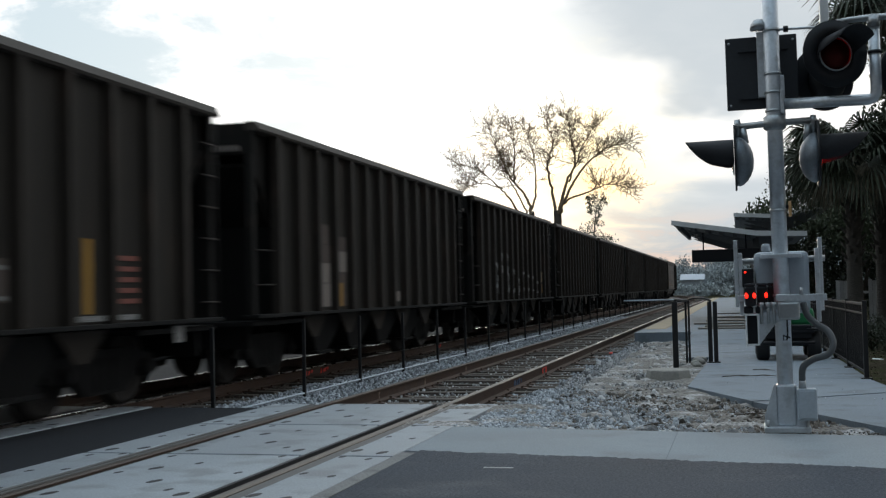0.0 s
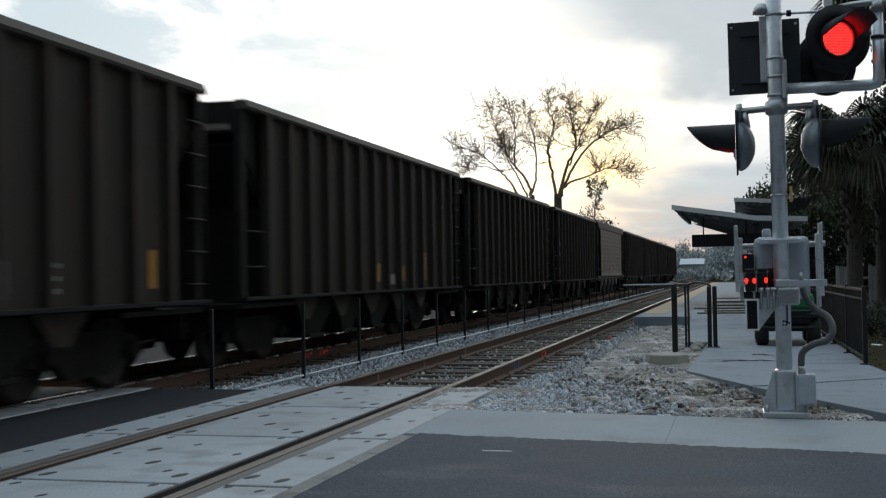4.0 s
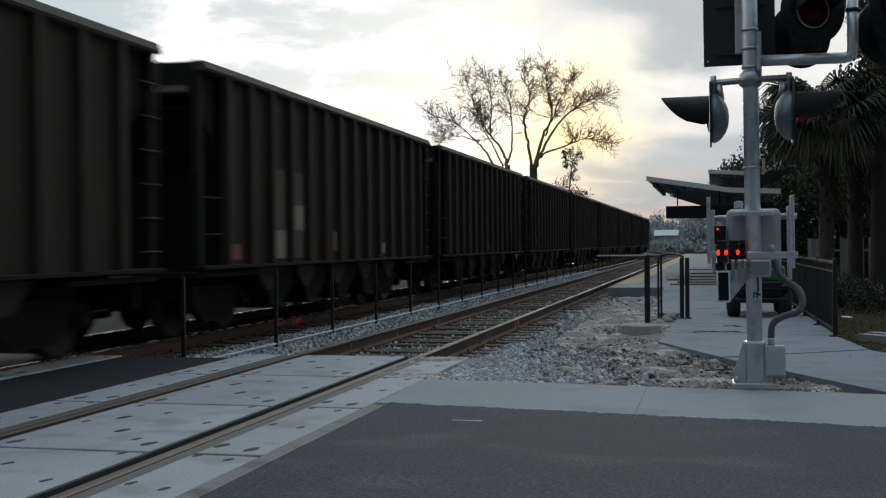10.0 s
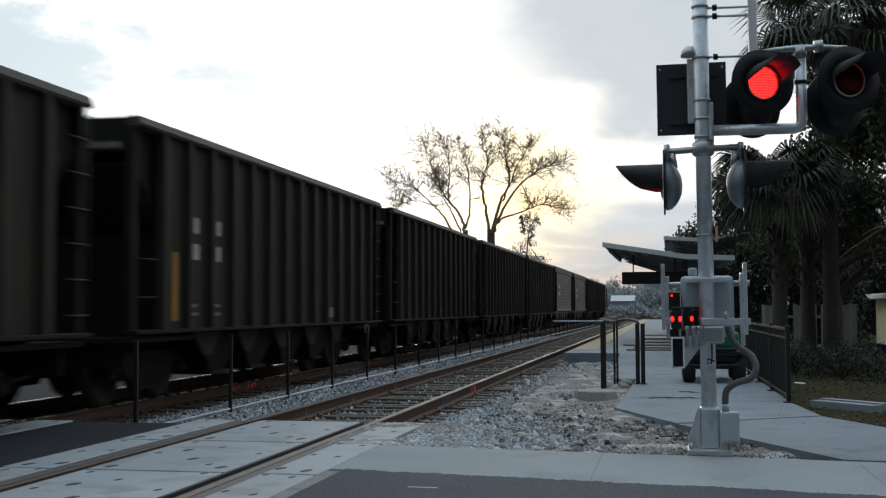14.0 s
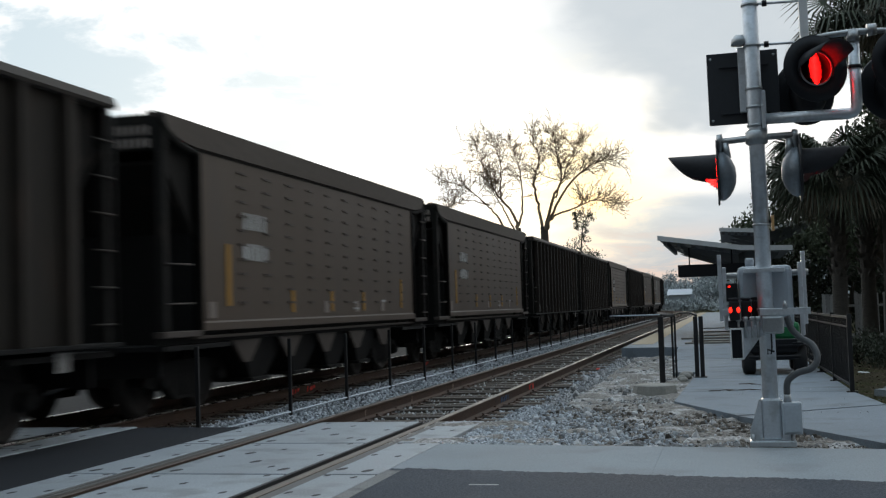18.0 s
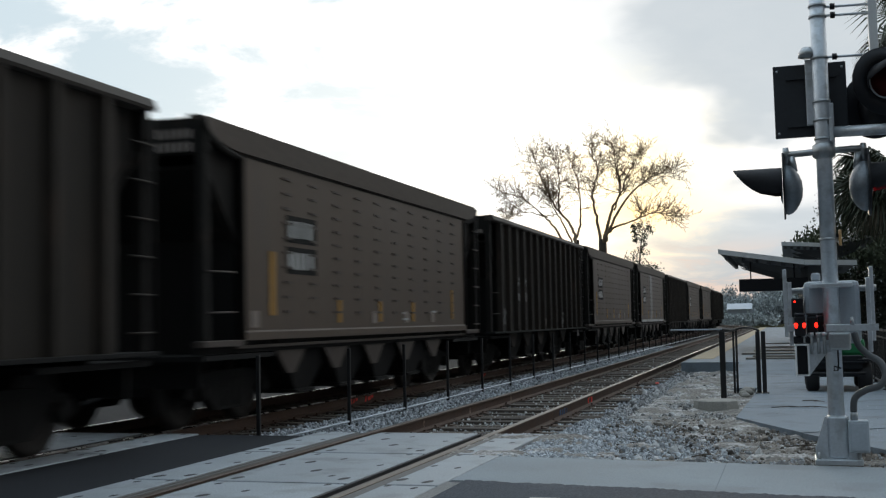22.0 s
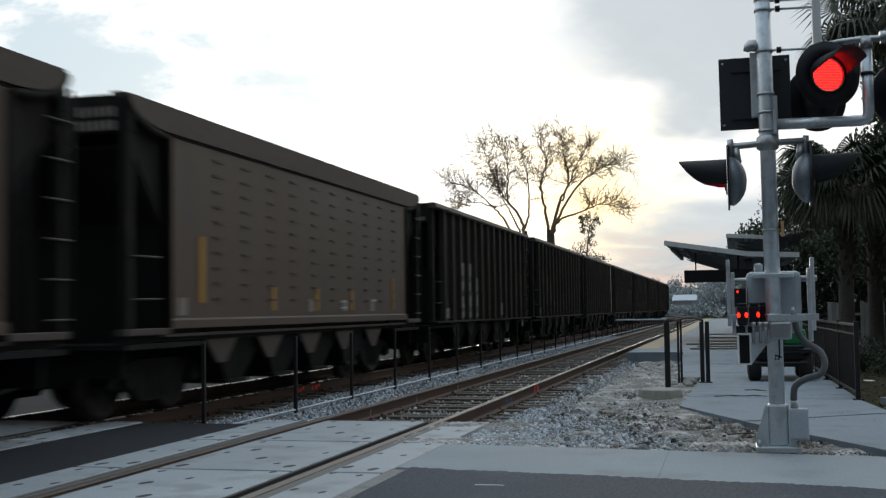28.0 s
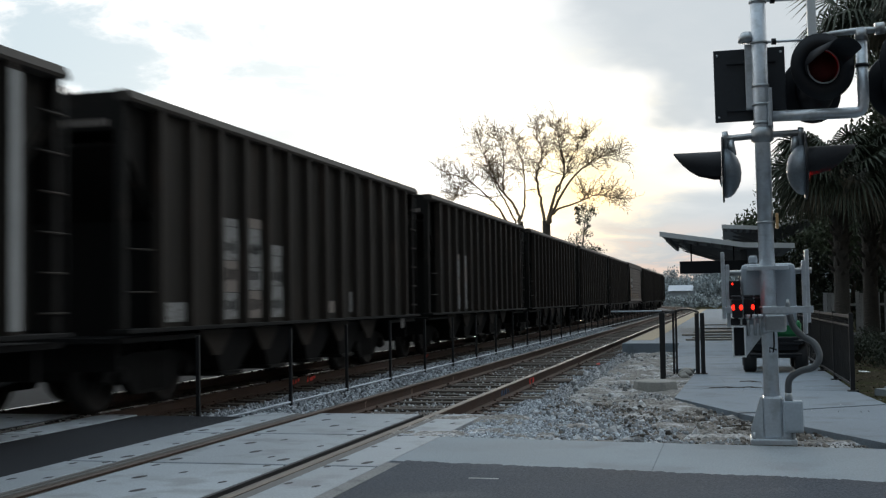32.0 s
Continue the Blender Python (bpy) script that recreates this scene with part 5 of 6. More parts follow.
def build_mast():
    mast = empty("crossing_signal", PX, PY, -0.02)
    mast.matrix_basis = LEANING
    tagged(mast, "galvanised railway crossing signal mast with red flashers", "crossing signal")
    part("mast_pole", tubed([(PX, PY, 0.05), (PX, PY, 5.6)], 0.070, 28), GALV, mast)
    # base casting with fins
    base = part("base_plate", boxed(PX - 0.20, PX + 0.20, PY - 0.20, PY + 0.20, -0.02, 0.03, 0.008), GALV, mast)
    part("base_sleeve", boxed(PX - 0.085, PX + 0.085, PY - 0.10, PY + 0.10, 0.03, 0.40, 0.02), GALV, base)
    for sx in (-1, 1):
        for v in (-0.09, 0.09):
            poly = [(PX + sx * 0.085, 0.03), (PX + sx * 0.19, 0.03), (PX + sx * 0.19, 0.10), (PX + sx * 0.10, 0.38), (PX + sx * 0.085, 0.38)]
            part("base_fin", prismed(poly, "y", PY + v - 0.012, PY + v + 0.012), GALV, base)
    for sx in (-1, 1):
        for sy in (-1, 1):
            part("anchor_bolt", tubed([(PX + sx * 0.165, PY + sy * 0.165, 0.0), (PX + sx * 0.165, PY + sy * 0.165, 0.09)], 0.016, 6), ALU, base)
    jb = part("junction_box", boxed(PX + 0.09, PX + 0.255, PY - 0.22, PY - 0.09, 0.09, 0.37, 0.012), GREYBOX, mast, "small grey junction box on the mast base")
    part("box_lid", boxed(PX + 0.105, PX + 0.24, PY - 0.232, PY - 0.222, 0.11, 0.35, 0.004), GREYBOX, jb)
    part("conduit_fitting", tubed([(PX + 0.14, PY - 0.15, 0.37), (PX + 0.14, PY - 0.15, 0.45)], [0.034, 0.028], 12), ALU, jb)
    pts = []
    ctrl = [(0.415, -0.15, 0.44), (0.43, -0.16, 0.56), (0.52, -0.18, 0.63), (0.64, -0.18, 0.67), (0.69, -0.16, 0.76), (0.655, -0.10, 0.87), (0.57, -0.02, 0.93), (0.49, 0.02, 1.02), (0.46, 0.05, 1.14)]
    for i in range(len(ctrl) - 1):
        a, b, c, d = (Vector(ctrl[max(0, min(len(ctrl) - 1, j))]) for j in (i - 1, i, i + 1, i + 2))
        for s in range(6):
            t = s / 6
            pts.append(0.5 * ((2 * b) + (c - a) * t + (2 * a - 5 * b + 4 * c - d) * t * t + (3 * b - a - 3 * c + d) * t ** 3) + Vector((0, PY, 0)))
    part("flexible_conduit", tubed(pts, 0.030, 14), HOSE, mast, "thick grey flexible conduit")
    # clamps round the pole
    for z in (4.10, 4.00, 3.62, 3.22, 3.05, 2.88, 2.77, 1.97, 1.56, 1.20):
        part("pole_clamp", lathe(bmesh.new(), [(0.071, -0.012), (0.079, -0.012), (0.079, 0.012), (0.071, 0.012)], pose(PX, PY, z), 24), ALU, mast)
    # square sign seen from behind
    sign = part("sign_panel", boxed(-0.135, 0.505, PY + 0.115, PY + 0.135, 2.925, 3.60, 0.006), SIGNBACK, mast, "dark back of a square sign")
    part("sign_rib", boxed(-0.02, 0.42, PY + 0.09, PY + 0.115, 3.02, 3.06), SIGNBACK, sign)
    part("sign_rib", boxed(-0.02, 0.42, PY + 0.09, PY + 0.115, 3.46, 3.50), SIGNBACK, sign)
    for a in (-0.10, 0.47):
        for b in (2.97, 3.55):
            part("rivet", lathe(bmesh.new(), [(0.0, 0.006), (0.010, 0.003), (0.012, 0.0)], pose(a, PY + 0.115, b, 90), 8), ALU, sign)
    part("sign_channel", boxed(PX - 0.13, PX - 0.06, PY + 0.02, PY + 0.09, 3.02, 3.62, 0.006), GALV, mast)
    part("sign_channel", boxed(PX + 0.055, PX + 0.10, PY - 0.03, PY + 0.03, 2.82, 3.20, 0.006), GALV, mast)
    part("bell_dome", lathe(bmesh.new(), [(0.0, 0.10), (0.045, 0.09), (0.075, 0.05), (0.08, 0.0), (0.0, -0.01)], pose(PX - 0.105, PY + 0.02, 3.64), 20), ALU, mast, "round metal bell dome")
    # rods and the edge-on white crossbuck blade
    for z in (4.08, 4.00, 3.62):
        part("sign_rod", tubed([(PX + 0.07, PY - 0.02, z), (0.76, PY + 0.02, z)], 0.012, 8), GALV, mast)
        part("rod_nut", tubed([(PX + 0.11, PY - 0.02, z), (PX + 0.15, PY - 0.018, z)], 0.030, 6), BLACK, mast)
    blade = part("crossbuck_blade", boxed(0.71, 0.785, PY - 0.02, PY + 0.10, 3.64, 5.2, 0.006), WHITE, mast, "white crossbuck blade seen edge-on")
    # L-shaped arm with the two facing flashers
    bm = tubed([(PX + 0.06, PY - 0.02, 2.935), (1.09, PY - 0.02, 2.925), (1.13, PY - 0.02, 2.935), (1.155, PY - 0.02, 2.97), (1.16, PY - 0.02, 3.02), (1.16, PY - 0.02, 3.60)], 0.050, 18)
    part("flasher_arm", bm, GALV, mast, "bent galvanised pipe arm")
    part("arm_flange", boxed(PX + 0.055, PX + 0.085, PY - 0.10, PY + 0.06, 2.84, 3.06, 0.006), GALV, mast)
    part("arm_clamp", tubed([(1.16, PY - 0.02, 3.33), (1.16, PY - 0.02, 3.36)], 0.060, 18), BLACK, mast)
    part("arm_tee", tubed([(1.16, PY - 0.02, 3.57), (1.16, PY - 0.02, 3.68)], [0.062, 0.05], 18), ALU, mast)
    part("cross_pipe", tubed([(0.80, PY + 0.02, 3.65), (0.95, PY - 0.01, 3.655), (1.16, PY - 0.02, 3.66), (1.38, PY - 0.01, 3.655), (1.58, PY + 0.02, 3.65)], [0.018, 0.026, 0.032, 0.026, 0.018], 14), ALU, mast)
    part("tee_collar", tubed([(1.28, PY - 0.02, 3.665), (1.36, PY - 0.02, 3.67)], 0.055, 16), ALU, mast)
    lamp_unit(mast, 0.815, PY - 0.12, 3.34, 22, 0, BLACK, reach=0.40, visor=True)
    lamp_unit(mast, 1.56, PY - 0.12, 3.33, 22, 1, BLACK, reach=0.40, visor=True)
    lamp_unit(mast, 0.74, PY + 0.32, 3.20, 204, None, BLACK)
    lamp_unit(mast, 1.49, PY + 0.32, 3.19, 204, None, BLACK)
    # lower cross-arm with two units facing along the road
    part("lower_cross_arm", tubed([(-0.06, PY, 2.755), (PX, PY, 2.77), (0.62, PY, 2.775)], 0.030, 14), ALU, mast)
    part("arm_hub", lathe(bmesh.new(), [(0.072, -0.07), (0.10, -0.05), (0.10, 0.05), (0.072, 0.07)], pose(PX, PY, 2.77), 24), ALU, mast)
    for x, s in ((-0.055, -1), (0.615, 1)):
        part("hanger", tubed([(x, PY, 2.82), (x - s * 0.005, PY, 2.77), (x + s * 0.01, PY, 2.62)], [0.026, 0.032, 0.024], 12), ALU, mast)
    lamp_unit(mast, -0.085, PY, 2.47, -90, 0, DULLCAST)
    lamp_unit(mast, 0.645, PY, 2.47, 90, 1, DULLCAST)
    part("amber_tag", boxed(PX + 0.09, PX + 0.115, PY - 0.03, PY + 0.03, 1.91, 2.05, 0.004), AMBER, mast, "small amber reflector tag")
    part("tag_clip", boxed(PX + 0.04, PX + 0.10, PY - 0.02, PY + 0.02, 1.985, 2.015), BLACK, mast)
    return mast


def build_gate():
    """The gate mechanism behind the mast, with its side arms, tip lamps and arm stub."""
    gate = empty("gate_mechanism", 0.28, 11.3, 1.2)
    gate.matrix_basis = LEANING
    tagged(gate, "grey gate mechanism box bolted to the signal mast", "gate mechanism")
    part("cabinet", boxed(0.045, 0.53, PY + 0.10, PY + 0.48, 1.03, 1.60, 0.045), GREYBOX, gate, "rounded pale grey steel cabinet")
    part("cabinet_vent", boxed(0.12, 0.20, PY + 0.2, PY + 0.32, 1.60, 1.68, 0.02), GREYBOX, gate)
    part("cabinet_bracket", boxed(0.10, 0.46, PY - 0.085, PY + 0.10, 1.535, 1.575, 0.006), GALV, gate)
    part("lower_bracket", boxed(0.22, 0.66, PY - 0.10, PY - 0.078, 1.145, 1.205, 0.004), GALV, gate)
    part("lower_bracket", boxed(-0.11, 0.10, PY + 0.06, PY + 0.085, 1.15, 1.21, 0.004), GALV, gate)
    part("hinge_bar", tubed([(-0.10, PY + 0.26, 1.52), (0.68, PY + 0.26, 1.53)], 0.028, 12), ALU, gate)
    for x, z0, z1, yy in ((-0.115, 1.10, 1.72, 0.20), (-0.075, 1.02, 1.60, 0.14), (0.635, 1.05, 1.72, 0.22), (0.60, 0.95, 1.62, 0.13)):
        part("side_arm", boxed(x - 0.018, x + 0.018, PY + yy - 0.05, PY + yy + 0.05, z0, z1, 0.006), GALV, gate)
    part("pivot_casting", boxed(0.235, 0.42, PY - 0.20, PY - 0.072, 0.98, 1.14, 0.02), ALU, gate)
    part("upper_lug", tubed([(0.44, PY - 0.09, 1.20), (0.44, PY - 0.09, 1.27)], [0.022, 0.012], 8), ALU, gate)
    # hollow arm stub and brace
    stub = bmesh.new()
    x0, x1, z0, z1, y0, y1 = -0.05, 0.065, 0.76, 1.04, PY - 0.22, PY + 0.65
    w = 0.012
    for a, b, c, d in ((x0, x1, z0, z0 + w), (x0, x1, z1 - w, z1), (x0, x0 + w, z0 + w, z1 - w), (x1 - w, x1, z0 + w, z1 - w)):
        box(stub, a, b, y0, y1, c, d)
    part("arm_stub", stub, WHITE, gate, "hollow white gate-arm socket")
    # black block added as the shade inside the open socket
    part("socket_core", boxed(x0 + w + 0.002, x1 - w - 0.002, y0 + 0.05, y1, z0 + w + 0.002, z1 - w - 0.002), BLACK, gate)
    poly = [(0.065, 0.76), (0.065, 1.04), (0.30, 1.08), (0.30, 0.98), (0.22, 0.96)]
    part("arm_brace", prismed(poly, "y", PY - 0.12, PY - 0.10), GALV, gate)
    for x in (0.03, 0.09, 0.15, 0.20):
        part("clamp_bolt", tubed([(x, PY - 0.13, 0.95), (x, PY - 0.13, 1.14)], 0.014, 8), ALU, gate)
        part("bolt_nut", tubed([(x, PY - 0.13, 1.10), (x, PY - 0.13, 1.14)], 0.026, 6), ALU, gate)
    bm = tubed([(0.31, PY - 0.10, 0.98), (0.31, PY - 0.12, 0.86), (0.30, PY - 0.14, 0.80), (0.27, PY - 0.14, 0.80), (0.27, PY - 0.13, 0.84), (0.33, PY - 0.12, 0.82)], 0.008, 6)
    part("loose_wire", bm, BLACK, gate)
    # lamps along the lowered arm, which leads away from the mast
    for k, (x, y) in enumerate(((0.0, PY - 0.16), (0.105, PY - 0.02), (0.20, PY + 0.12))):
        lampb = part("arm_lamp", boxed(x - 0.047, x + 0.047, y - 0.03, y + 0.05, 1.11, 1.29, 0.018), BLACK, gate, "black gate-arm lamp with red lenses")
        part("lamp_cap", boxed(x - 0.048, x + 0.048, y - 0.035, y + 0.055, 1.29, 1.315, 0.012), HOODBLACK, lampb)
        for s in ((-1, 1) if k == 0 else (1,)):
            part("red_lens", lathe(bmesh.new(), [(0.018, 0.0), (0.016, 0.010), (0.0, 0.014)], pose(x + s * 0.034, y - 0.032, 1.205, 90, 0, 0) @ Matrix.Diagonal((0.85, 1.4, 1, 1)), 14), LEDRED, lampb, "glowing red lens")
    part("lamp_base", boxed(-0.06, 0.10, PY - 0.14, PY + 0.10, 1.045, 1.11, 0.01), BLACK, gate)
    part("status_lamp", lathe(bmesh.new(), [(0.010, 0.0), (0.008, 0.006), (0.0, 0.008)], pose(-0.035, PY + 0.075, 1.42, 90), 10), LEDRED, gate, "tiny red pilot lamp")
    part("pilot_box", boxed(-0.065, 0.04, PY + 0.08, PY + 0.2, 1.28, 1.45, 0.008), BLACK, gate)


build_mast()
build_gate()


# ---- footing, railings and platform ----
def build_footing():
    bm = lathe(bmesh.new(), [(0.0, 0.10), (0.27, 0.10), (0.31, 0.085), (0.33, 0.0), (0.36, -0.15), (0.0, -0.15)], pose(-1.12, 17.3, 0.0, 0, 0, 20), 9, smooth=False)
    tagged(part("concrete_footing", bm, FOOTING), "low round concrete footing on the gravel", "footing")


def build_gatefence():
    rail = empty("black_railing", -1.1, 19.43, 0)
    rail.matrix_basis = Matrix()
    tagged(rail, "black steel railing with a swing arm beside the track", "railing")
    part("post", boxed(-1.17, -1.08, 19.40, 19.49, -0.05, 1.06, 0.008), FENCEBLACK, rail)
    for x in (-1.01, -0.96):
        part("slim_post", boxed(x - 0.018, x + 0.018, 20.85, 20.89, -0.05, 1.05, 0.004), FENCEBLACK, rail)
    part("top_rail", tubed([(-1.125, 19.45, 1.07), (-0.985, 20.87, 1.06)], 0.028, 10), FENCEBLACK, rail)
    part("swing_arm", tubed([(-1.94, 19.30, 1.09), (-1.125, 19.45, 1.09)], 0.012, 10), GREYBOX, rail, "thin pale horizontal pipe")
    part("curved_hoop", tubed([(-1.0, 20.87, 1.06), (-0.85, 20.7, 1.10), (-0.68, 20.4, 1.10), (-0.56, 20.1, 1.05)], 0.018, 8), FENCEBLACK, rail)
    for x in (-0.58, -0.49):
        part("gate_post", boxed(x - 0.035, x + 0.035, 20.0, 20.09, -0.01, 1.04, 0.006), FENCEBLACK, rail)
    part("post_foot", boxed(-0.64, -0.42, 19.94, 20.14, 0.0, 0.03), FENCEBLACK, rail)


def build_picket():
    fence = empty("picket_railing", 1.5, 16.45, 0)
    fence.matrix_basis = Matrix()
    tagged(fence, "black steel picket railing along the footpath edge", "railing")
    y0, y1 = 16.45, 27.6
    def fx(y): return 1.535 - 0.012 * (y - y0)
    for z, h in ((1.03, 0.035), (0.90, 0.025), (0.12, 0.03)):
        bm = prismed([(fx(y0) - 0.022, y0), (fx(y0) + 0.022, y0), (fx(y1) + 0.022, y1), (fx(y1) - 0.022, y1)], "z", z - h, z)
        part("rail", bm, FENCEBLACK, fence)
    pm = shared("picket", boxed(-0.009, 0.009, -0.009, 0.009, 0.10, 1.0), FENCEBLACK)
    y = y0 + 0.11
    while y < y1:
        place("picket", pm, fence, m=pose(fx(y), y, 0))
        y += 0.115
    po = shared("post", box(boxed(-0.03, 0.03, -0.03, 0.03, -0.02, 1.06, 0.006), -0.07, 0.07, -0.07, 0.07, 0.0, 0.03), FENCEBLACK)
    for k in range(6):
        yy = y0 + k * (y1 - y0) / 5
        place("post", po, fence, m=pose(fx(yy), yy, 0))


def build_platform():
    plat = empty("platform", 0, 28.9, 0)
    plat.matrix_basis = Matrix()
    tagged(plat, "low concrete station platform with a yellow tactile edge", "platform", kind="structure")
    for k in range(12):
        y = 29.05 + k * 7.0
        part("platform_slab", boxed(-2.64, 2.4, y, y + 6.985, -0.4, 0.19, 0.006), PATHCON, plat)
        part("tactile_strip", boxed(-2.60, -2.004, y + (2.2 if k == 0 else 0), y + 6.985, 0.15, 0.198, 0.004), TACTILE, plat)
    rng = random.Random(5)
    stack = empty("lumber_stack", 0.2, 33, 0.19)
    stack.matrix_basis = Matrix()
    tagged(stack, "weathered boards laid out across the platform", "lumber")
    for y in (30.6, 32.2, 34.4, 37.4, 41.5, 47.0):
        part("board", boxed(-1.2 + rng.uniform(-0.2, 0.2), 0.9 + rng.uniform(-0.3, 0.3), y, y + 0.28, 0.192, 0.225 + rng.uniform(0, 0.015), 0.008), LUMBER, stack)



def build_canopy(name, y0, y1, xl, xm, xr, zl, zm, zr, board):
    can = empty(name, xm, y0, 0)
    can.matrix_basis = Matrix()
    tagged(can, "white metal butterfly-roofed platform canopy on steel posts", "platform canopy")
    th = 0.10
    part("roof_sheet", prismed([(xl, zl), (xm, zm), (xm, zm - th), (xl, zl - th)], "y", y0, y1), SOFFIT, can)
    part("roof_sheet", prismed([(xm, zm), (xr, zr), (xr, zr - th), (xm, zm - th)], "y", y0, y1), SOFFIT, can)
    part("fascia", prismed([(xl - 0.02, zl + 0.02), (xm, zm + 0.02), (xm, zm - 0.13), (xl - 0.02, zl - 0.13)], "y", y0 - 0.05, y0 - 0.003), WHITE, can, "white folded metal fascia")
    part("fascia", prismed([(xm + 0.003, zm + 0.02), (xr + 0.02, zr + 0.02), (xr + 0.02, zr - 0.13), (xm + 0.003, zm - 0.13)], "y", y0 - 0.05, y0 - 0.003), WHITE, can, "white folded metal fascia")
    n = 6
    for k in range(n):
        f = (k + 0.5) / n
        x = xl + (xm - xl) * f
        z = zl + (zm - zl) * f - th
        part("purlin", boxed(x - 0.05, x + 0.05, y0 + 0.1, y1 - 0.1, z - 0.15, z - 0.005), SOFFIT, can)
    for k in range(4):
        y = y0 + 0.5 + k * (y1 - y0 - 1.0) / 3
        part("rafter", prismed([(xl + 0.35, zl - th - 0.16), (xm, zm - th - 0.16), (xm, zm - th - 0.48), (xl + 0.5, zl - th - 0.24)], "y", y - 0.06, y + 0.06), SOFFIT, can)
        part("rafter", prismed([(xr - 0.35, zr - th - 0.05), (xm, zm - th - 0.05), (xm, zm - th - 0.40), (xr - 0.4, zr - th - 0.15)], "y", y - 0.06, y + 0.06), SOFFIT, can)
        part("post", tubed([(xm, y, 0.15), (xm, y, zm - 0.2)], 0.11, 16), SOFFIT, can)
    if board:
        part("hanging_display", boxed(xl + 0.55, xm + 0.1, y0 + 0.3, y0 + 0.55, 2.04, 2.42, 0.02), BLACK, can, "black hanging display board")
        for x in (xl + 0.9, xm - 0.3):
            part("hanger", tubed([(x, y0 + 0.42, 2.4), (x, y0 + 0.42, 2.95)], 0.02, 8), BLACK, can)


build_footing()
build_gatefence()
build_picket()
build_platform()
build_canopy("platform_canopy", 36.0, 44.0, -2.02, 0.45, 1.9, 3.32, 2.92, 2.86, True)
build_canopy("platform_canopy", 46.5, 56.0, -0.20, 1.25, 3.4, 4.12, 4.02, 4.38, False)


# ---- utility cart ----
def build_cart():
    cart = empty("utility_cart", 0.7, 21.2, 0.015)
    tagged(cart, "small green utility cart parked on the footpath", "utility cart")
    for sx in (-1, 1):
        for yy, r in ((-0.55, 0.24), (0.75, 0.24)):
            wheel = part("wheel", lathe(bmesh.new(), [(0.10, -0.10), (0.20, -0.11), (r, -0.08), (r, 0.08), (0.20, 0.11), (0.10, 0.10)], pose(sx * 0.42, yy, r, 0, 90, 0), 22), TYRE, cart)
            part("rim", lathe(bmesh.new(), [(0.0, -0.05), (0.13, -0.06), (0.14, 0.06), (0.0, 0.05)], pose(sx * 0.42, yy, r, 0, 90, 0), 16), BLACK, wheel)
    part("chassis", boxed(-0.38, 0.38, -0.75, 0.95, 0.24, 0.36, 0.02), BLACK, cart)
    part("rear_bumper", tubed([(-0.42, -0.85, 0.30), (0.0, -0.88, 0.30), (0.42, -0.85, 0.30)], 0.03, 10), BLACK, cart)
    part("body", boxed(-0.40, 0.42, -0.15, 1.05, 0.36, 0.62, 0.06), BLACK, cart)
    part("bonnet", boxed(0.02, 0.46, -0.35, 0.35, 0.54, 0.88, 0.09), GREEN, cart, "rounded green plastic body")
    part("seat", boxed(-0.30, 0.30, 0.35, 0.75, 0.62, 0.74, 0.05), BLACK, cart)
    part("seat_back", boxed(-0.30, 0.30, 0.72, 0.82, 0.70, 1.10, 0.04), BLACK, cart)
    part("rack", boxed(-0.42, 0.42, -0.80, -0.30, 0.46, 0.50, 0.01), BLACK, cart)
    for sx in (-1, 1):
        part("fender", boxed(sx * 0.42 - 0.12, sx * 0.42 + 0.12, -0.80, -0.28, 0.50, 0.54, 0.015), BLACK, cart)
    part("engine_box", boxed(-0.36, 0.0, -0.5, 0.2, 0.5, 0.80, 0.05), BLACK, cart)
    part("tail_panel", boxed(-0.38, 0.38, -0.78, -0.74, 0.36, 0.60, 0.02), BLACK, cart)
    part("steering_column", tubed([(0.0, 0.15, 0.7), (0.0, 0.35, 0.98)], 0.02, 8), BLACK, cart)


build_cart()


# ---- planting ----
def leaf_cloud(rng, clumps, per, spread, leaf, squash=0.7):
    """Small leaf blades in clumps: vertices and faces."""
    vs, fs = [], []
    for cx, cy, cz, r in clumps:
        for _ in range(per):
            d = Vector((rng.gauss(0, 1), rng.gauss(0, 1), rng.gauss(0, 1) * squash)).normalized() * r * spread * rng.random() ** 0.45
            p = Vector((cx, cy, cz)) + d
            e = Euler((rng.uniform(0, 6.3), rng.uniform(0, 6.3), rng.uniform(0, 6.3))).to_matrix()
            s = leaf * rng.uniform(0.6, 1.4)
            b = len(vs)
            for u, v in ((-0.5, 0), (0, -0.28), (0.55, 0), (0, 0.28)):
                vs.append((p + e @ Vector((u * s, v * s, 0.06 * s * (u * u))))[:])
            fs.append((b, b + 1, b + 2, b + 3))
    return vs, fs


def limb(bm, rng, p, d, length, r, level, tips, bend=0.25, keep=0.82, fork=(2, 3), up=0.12, seg=6, thin=0.003):
    pts, rad = [p], [r]
    n = 4
    for k in range(n):
        d = (d + Vector((rng.gauss(0, bend), rng.gauss(0, bend), rng.gauss(0, bend) + up)) * 0.5).normalized()
        p = p + d * length / n
        pts.append(p)
        rad.append(max(thin, r * (1 - 0.36 * (k + 1) / n)))
    tube(bm, pts, rad, max(3, seg), cap=False)
    if level == 0:
        tips.append((p, d))
        return
    for _ in range(rng.randint(*fork)):
        side = Vector((rng.gauss(0, 1), rng.gauss(0, 1), rng.gauss(0, 0.6))).normalized()
        nd = (d * 0.8 + side * 0.70).normalized()
        limb(bm, rng, pts[rng.choice((2, 3, 4, 4))], nd, length * rng.uniform(0.62, keep), rad[-1] * 0.82, level - 1, tips, bend, keep, fork, up, seg - 1, thin)


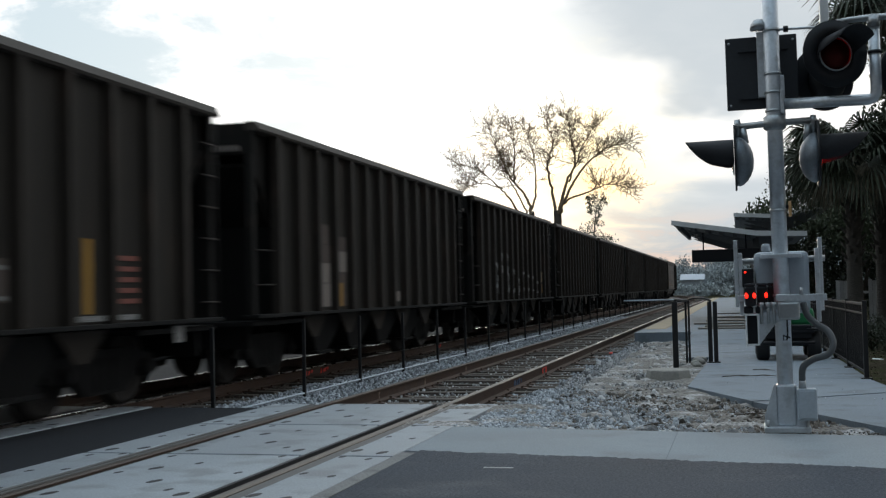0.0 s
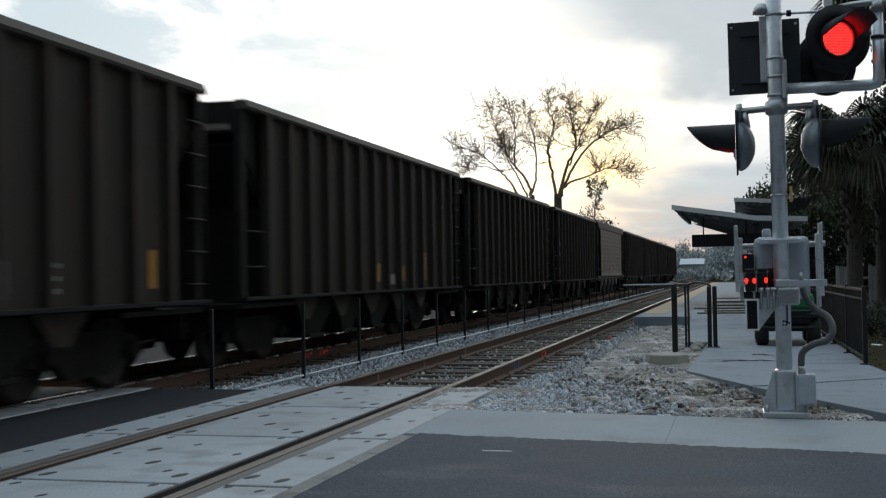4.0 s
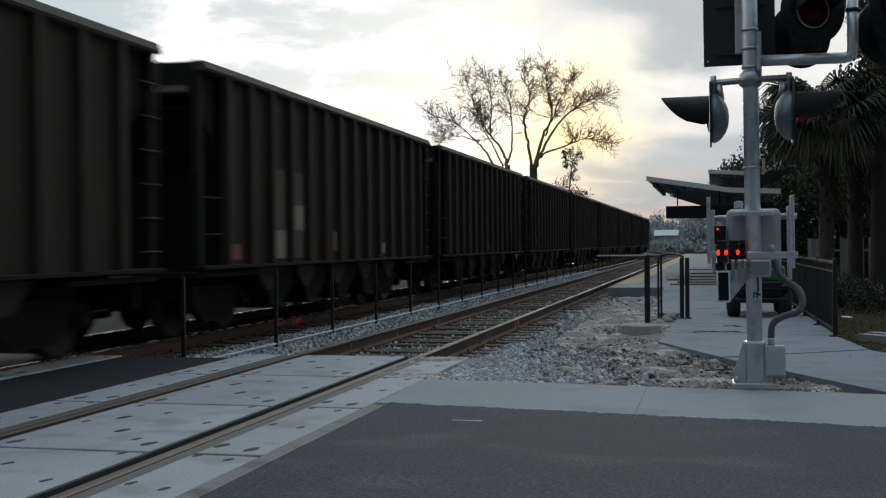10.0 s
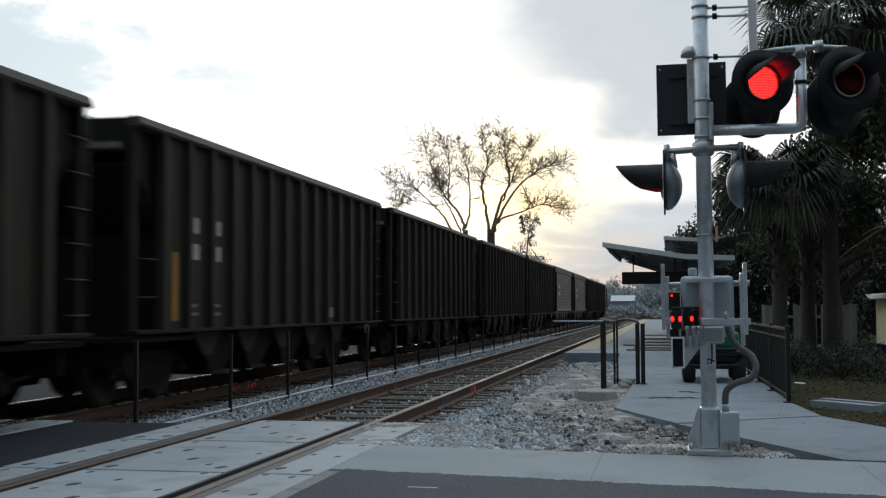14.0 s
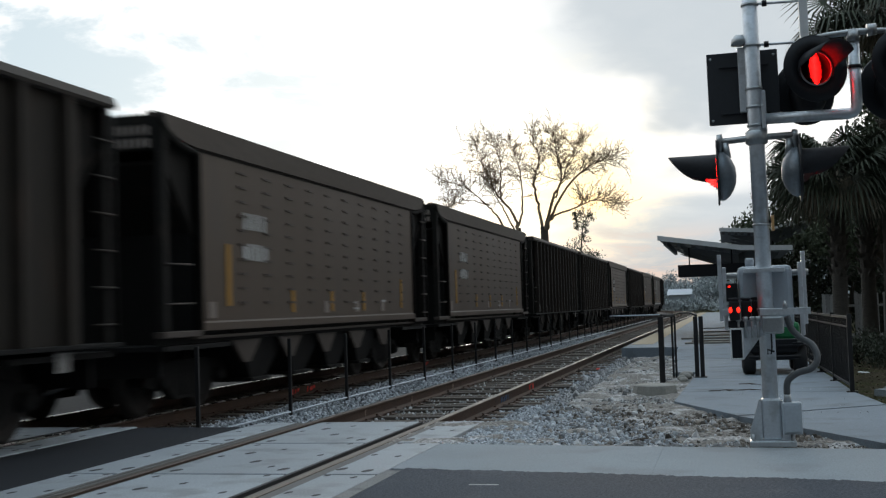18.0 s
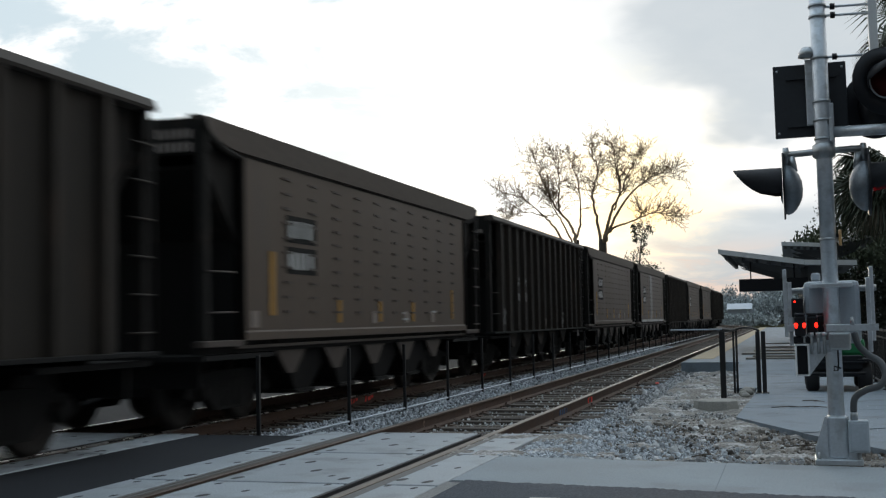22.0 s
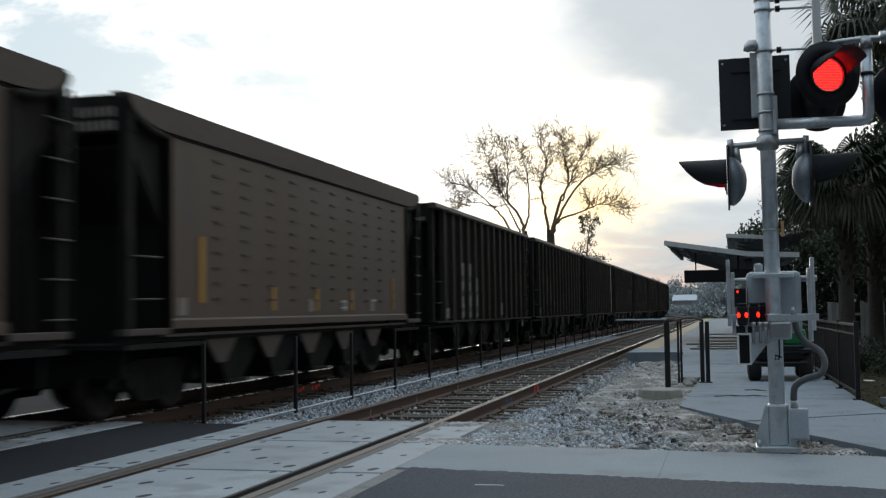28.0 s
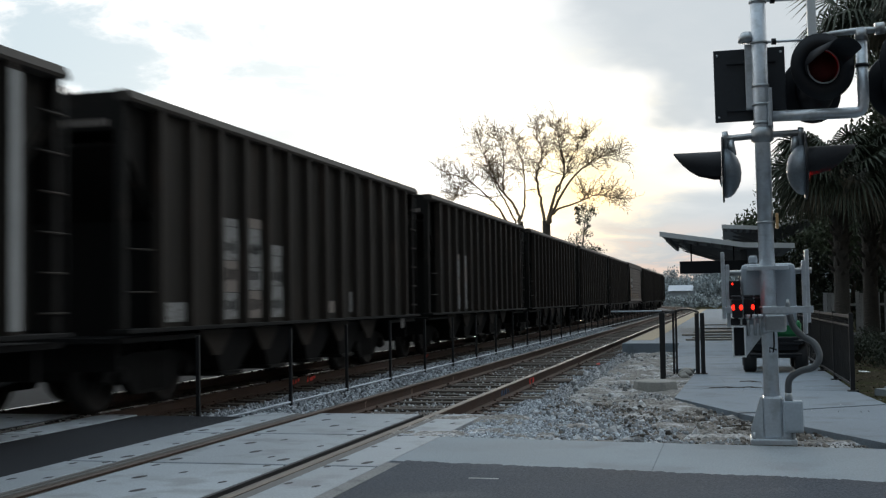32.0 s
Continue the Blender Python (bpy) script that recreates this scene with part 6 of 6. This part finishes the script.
def twigs(bm, rng, p, d, length, r, level, tips):
    """A fine side branch that forks and turns upward."""
    pts, rad, n = [p], [r], 3
    for k in range(n):
        d = (d + Vector((rng.gauss(0, 0.20), rng.gauss(0, 0.20), rng.gauss(0, 0.16) + 0.07))).normalized()
        p = p + d * length / n
        pts.append(p)
        rad.append(max(0.013, r * (1 - 0.5 * (k + 1) / n)))
    tube(bm, pts, rad, 3 if level < 2 else 4, cap=False)
    tips.append(p)
    if level == 0:
        return
    for k in range(4 if level == 2 else 3):
        a = pts[1 + k % 3]
        side = Vector((rng.gauss(0, 1), rng.gauss(0, 0.8), rng.gauss(0, 0.8))).normalized()
        twigs(bm, rng, a, (d * 0.75 + side * 0.75).normalized(), length * rng.uniform(0.42, 0.66), rad[1 + k % 3] * 0.7, level - 1, tips)


def bough(bm, rng, way, r, Y, tips, clear=0.30, reach=1.75):
    """A main limb along a few bends, (across, height), thick to thin, feathered with side branches."""
    c = [Vector((x, Y + 0.5 * math.sin(3.1 * i + x), z)) for i, (x, z) in enumerate(way)]
    pts = []
    for i in range(len(c) - 1):
        a, b, d, e = (c[max(0, min(len(c) - 1, j))] for j in (i - 1, i, i + 1, i + 2))
        for k in range(6):
            t = k / 6
            q = 0.5 * (2 * b + (d - a) * t + (2 * a - 5 * b + 4 * d - e) * t * t + (3 * b - a - 3 * d + e) * t ** 3)
            pts.append(q + Vector((rng.gauss(0, 0.04), rng.gauss(0, 0.05), rng.gauss(0, 0.03))))
    pts.append(c[-1])
    n = len(pts) - 1
    tube(bm, pts, [max(0.02, 0.74 * r * (1 - k / n) ** 0.8) for k in range(n + 1)], 7, cap=False)
    for k in range(1, n + 1):
        u = k / n
        if u < clear:
            continue
        way_ = (pts[k] - pts[k - 1]).normalized()
        for _ in range(3):
            if u < 0.55 and rng.random() < 0.5:
                continue
            side = Vector((rng.gauss(0, 1), rng.gauss(0, 0.8), rng.gauss(0.2, 0.7))).normalized()
            twigs(bm, rng, pts[k], (way_ * 0.7 + side * 0.9).normalized(), reach * rng.uniform(0.45, 1.0) * (1.15 - 0.45 * u), max(0.016, r * (1 - u) * 0.22 + 0.012), 2, tips)


def build_bare_tree():
    """The tall leafless tree behind the train, against the sunset."""
    rng = random.Random(21)
    Y = 84.0
    tree = empty("bare_tree", -13.2, Y, -0.4)
    tree.matrix_basis = Matrix()
    tagged(tree, "tall leafless spreading tree dark against the sunset", "tree")
    for x, r in ((-12.85, 0.40), (-14.75, 0.27), (-15.6, 0.20)):
        bm = bmesh.new()
        tube(bm, [(x, Y, -0.4), (x + 0.05, Y, 3.0), (x, Y, 7.1)], [r, r * 0.8, r * 0.7], 12, cap=False)
        part("trunk", bm, BARK, tree)
    tips = []
    boughs = [
        (((-12.9, 6.8), (-13.3, 8.8), (-13.45, 10.4), (-13.1, 12.2), (-13.5, 13.9)), 0.17, 0.35),
        (((-12.8, 6.8), (-12.2, 8.9), (-11.5, 10.7), (-11.7, 12.5), (-11.9, 13.9)), 0.18, 0.40),
        (((-12.7, 6.8), (-11.7, 8.9), (-10.4, 10.7), (-8.9, 11.6), (-7.6, 11.7)), 0.16, 0.40),
        (((-12.0, 9.2), (-10.9, 11.5), (-10.0, 13.2)), 0.10, 0.25),
        (((-12.7, 7.2), (-11.9, 7.9), (-10.4, 8.5), (-9.0, 8.9), (-7.5, 8.5)), 0.14, 0.45),
        (((-14.75, 6.8), (-15.2, 8.3), (-16.3, 9.7), (-17.0, 11.5), (-17.9, 13.5)), 0.16, 0.38),
        (((-14.8, 6.9), (-14.5, 8.6), (-14.4, 10.9), (-15.2, 13.5)), 0.13, 0.40),
        (((-16.1, 9.4), (-15.9, 11.6), (-16.5, 13.8)), 0.10, 0.25),
        (((-15.6, 6.9), (-16.4, 8.2), (-17.5, 9.3), (-18.9, 10.4), (-20.5, 11.0)), 0.12, 0.55),
        (((-17.0, 8.9), (-18.4, 9.3), (-19.6, 9.1)), 0.07, 0.45),
        (((-15.0, 7.0), (-15.8, 8.5), (-16.6, 9.9), (-16.9, 11.2)), 0.10, 0.55),
    ]
    for way, r, clear in boughs:
        bm = bmesh.new()
        bough(bm, rng, way, r, Y, tips, clear)
        part("limb", bm, TWIG, tree)
    clumps = [(p.x, p.y, p.z, 0.25) for p in tips if rng.random() < 0.35]
    vs, fs = leaf_cloud(rng, clumps, 2, 1.1, 0.075)
    raw("foliage", vs, fs, BUDS, tree)


def build_sapling(x, y, ground, height):
    """A slender tree hung with drooping clumps of leaves."""
    rng = random.Random(52)
    tree = empty("slender_tree", x, y, ground)
    tagged(tree, "slender drooping tree beside the leafless tree", "tree")
    bm = bmesh.new()
    tube(bm, [(0, 0, 0), (-0.1, 0, height * 0.5), (0.1, 0, height * 0.8), (0.35, 0, height)], [0.10, 0.07, 0.05, 0.02], 7, cap=False)
    part("trunk", bm, BARK, tree)
    clumps = []
    for k in range(22):
        f = rng.uniform(0.60, 1.0)
        p = Vector((0.2 * f + rng.gauss(0, 0.28), rng.gauss(0, 0.35), height * f))
        clumps.append((*p, rng.uniform(0.18, 0.38)))
    for k in range(14):
        clumps.append((rng.uniform(-0.9, 1.2), rng.gauss(0, 0.3), height * rng.uniform(0.90, 1.03), 0.3))
    vs, fs = leaf_cloud(rng, clumps, 34, 1.0, 0.14, 1.3)
    raw("crown", vs, fs, LEAF, tree)


def palm(x, y, ground, height, lean, crown_r, fronds, seed, label, skirt=14):
    rng = random.Random(seed)
    tree = empty("palm_tree", x, y, ground)
    tagged(tree, label, "palm tree")
    pts = [(lean * (k / 6) ** 1.5, 0, height * k / 6) for k in range(7)]
    bm = tubed(pts, [0.24, 0.21, 0.19, 0.18, 0.18, 0.20, 0.22], 14)
    part("trunk", bm, PALMBARK, tree)
    # old leaf bases round the upper trunk
    bm = bmesh.new()
    for k in range(60):
        f = 0.45 + 0.55 * k / 60
        a = k * 2.4
        c = Vector((lean * f ** 1.5, 0, height * f))
        o = Vector((math.cos(a), math.sin(a), 0))
        tube(bm, [c + o * 0.16, c + o * 0.30 + Vector((0, 0, 0.16))], [0.05, 0.02], 5)
    part("boot_collar", bm, PALMBARK, tree)
    top = Vector(pts[-1])

    def blade(vs, fs, d, droop, r, width):
        """A fan leaf: a stalk, then narrow fingers spread like a hand-fan."""
        tip = top + d * r * rng.uniform(0.35, 0.62) + Vector((0, 0, -droop * r * 0.15))
        side = d.cross(Vector((0, 0, 1))).normalized()
        tilt = Matrix.Rotation(rng.uniform(-0.9, 0.9), 3, d)
        side = tilt @ side
        upv = side.cross(d).normalized()
        droop *= rng.uniform(0.4, 1.3)
        b = len(vs)
        vs.extend(((top + side * 0.025)[:], (top - side * 0.025)[:], (tip - side * 0.015)[:], (tip + side * 0.015)[:]))
        fs.append((b, b + 1, b + 2, b + 3))
        for k in range(21):
            a = radians(-110 + 11 * k)
            ln = r * 0.50 * (0.72 + 0.28 * math.cos(a)) * rng.uniform(0.85, 1.1)
            fd = (d * math.cos(a) + side * math.sin(a)).normalized()
            w = upv.cross(fd).normalized() * width
            m = tip + fd * ln * 0.55 + Vector((0, 0, -droop * ln * 0.18)) + upv * 0.04
            e = tip + fd * ln * 0.9 + Vector((0, 0, -droop * ln * 0.75))
            b = len(vs)
            vs.extend(((tip + w * 0.4)[:], (tip - w * 0.4)[:], (m - w)[:], (m + w)[:], e[:]))
            fs.extend(((b, b + 1, b + 2, b + 3), (b + 3, b + 2, b + 4)))
    for name, count, lo, hi, m, droop in (("crown", fronds, -0.7, 1.0, FROND, 0.7), ("dry_skirt", skirt, -1.1, -0.5, DEADFROND, 0.9)):
        vs, fs = [], []
        for k in range(count):
            a = k * 2.399 + rng.uniform(-0.3, 0.3)
            el = lo + (hi - lo) * rng.random()
            d = Vector((math.cos(a), math.sin(a), el)).normalized()
            blade(vs, fs, d, droop, crown_r * rng.uniform(0.8, 1.1) * (1.0 if lo > -1 else 0.62), 0.028)
        raw(name, vs, fs, m, tree)


def build_oak(x, y, ground, height, radius, seed, clumps, per, label, leaf=0.16):
    rng = random.Random(seed)
    tree = empty("oak_tree", x, y, ground)
    tagged(tree, label, "tree")
    bm = bmesh.new()
    tips = []
    tube(bm, [(0, 0, 0), (0.1, 0, height * 0.2), (0.0, 0.1, height * 0.36)], [0.42, 0.34, 0.28], 12, cap=False)
    part("trunk", bm, BARK, tree)
    for k in range(6):
        bm = bmesh.new()
        a = k * 1.05 + rng.uniform(-0.2, 0.2)
        limb(bm, rng, Vector((0, 0, height * (0.26 + 0.02 * k))), Vector((math.cos(a), math.sin(a), 0.75)).normalized(), height * 0.24, 0.17, 3, tips, 0.3, 0.8, (2, 3), 0.08, 7)
        part("limb", bm, BARK, tree)
    cl = [(p.x + rng.uniform(-0.5, 0.5), p.y + rng.uniform(-0.5, 0.5), p.z + rng.uniform(-0.5, 0.5), rng.uniform(0.5, 1.1)) for p, _ in rng.choices(tips, k=clumps)]
    cl = [c for c in cl if c[2] - c[3] > height * 0.30]
    vs, fs = leaf_cloud(rng, cl, per, 1.0, leaf)
    raw("crown", vs, fs, LEAF, tree)


def build_bushes():
    rng = random.Random(11)
    for x, y, w, h in ((3.5, 25.5, 1.5, 0.62), (4.7, 25.0, 1.4, 0.5), (5.9, 24.5, 1.5, 0.5), (2.7, 27.0, 1.2, 0.6), (3.9, 28.5, 1.5, 0.75), (7.1, 24.2, 1.5, 0.45)):
        z = ground_z(x, y)
        bush = empty("shrub", x, y, z)
        tagged(bush, "low dark green shrub in the lawn border", "shrub")
        bm = bmesh.new()
        for k in range(7):
            a = k * 0.9
            tube(bm, [(0, 0, 0), (math.cos(a) * w * 0.2, math.sin(a) * w * 0.2, h * 0.5), (math.cos(a) * w * 0.4, math.sin(a) * w * 0.4, h * 0.85)], [0.02, 0.014, 0.006], 5)
        part("stems", bm, BARK, bush)
        cl = [(rng.uniform(-0.5, 0.5) * w, rng.uniform(-0.4, 0.4) * w, rng.uniform(0.2, 0.9) * h, 0.25) for _ in range(34)]
        vs, fs = leaf_cloud(rng, cl, 70, 1.0, 0.06)
        raw("foliage", vs, fs, BUSHLEAF, bush)


def build_thicket():
    """Tall evergreen bushes that close the view behind the fence and the bungalow."""
    rng = random.Random(29)
    spots = [(3.0, 50.0, 1.7, 3.6), (4.7, 50.6, 1.8, 4.4), (6.4, 50.0, 1.7, 4.0), (7.1, 52.5, 1.4, 4.6), (8.3, 59.0, 1.2, 4.8)]
    spots += [(9.0 + 3.1 * k, 70.0 + (k % 2), 3.0, 6.4 + 0.8 * (k % 3)) for k in range(6)]
    for x, y, w, h in spots:
        bush = empty("tall_bush", x, y, ground_z(x, y))
        tagged(bush, "tall dark evergreen bush behind the fence and bungalow", "bush")
        bm = bmesh.new()
        for k in range(6):
            a = k * 1.05 + rng.uniform(-0.3, 0.3)
            tube(bm, [(0, 0, 0), (math.cos(a) * w * 0.2, math.sin(a) * w * 0.2, h * 0.45), (math.cos(a) * w * 0.45, math.sin(a) * w * 0.45, h * 0.85)], [0.07, 0.05, 0.015], 6)
        part("stems", bm, BARK, bush)
        cl = [(rng.uniform(-0.6, 0.6) * w, rng.uniform(-0.5, 0.5) * w, rng.uniform(0.08, 0.95) * h, rng.uniform(0.4, 0.8)) for _ in range(int(16 * w * h / 2))]
        vs, fs = leaf_cloud(rng, cl, 80, 1.0, 0.17)
        raw("foliage", vs, fs, BUSHLEAF, bush)


def build_litter():
    """Fallen dry leaves over the lawn."""
    rng = random.Random(77)
    vs, fs = [], []
    for _ in range(9000):
        y = 12.5 + 16 * rng.random()
        x = rng.uniform(1.75, 8.0)
        if y < 15 and x < 3.2 + (15 - y) * 0.4:
            continue
        e = Euler((rng.uniform(-0.5, 0.5), rng.uniform(-0.5, 0.5), rng.uniform(0, 6.3))).to_matrix()
        r = rng.uniform(0.03, 0.07)
        p = Vector((x, y, ground_z(x, y) + 0.02))
        b = len(vs)
        for u, v in ((-0.5, 0), (0, -0.25), (0.5, 0), (0, 0.25)):
            vs.append((p + e @ Vector((u * r, v * r, 0)))[:])
        fs.append((b, b + 1, b + 2, b + 3))
    tagged(raw("leaf_litter", vs, fs, LITTER), "brown fallen leaves strewn over the lawn", "leaf litter", kind="stuff")


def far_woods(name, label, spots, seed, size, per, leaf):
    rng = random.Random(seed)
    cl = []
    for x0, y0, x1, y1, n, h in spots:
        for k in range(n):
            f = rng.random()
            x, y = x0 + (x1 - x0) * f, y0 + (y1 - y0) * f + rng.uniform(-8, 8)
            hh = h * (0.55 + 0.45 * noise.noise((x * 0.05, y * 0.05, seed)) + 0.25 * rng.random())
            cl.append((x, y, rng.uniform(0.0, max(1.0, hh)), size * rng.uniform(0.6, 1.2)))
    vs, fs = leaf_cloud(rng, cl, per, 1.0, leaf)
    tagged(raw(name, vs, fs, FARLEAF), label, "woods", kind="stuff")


build_bare_tree()
build_thicket()
palm(2.66, 30.0, -0.62, 5.2, 0.04, 2.15, 84, 5, "shaggy cabbage palm with drooping fan leaves", 40)
palm(3.52, 31.6, -0.62, 5.2, 0.0, 1.5, 26, 8, "slim cabbage palm among its neighbours", 10)
palm(4.02, 31.0, -0.62, 9.6, 0.1, 2.7, 66, 6, "tall cabbage palm with dry hanging fronds", 46)
build_oak(9.75, 36.0, -0.7, 13.0, 5.0, 31, 900, 130, "dense dark evergreen oak behind the palms", 0.15)
build_oak(5.75, 44.0, -0.8, 9.0, 4.5, 32, 330, 110, "dark evergreen oak beyond the lawn", 0.14)
build_oak(12.5, 33.0, -0.8, 12.0, 5.0, 33, 420, 120, "broad dark oak overhanging the lawn", 0.14)
build_oak(3.6, 60.0, -0.6, 7.5, 4.0, 34, 220, 50, "rounded dark oak behind the platform", 0.2)
build_oak(-14.2, 101.0, -0.4, 8.6, 1.6, 35, 130, 40, "small thin-leaved tree beside the bare tree", 0.17)
build_sapling(-10.35, 85.0, -0.4, 8.3)
build_bushes()
build_litter()
far_woods("far_woods_ahead", "distant trees with painted haze, closing the view up the line", [(-17, 245, 25, 235, 260, 8.0), (2, 130, 30, 120, 160, 9.0), (-45, 305, 40, 300, 200, 12.0)], 41, 2.2, 150, 0.55)
far_woods("far_scrub", "scrub with painted haze before the far white building", [(-15, 210, -2, 208, 46, 2.0)], 44, 1.0, 70, 0.5)
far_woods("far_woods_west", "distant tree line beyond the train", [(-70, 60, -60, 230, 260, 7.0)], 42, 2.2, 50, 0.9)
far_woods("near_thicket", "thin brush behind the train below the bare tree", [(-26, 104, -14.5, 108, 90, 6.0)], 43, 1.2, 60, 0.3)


# ---- lawn side ----
def build_scatter_things():
    """Twigs, a paper scrap, pale cobbles and a tank that lie about."""
    rng = random.Random(61)
    for x, y, z, a, ln in ((0.02, 12.05, 0.0, 20, 0.34), (0.10, 12.15, 0.005, 65, 0.22), (-0.10, 16.9, 0.015, 5, 0.50), (0.22, 16.95, 0.015, -12, 0.36), (0.24, 18.1, 0.015, -30, 0.36), (-0.9, 11.3, -0.02, 40, 0.26)):
        d = Vector((math.cos(radians(a)), math.sin(radians(a)), 0)) * ln / 2
        side = Vector((-d.y, d.x, 0)) * 0.25
        bm = tubed([-d, Vector((0, 0, 0.012)) + side * 0.3, d], [0.006, 0.007, 0.003], 5)
        tube(bm, [side * 0.2, side + d * 0.6], [0.005, 0.002], 5)
        ob = part("twig", bm, BARK)
        ob.matrix_basis = pose(x, y, z + 0.006)
        tagged(ob, "thin dry brown twig lying on the ground", "twig")
    for k in range(9):
        r = rng.uniform(0.05, 0.10)
        bm = bmesh.new()
        bmesh.ops.create_icosphere(bm, subdivisions=2, radius=r)
        for v in bm.verts:
            v.co *= 1 + 0.22 * noise.noise(v.co * 9 + Vector((k, 0, 0)))
            v.co.z *= 0.7
        for f in bm.faces:
            f.smooth = True
        ob = part("cobble", bm, FOOTING)
        ob.matrix_basis = pose(-0.80 + rng.uniform(-0.08, 0.08), 19.6 + k * 0.2, 0.0, 0, 0, rng.uniform(0, 360))
        tagged(ob, "rounded pale cobble at the footpath edge", "stone", group="cobbles at the footpath edge")
    bm = prismed([(-0.11, -0.05), (0.02, -0.07), (0.12, -0.02), (0.08, 0.06), (-0.07, 0.05)], "z", 0.0, 0.006)
    ob = part("paper_scrap", bm, WHITE)
    ob.matrix_basis = pose(2.37, 23.0, ground_z(2.37, 23.0) + 0.03, 6, 4, 10)
    tagged(ob, "crumpled white paper scrap on the lawn", "litter")
    bm = lathe(bmesh.new(), [(0.0, 0.0), (0.24, 0.0), (0.26, 0.06), (0.26, 0.62), (0.20, 0.74), (0.10, 0.78), (0.10, 0.84), (0.0, 0.84)], None, 20)
    ob = part("gas_tank", bm, WHITE)
    ob.matrix_basis = pose(9.35, 52.0, ground_z(9.35, 52.0))
    tagged(ob, "small upright white gas tank beside the bungalow", "gas tank")


def build_lawn_things():
    rng = random.Random(9)
    for x0, y0, x1, y1, w in ((2.05, 17.95, 2.78, 17.05, 0.10), (2.22, 18.35, 2.98, 17.45, 0.09)):
        z = ground_z(x0, y0)
        d = Vector((x1 - x0, y1 - y0, 0)).normalized()
        n = Vector((-d.y, d.x, 0)) * w
        poly = [(x0 - n.x, y0 - n.y), (x1 - n.x, y1 - n.y), (x1 + n.x, y1 + n.y), (x0 + n.x, y0 + n.y)]
        tagged(part("concrete_beam", prismed(poly, "z", z - 0.02, z + 0.10), CONCRETE), "pale concrete beam lying on the lawn", "beam")
    board_fence = empty("board_fence", 5, 47, -0.8)
    board_fence.matrix_basis = Matrix()
    tagged(board_fence, "weathered pale wooden board fence behind the palms", "fence")
    for k in range(24):
        if k in (6, 7, 14):
            continue
        x = 3.45 + k * 0.145
        part("board", boxed(x, x + 0.135, 46.0, 46.03, ground_z(x, 46) - 0.02, 1.42 + rng.uniform(-0.05, 0.02), 0.004), FENCEWOOD, board_fence)
    for z in (-0.2, 0.9):
        part("rail", boxed(3.45, 6.92, 46.03, 46.08, z, z + 0.09), FENCEWOOD, board_fence)
    house = empty("bungalow", 12, 60, -0.8)
    house.matrix_basis = Matrix()
    tagged(house, "small cream bungalow with a flat white-edged roof", "house")
    part("wall", boxed(10.95, 21.0, 60.0, 66.0, -0.9, 1.72), HOUSE, house)
    part("roof", boxed(10.15, 21.6, 59.3, 66.6, 1.72, 1.98, 0.03), WHITE, house, "flat roof with a white fascia")
    part("door", boxed(12.2, 13.1, 59.96, 60.0, -0.85, 1.2, 0.01), FENCEWOOD, house)
    win = part("window", boxed(14.0, 15.6, 59.95, 60.0, 0.1, 1.2, 0.01), WHITE, house)
    part("pane", boxed(14.08, 15.52, 59.94, 59.95, 0.18, 1.12), GLASS, win)
    car = empty("parked_car", 9.75, 45.0, -0.80)
    tagged(car, "dark blue parked saloon car beyond the shrubs", "car")
    prof = [(-2.2, 0.35), (-2.15, 0.75), (-1.35, 0.88), (-0.75, 1.32), (0.65, 1.36), (1.45, 0.92), (2.15, 0.82), (2.2, 0.35)]
    part("body", prismed(prof, "y", -0.85, 0.85), BLUECAR, car)
    for sy in (-0.856, 0.85):
        part("side_window", prismed([(-1.15, 0.92), (-0.68, 1.27), (0.6, 1.30), (1.2, 0.94)], "y", sy, sy + 0.006), GLASS, car)
    for x in (-1.35, 1.35):
        for sy in (-0.8, 0.8):
            wheel = part("wheel", lathe(bmesh.new(), [(0.0, -0.1), (0.32, -0.1), (0.33, 0.1), (0.0, 0.1)], pose(x, sy, 0.33, 90, 0, 0), 22), TYRE, car)
            part("rim", lathe(bmesh.new(), [(0.0, 0.11), (0.2, 0.105), (0.21, 0.10)], pose(x, sy, 0.33, 90 if sy < 0 else -90, 0, 0), 16), ALU, wheel)
    part("windscreen", prismed([(-1.36, 0.90), (-0.77, 1.32), (-0.79, 1.33), (-1.38, 0.91)], "y", -0.7, 0.7), GLASS, car)
    shed = empty("white_depot", -8.4, 224, -0.4)
    shed.matrix_basis = Matrix()
    tagged(shed, "low white building far up the line", "building")
    # grey on a white building: the distance haze is in the colour
    part("wall", boxed(-10.6, -5.9, 220, 228, -0.4, 2.6), GREYBOX, shed)
    part("roof", prismed([(219.6, 2.6), (224, 3.7), (228.4, 2.6)], "x", -10.9, -6.4), GREYBOX, shed)


build_lawn_things()
build_scatter_things()

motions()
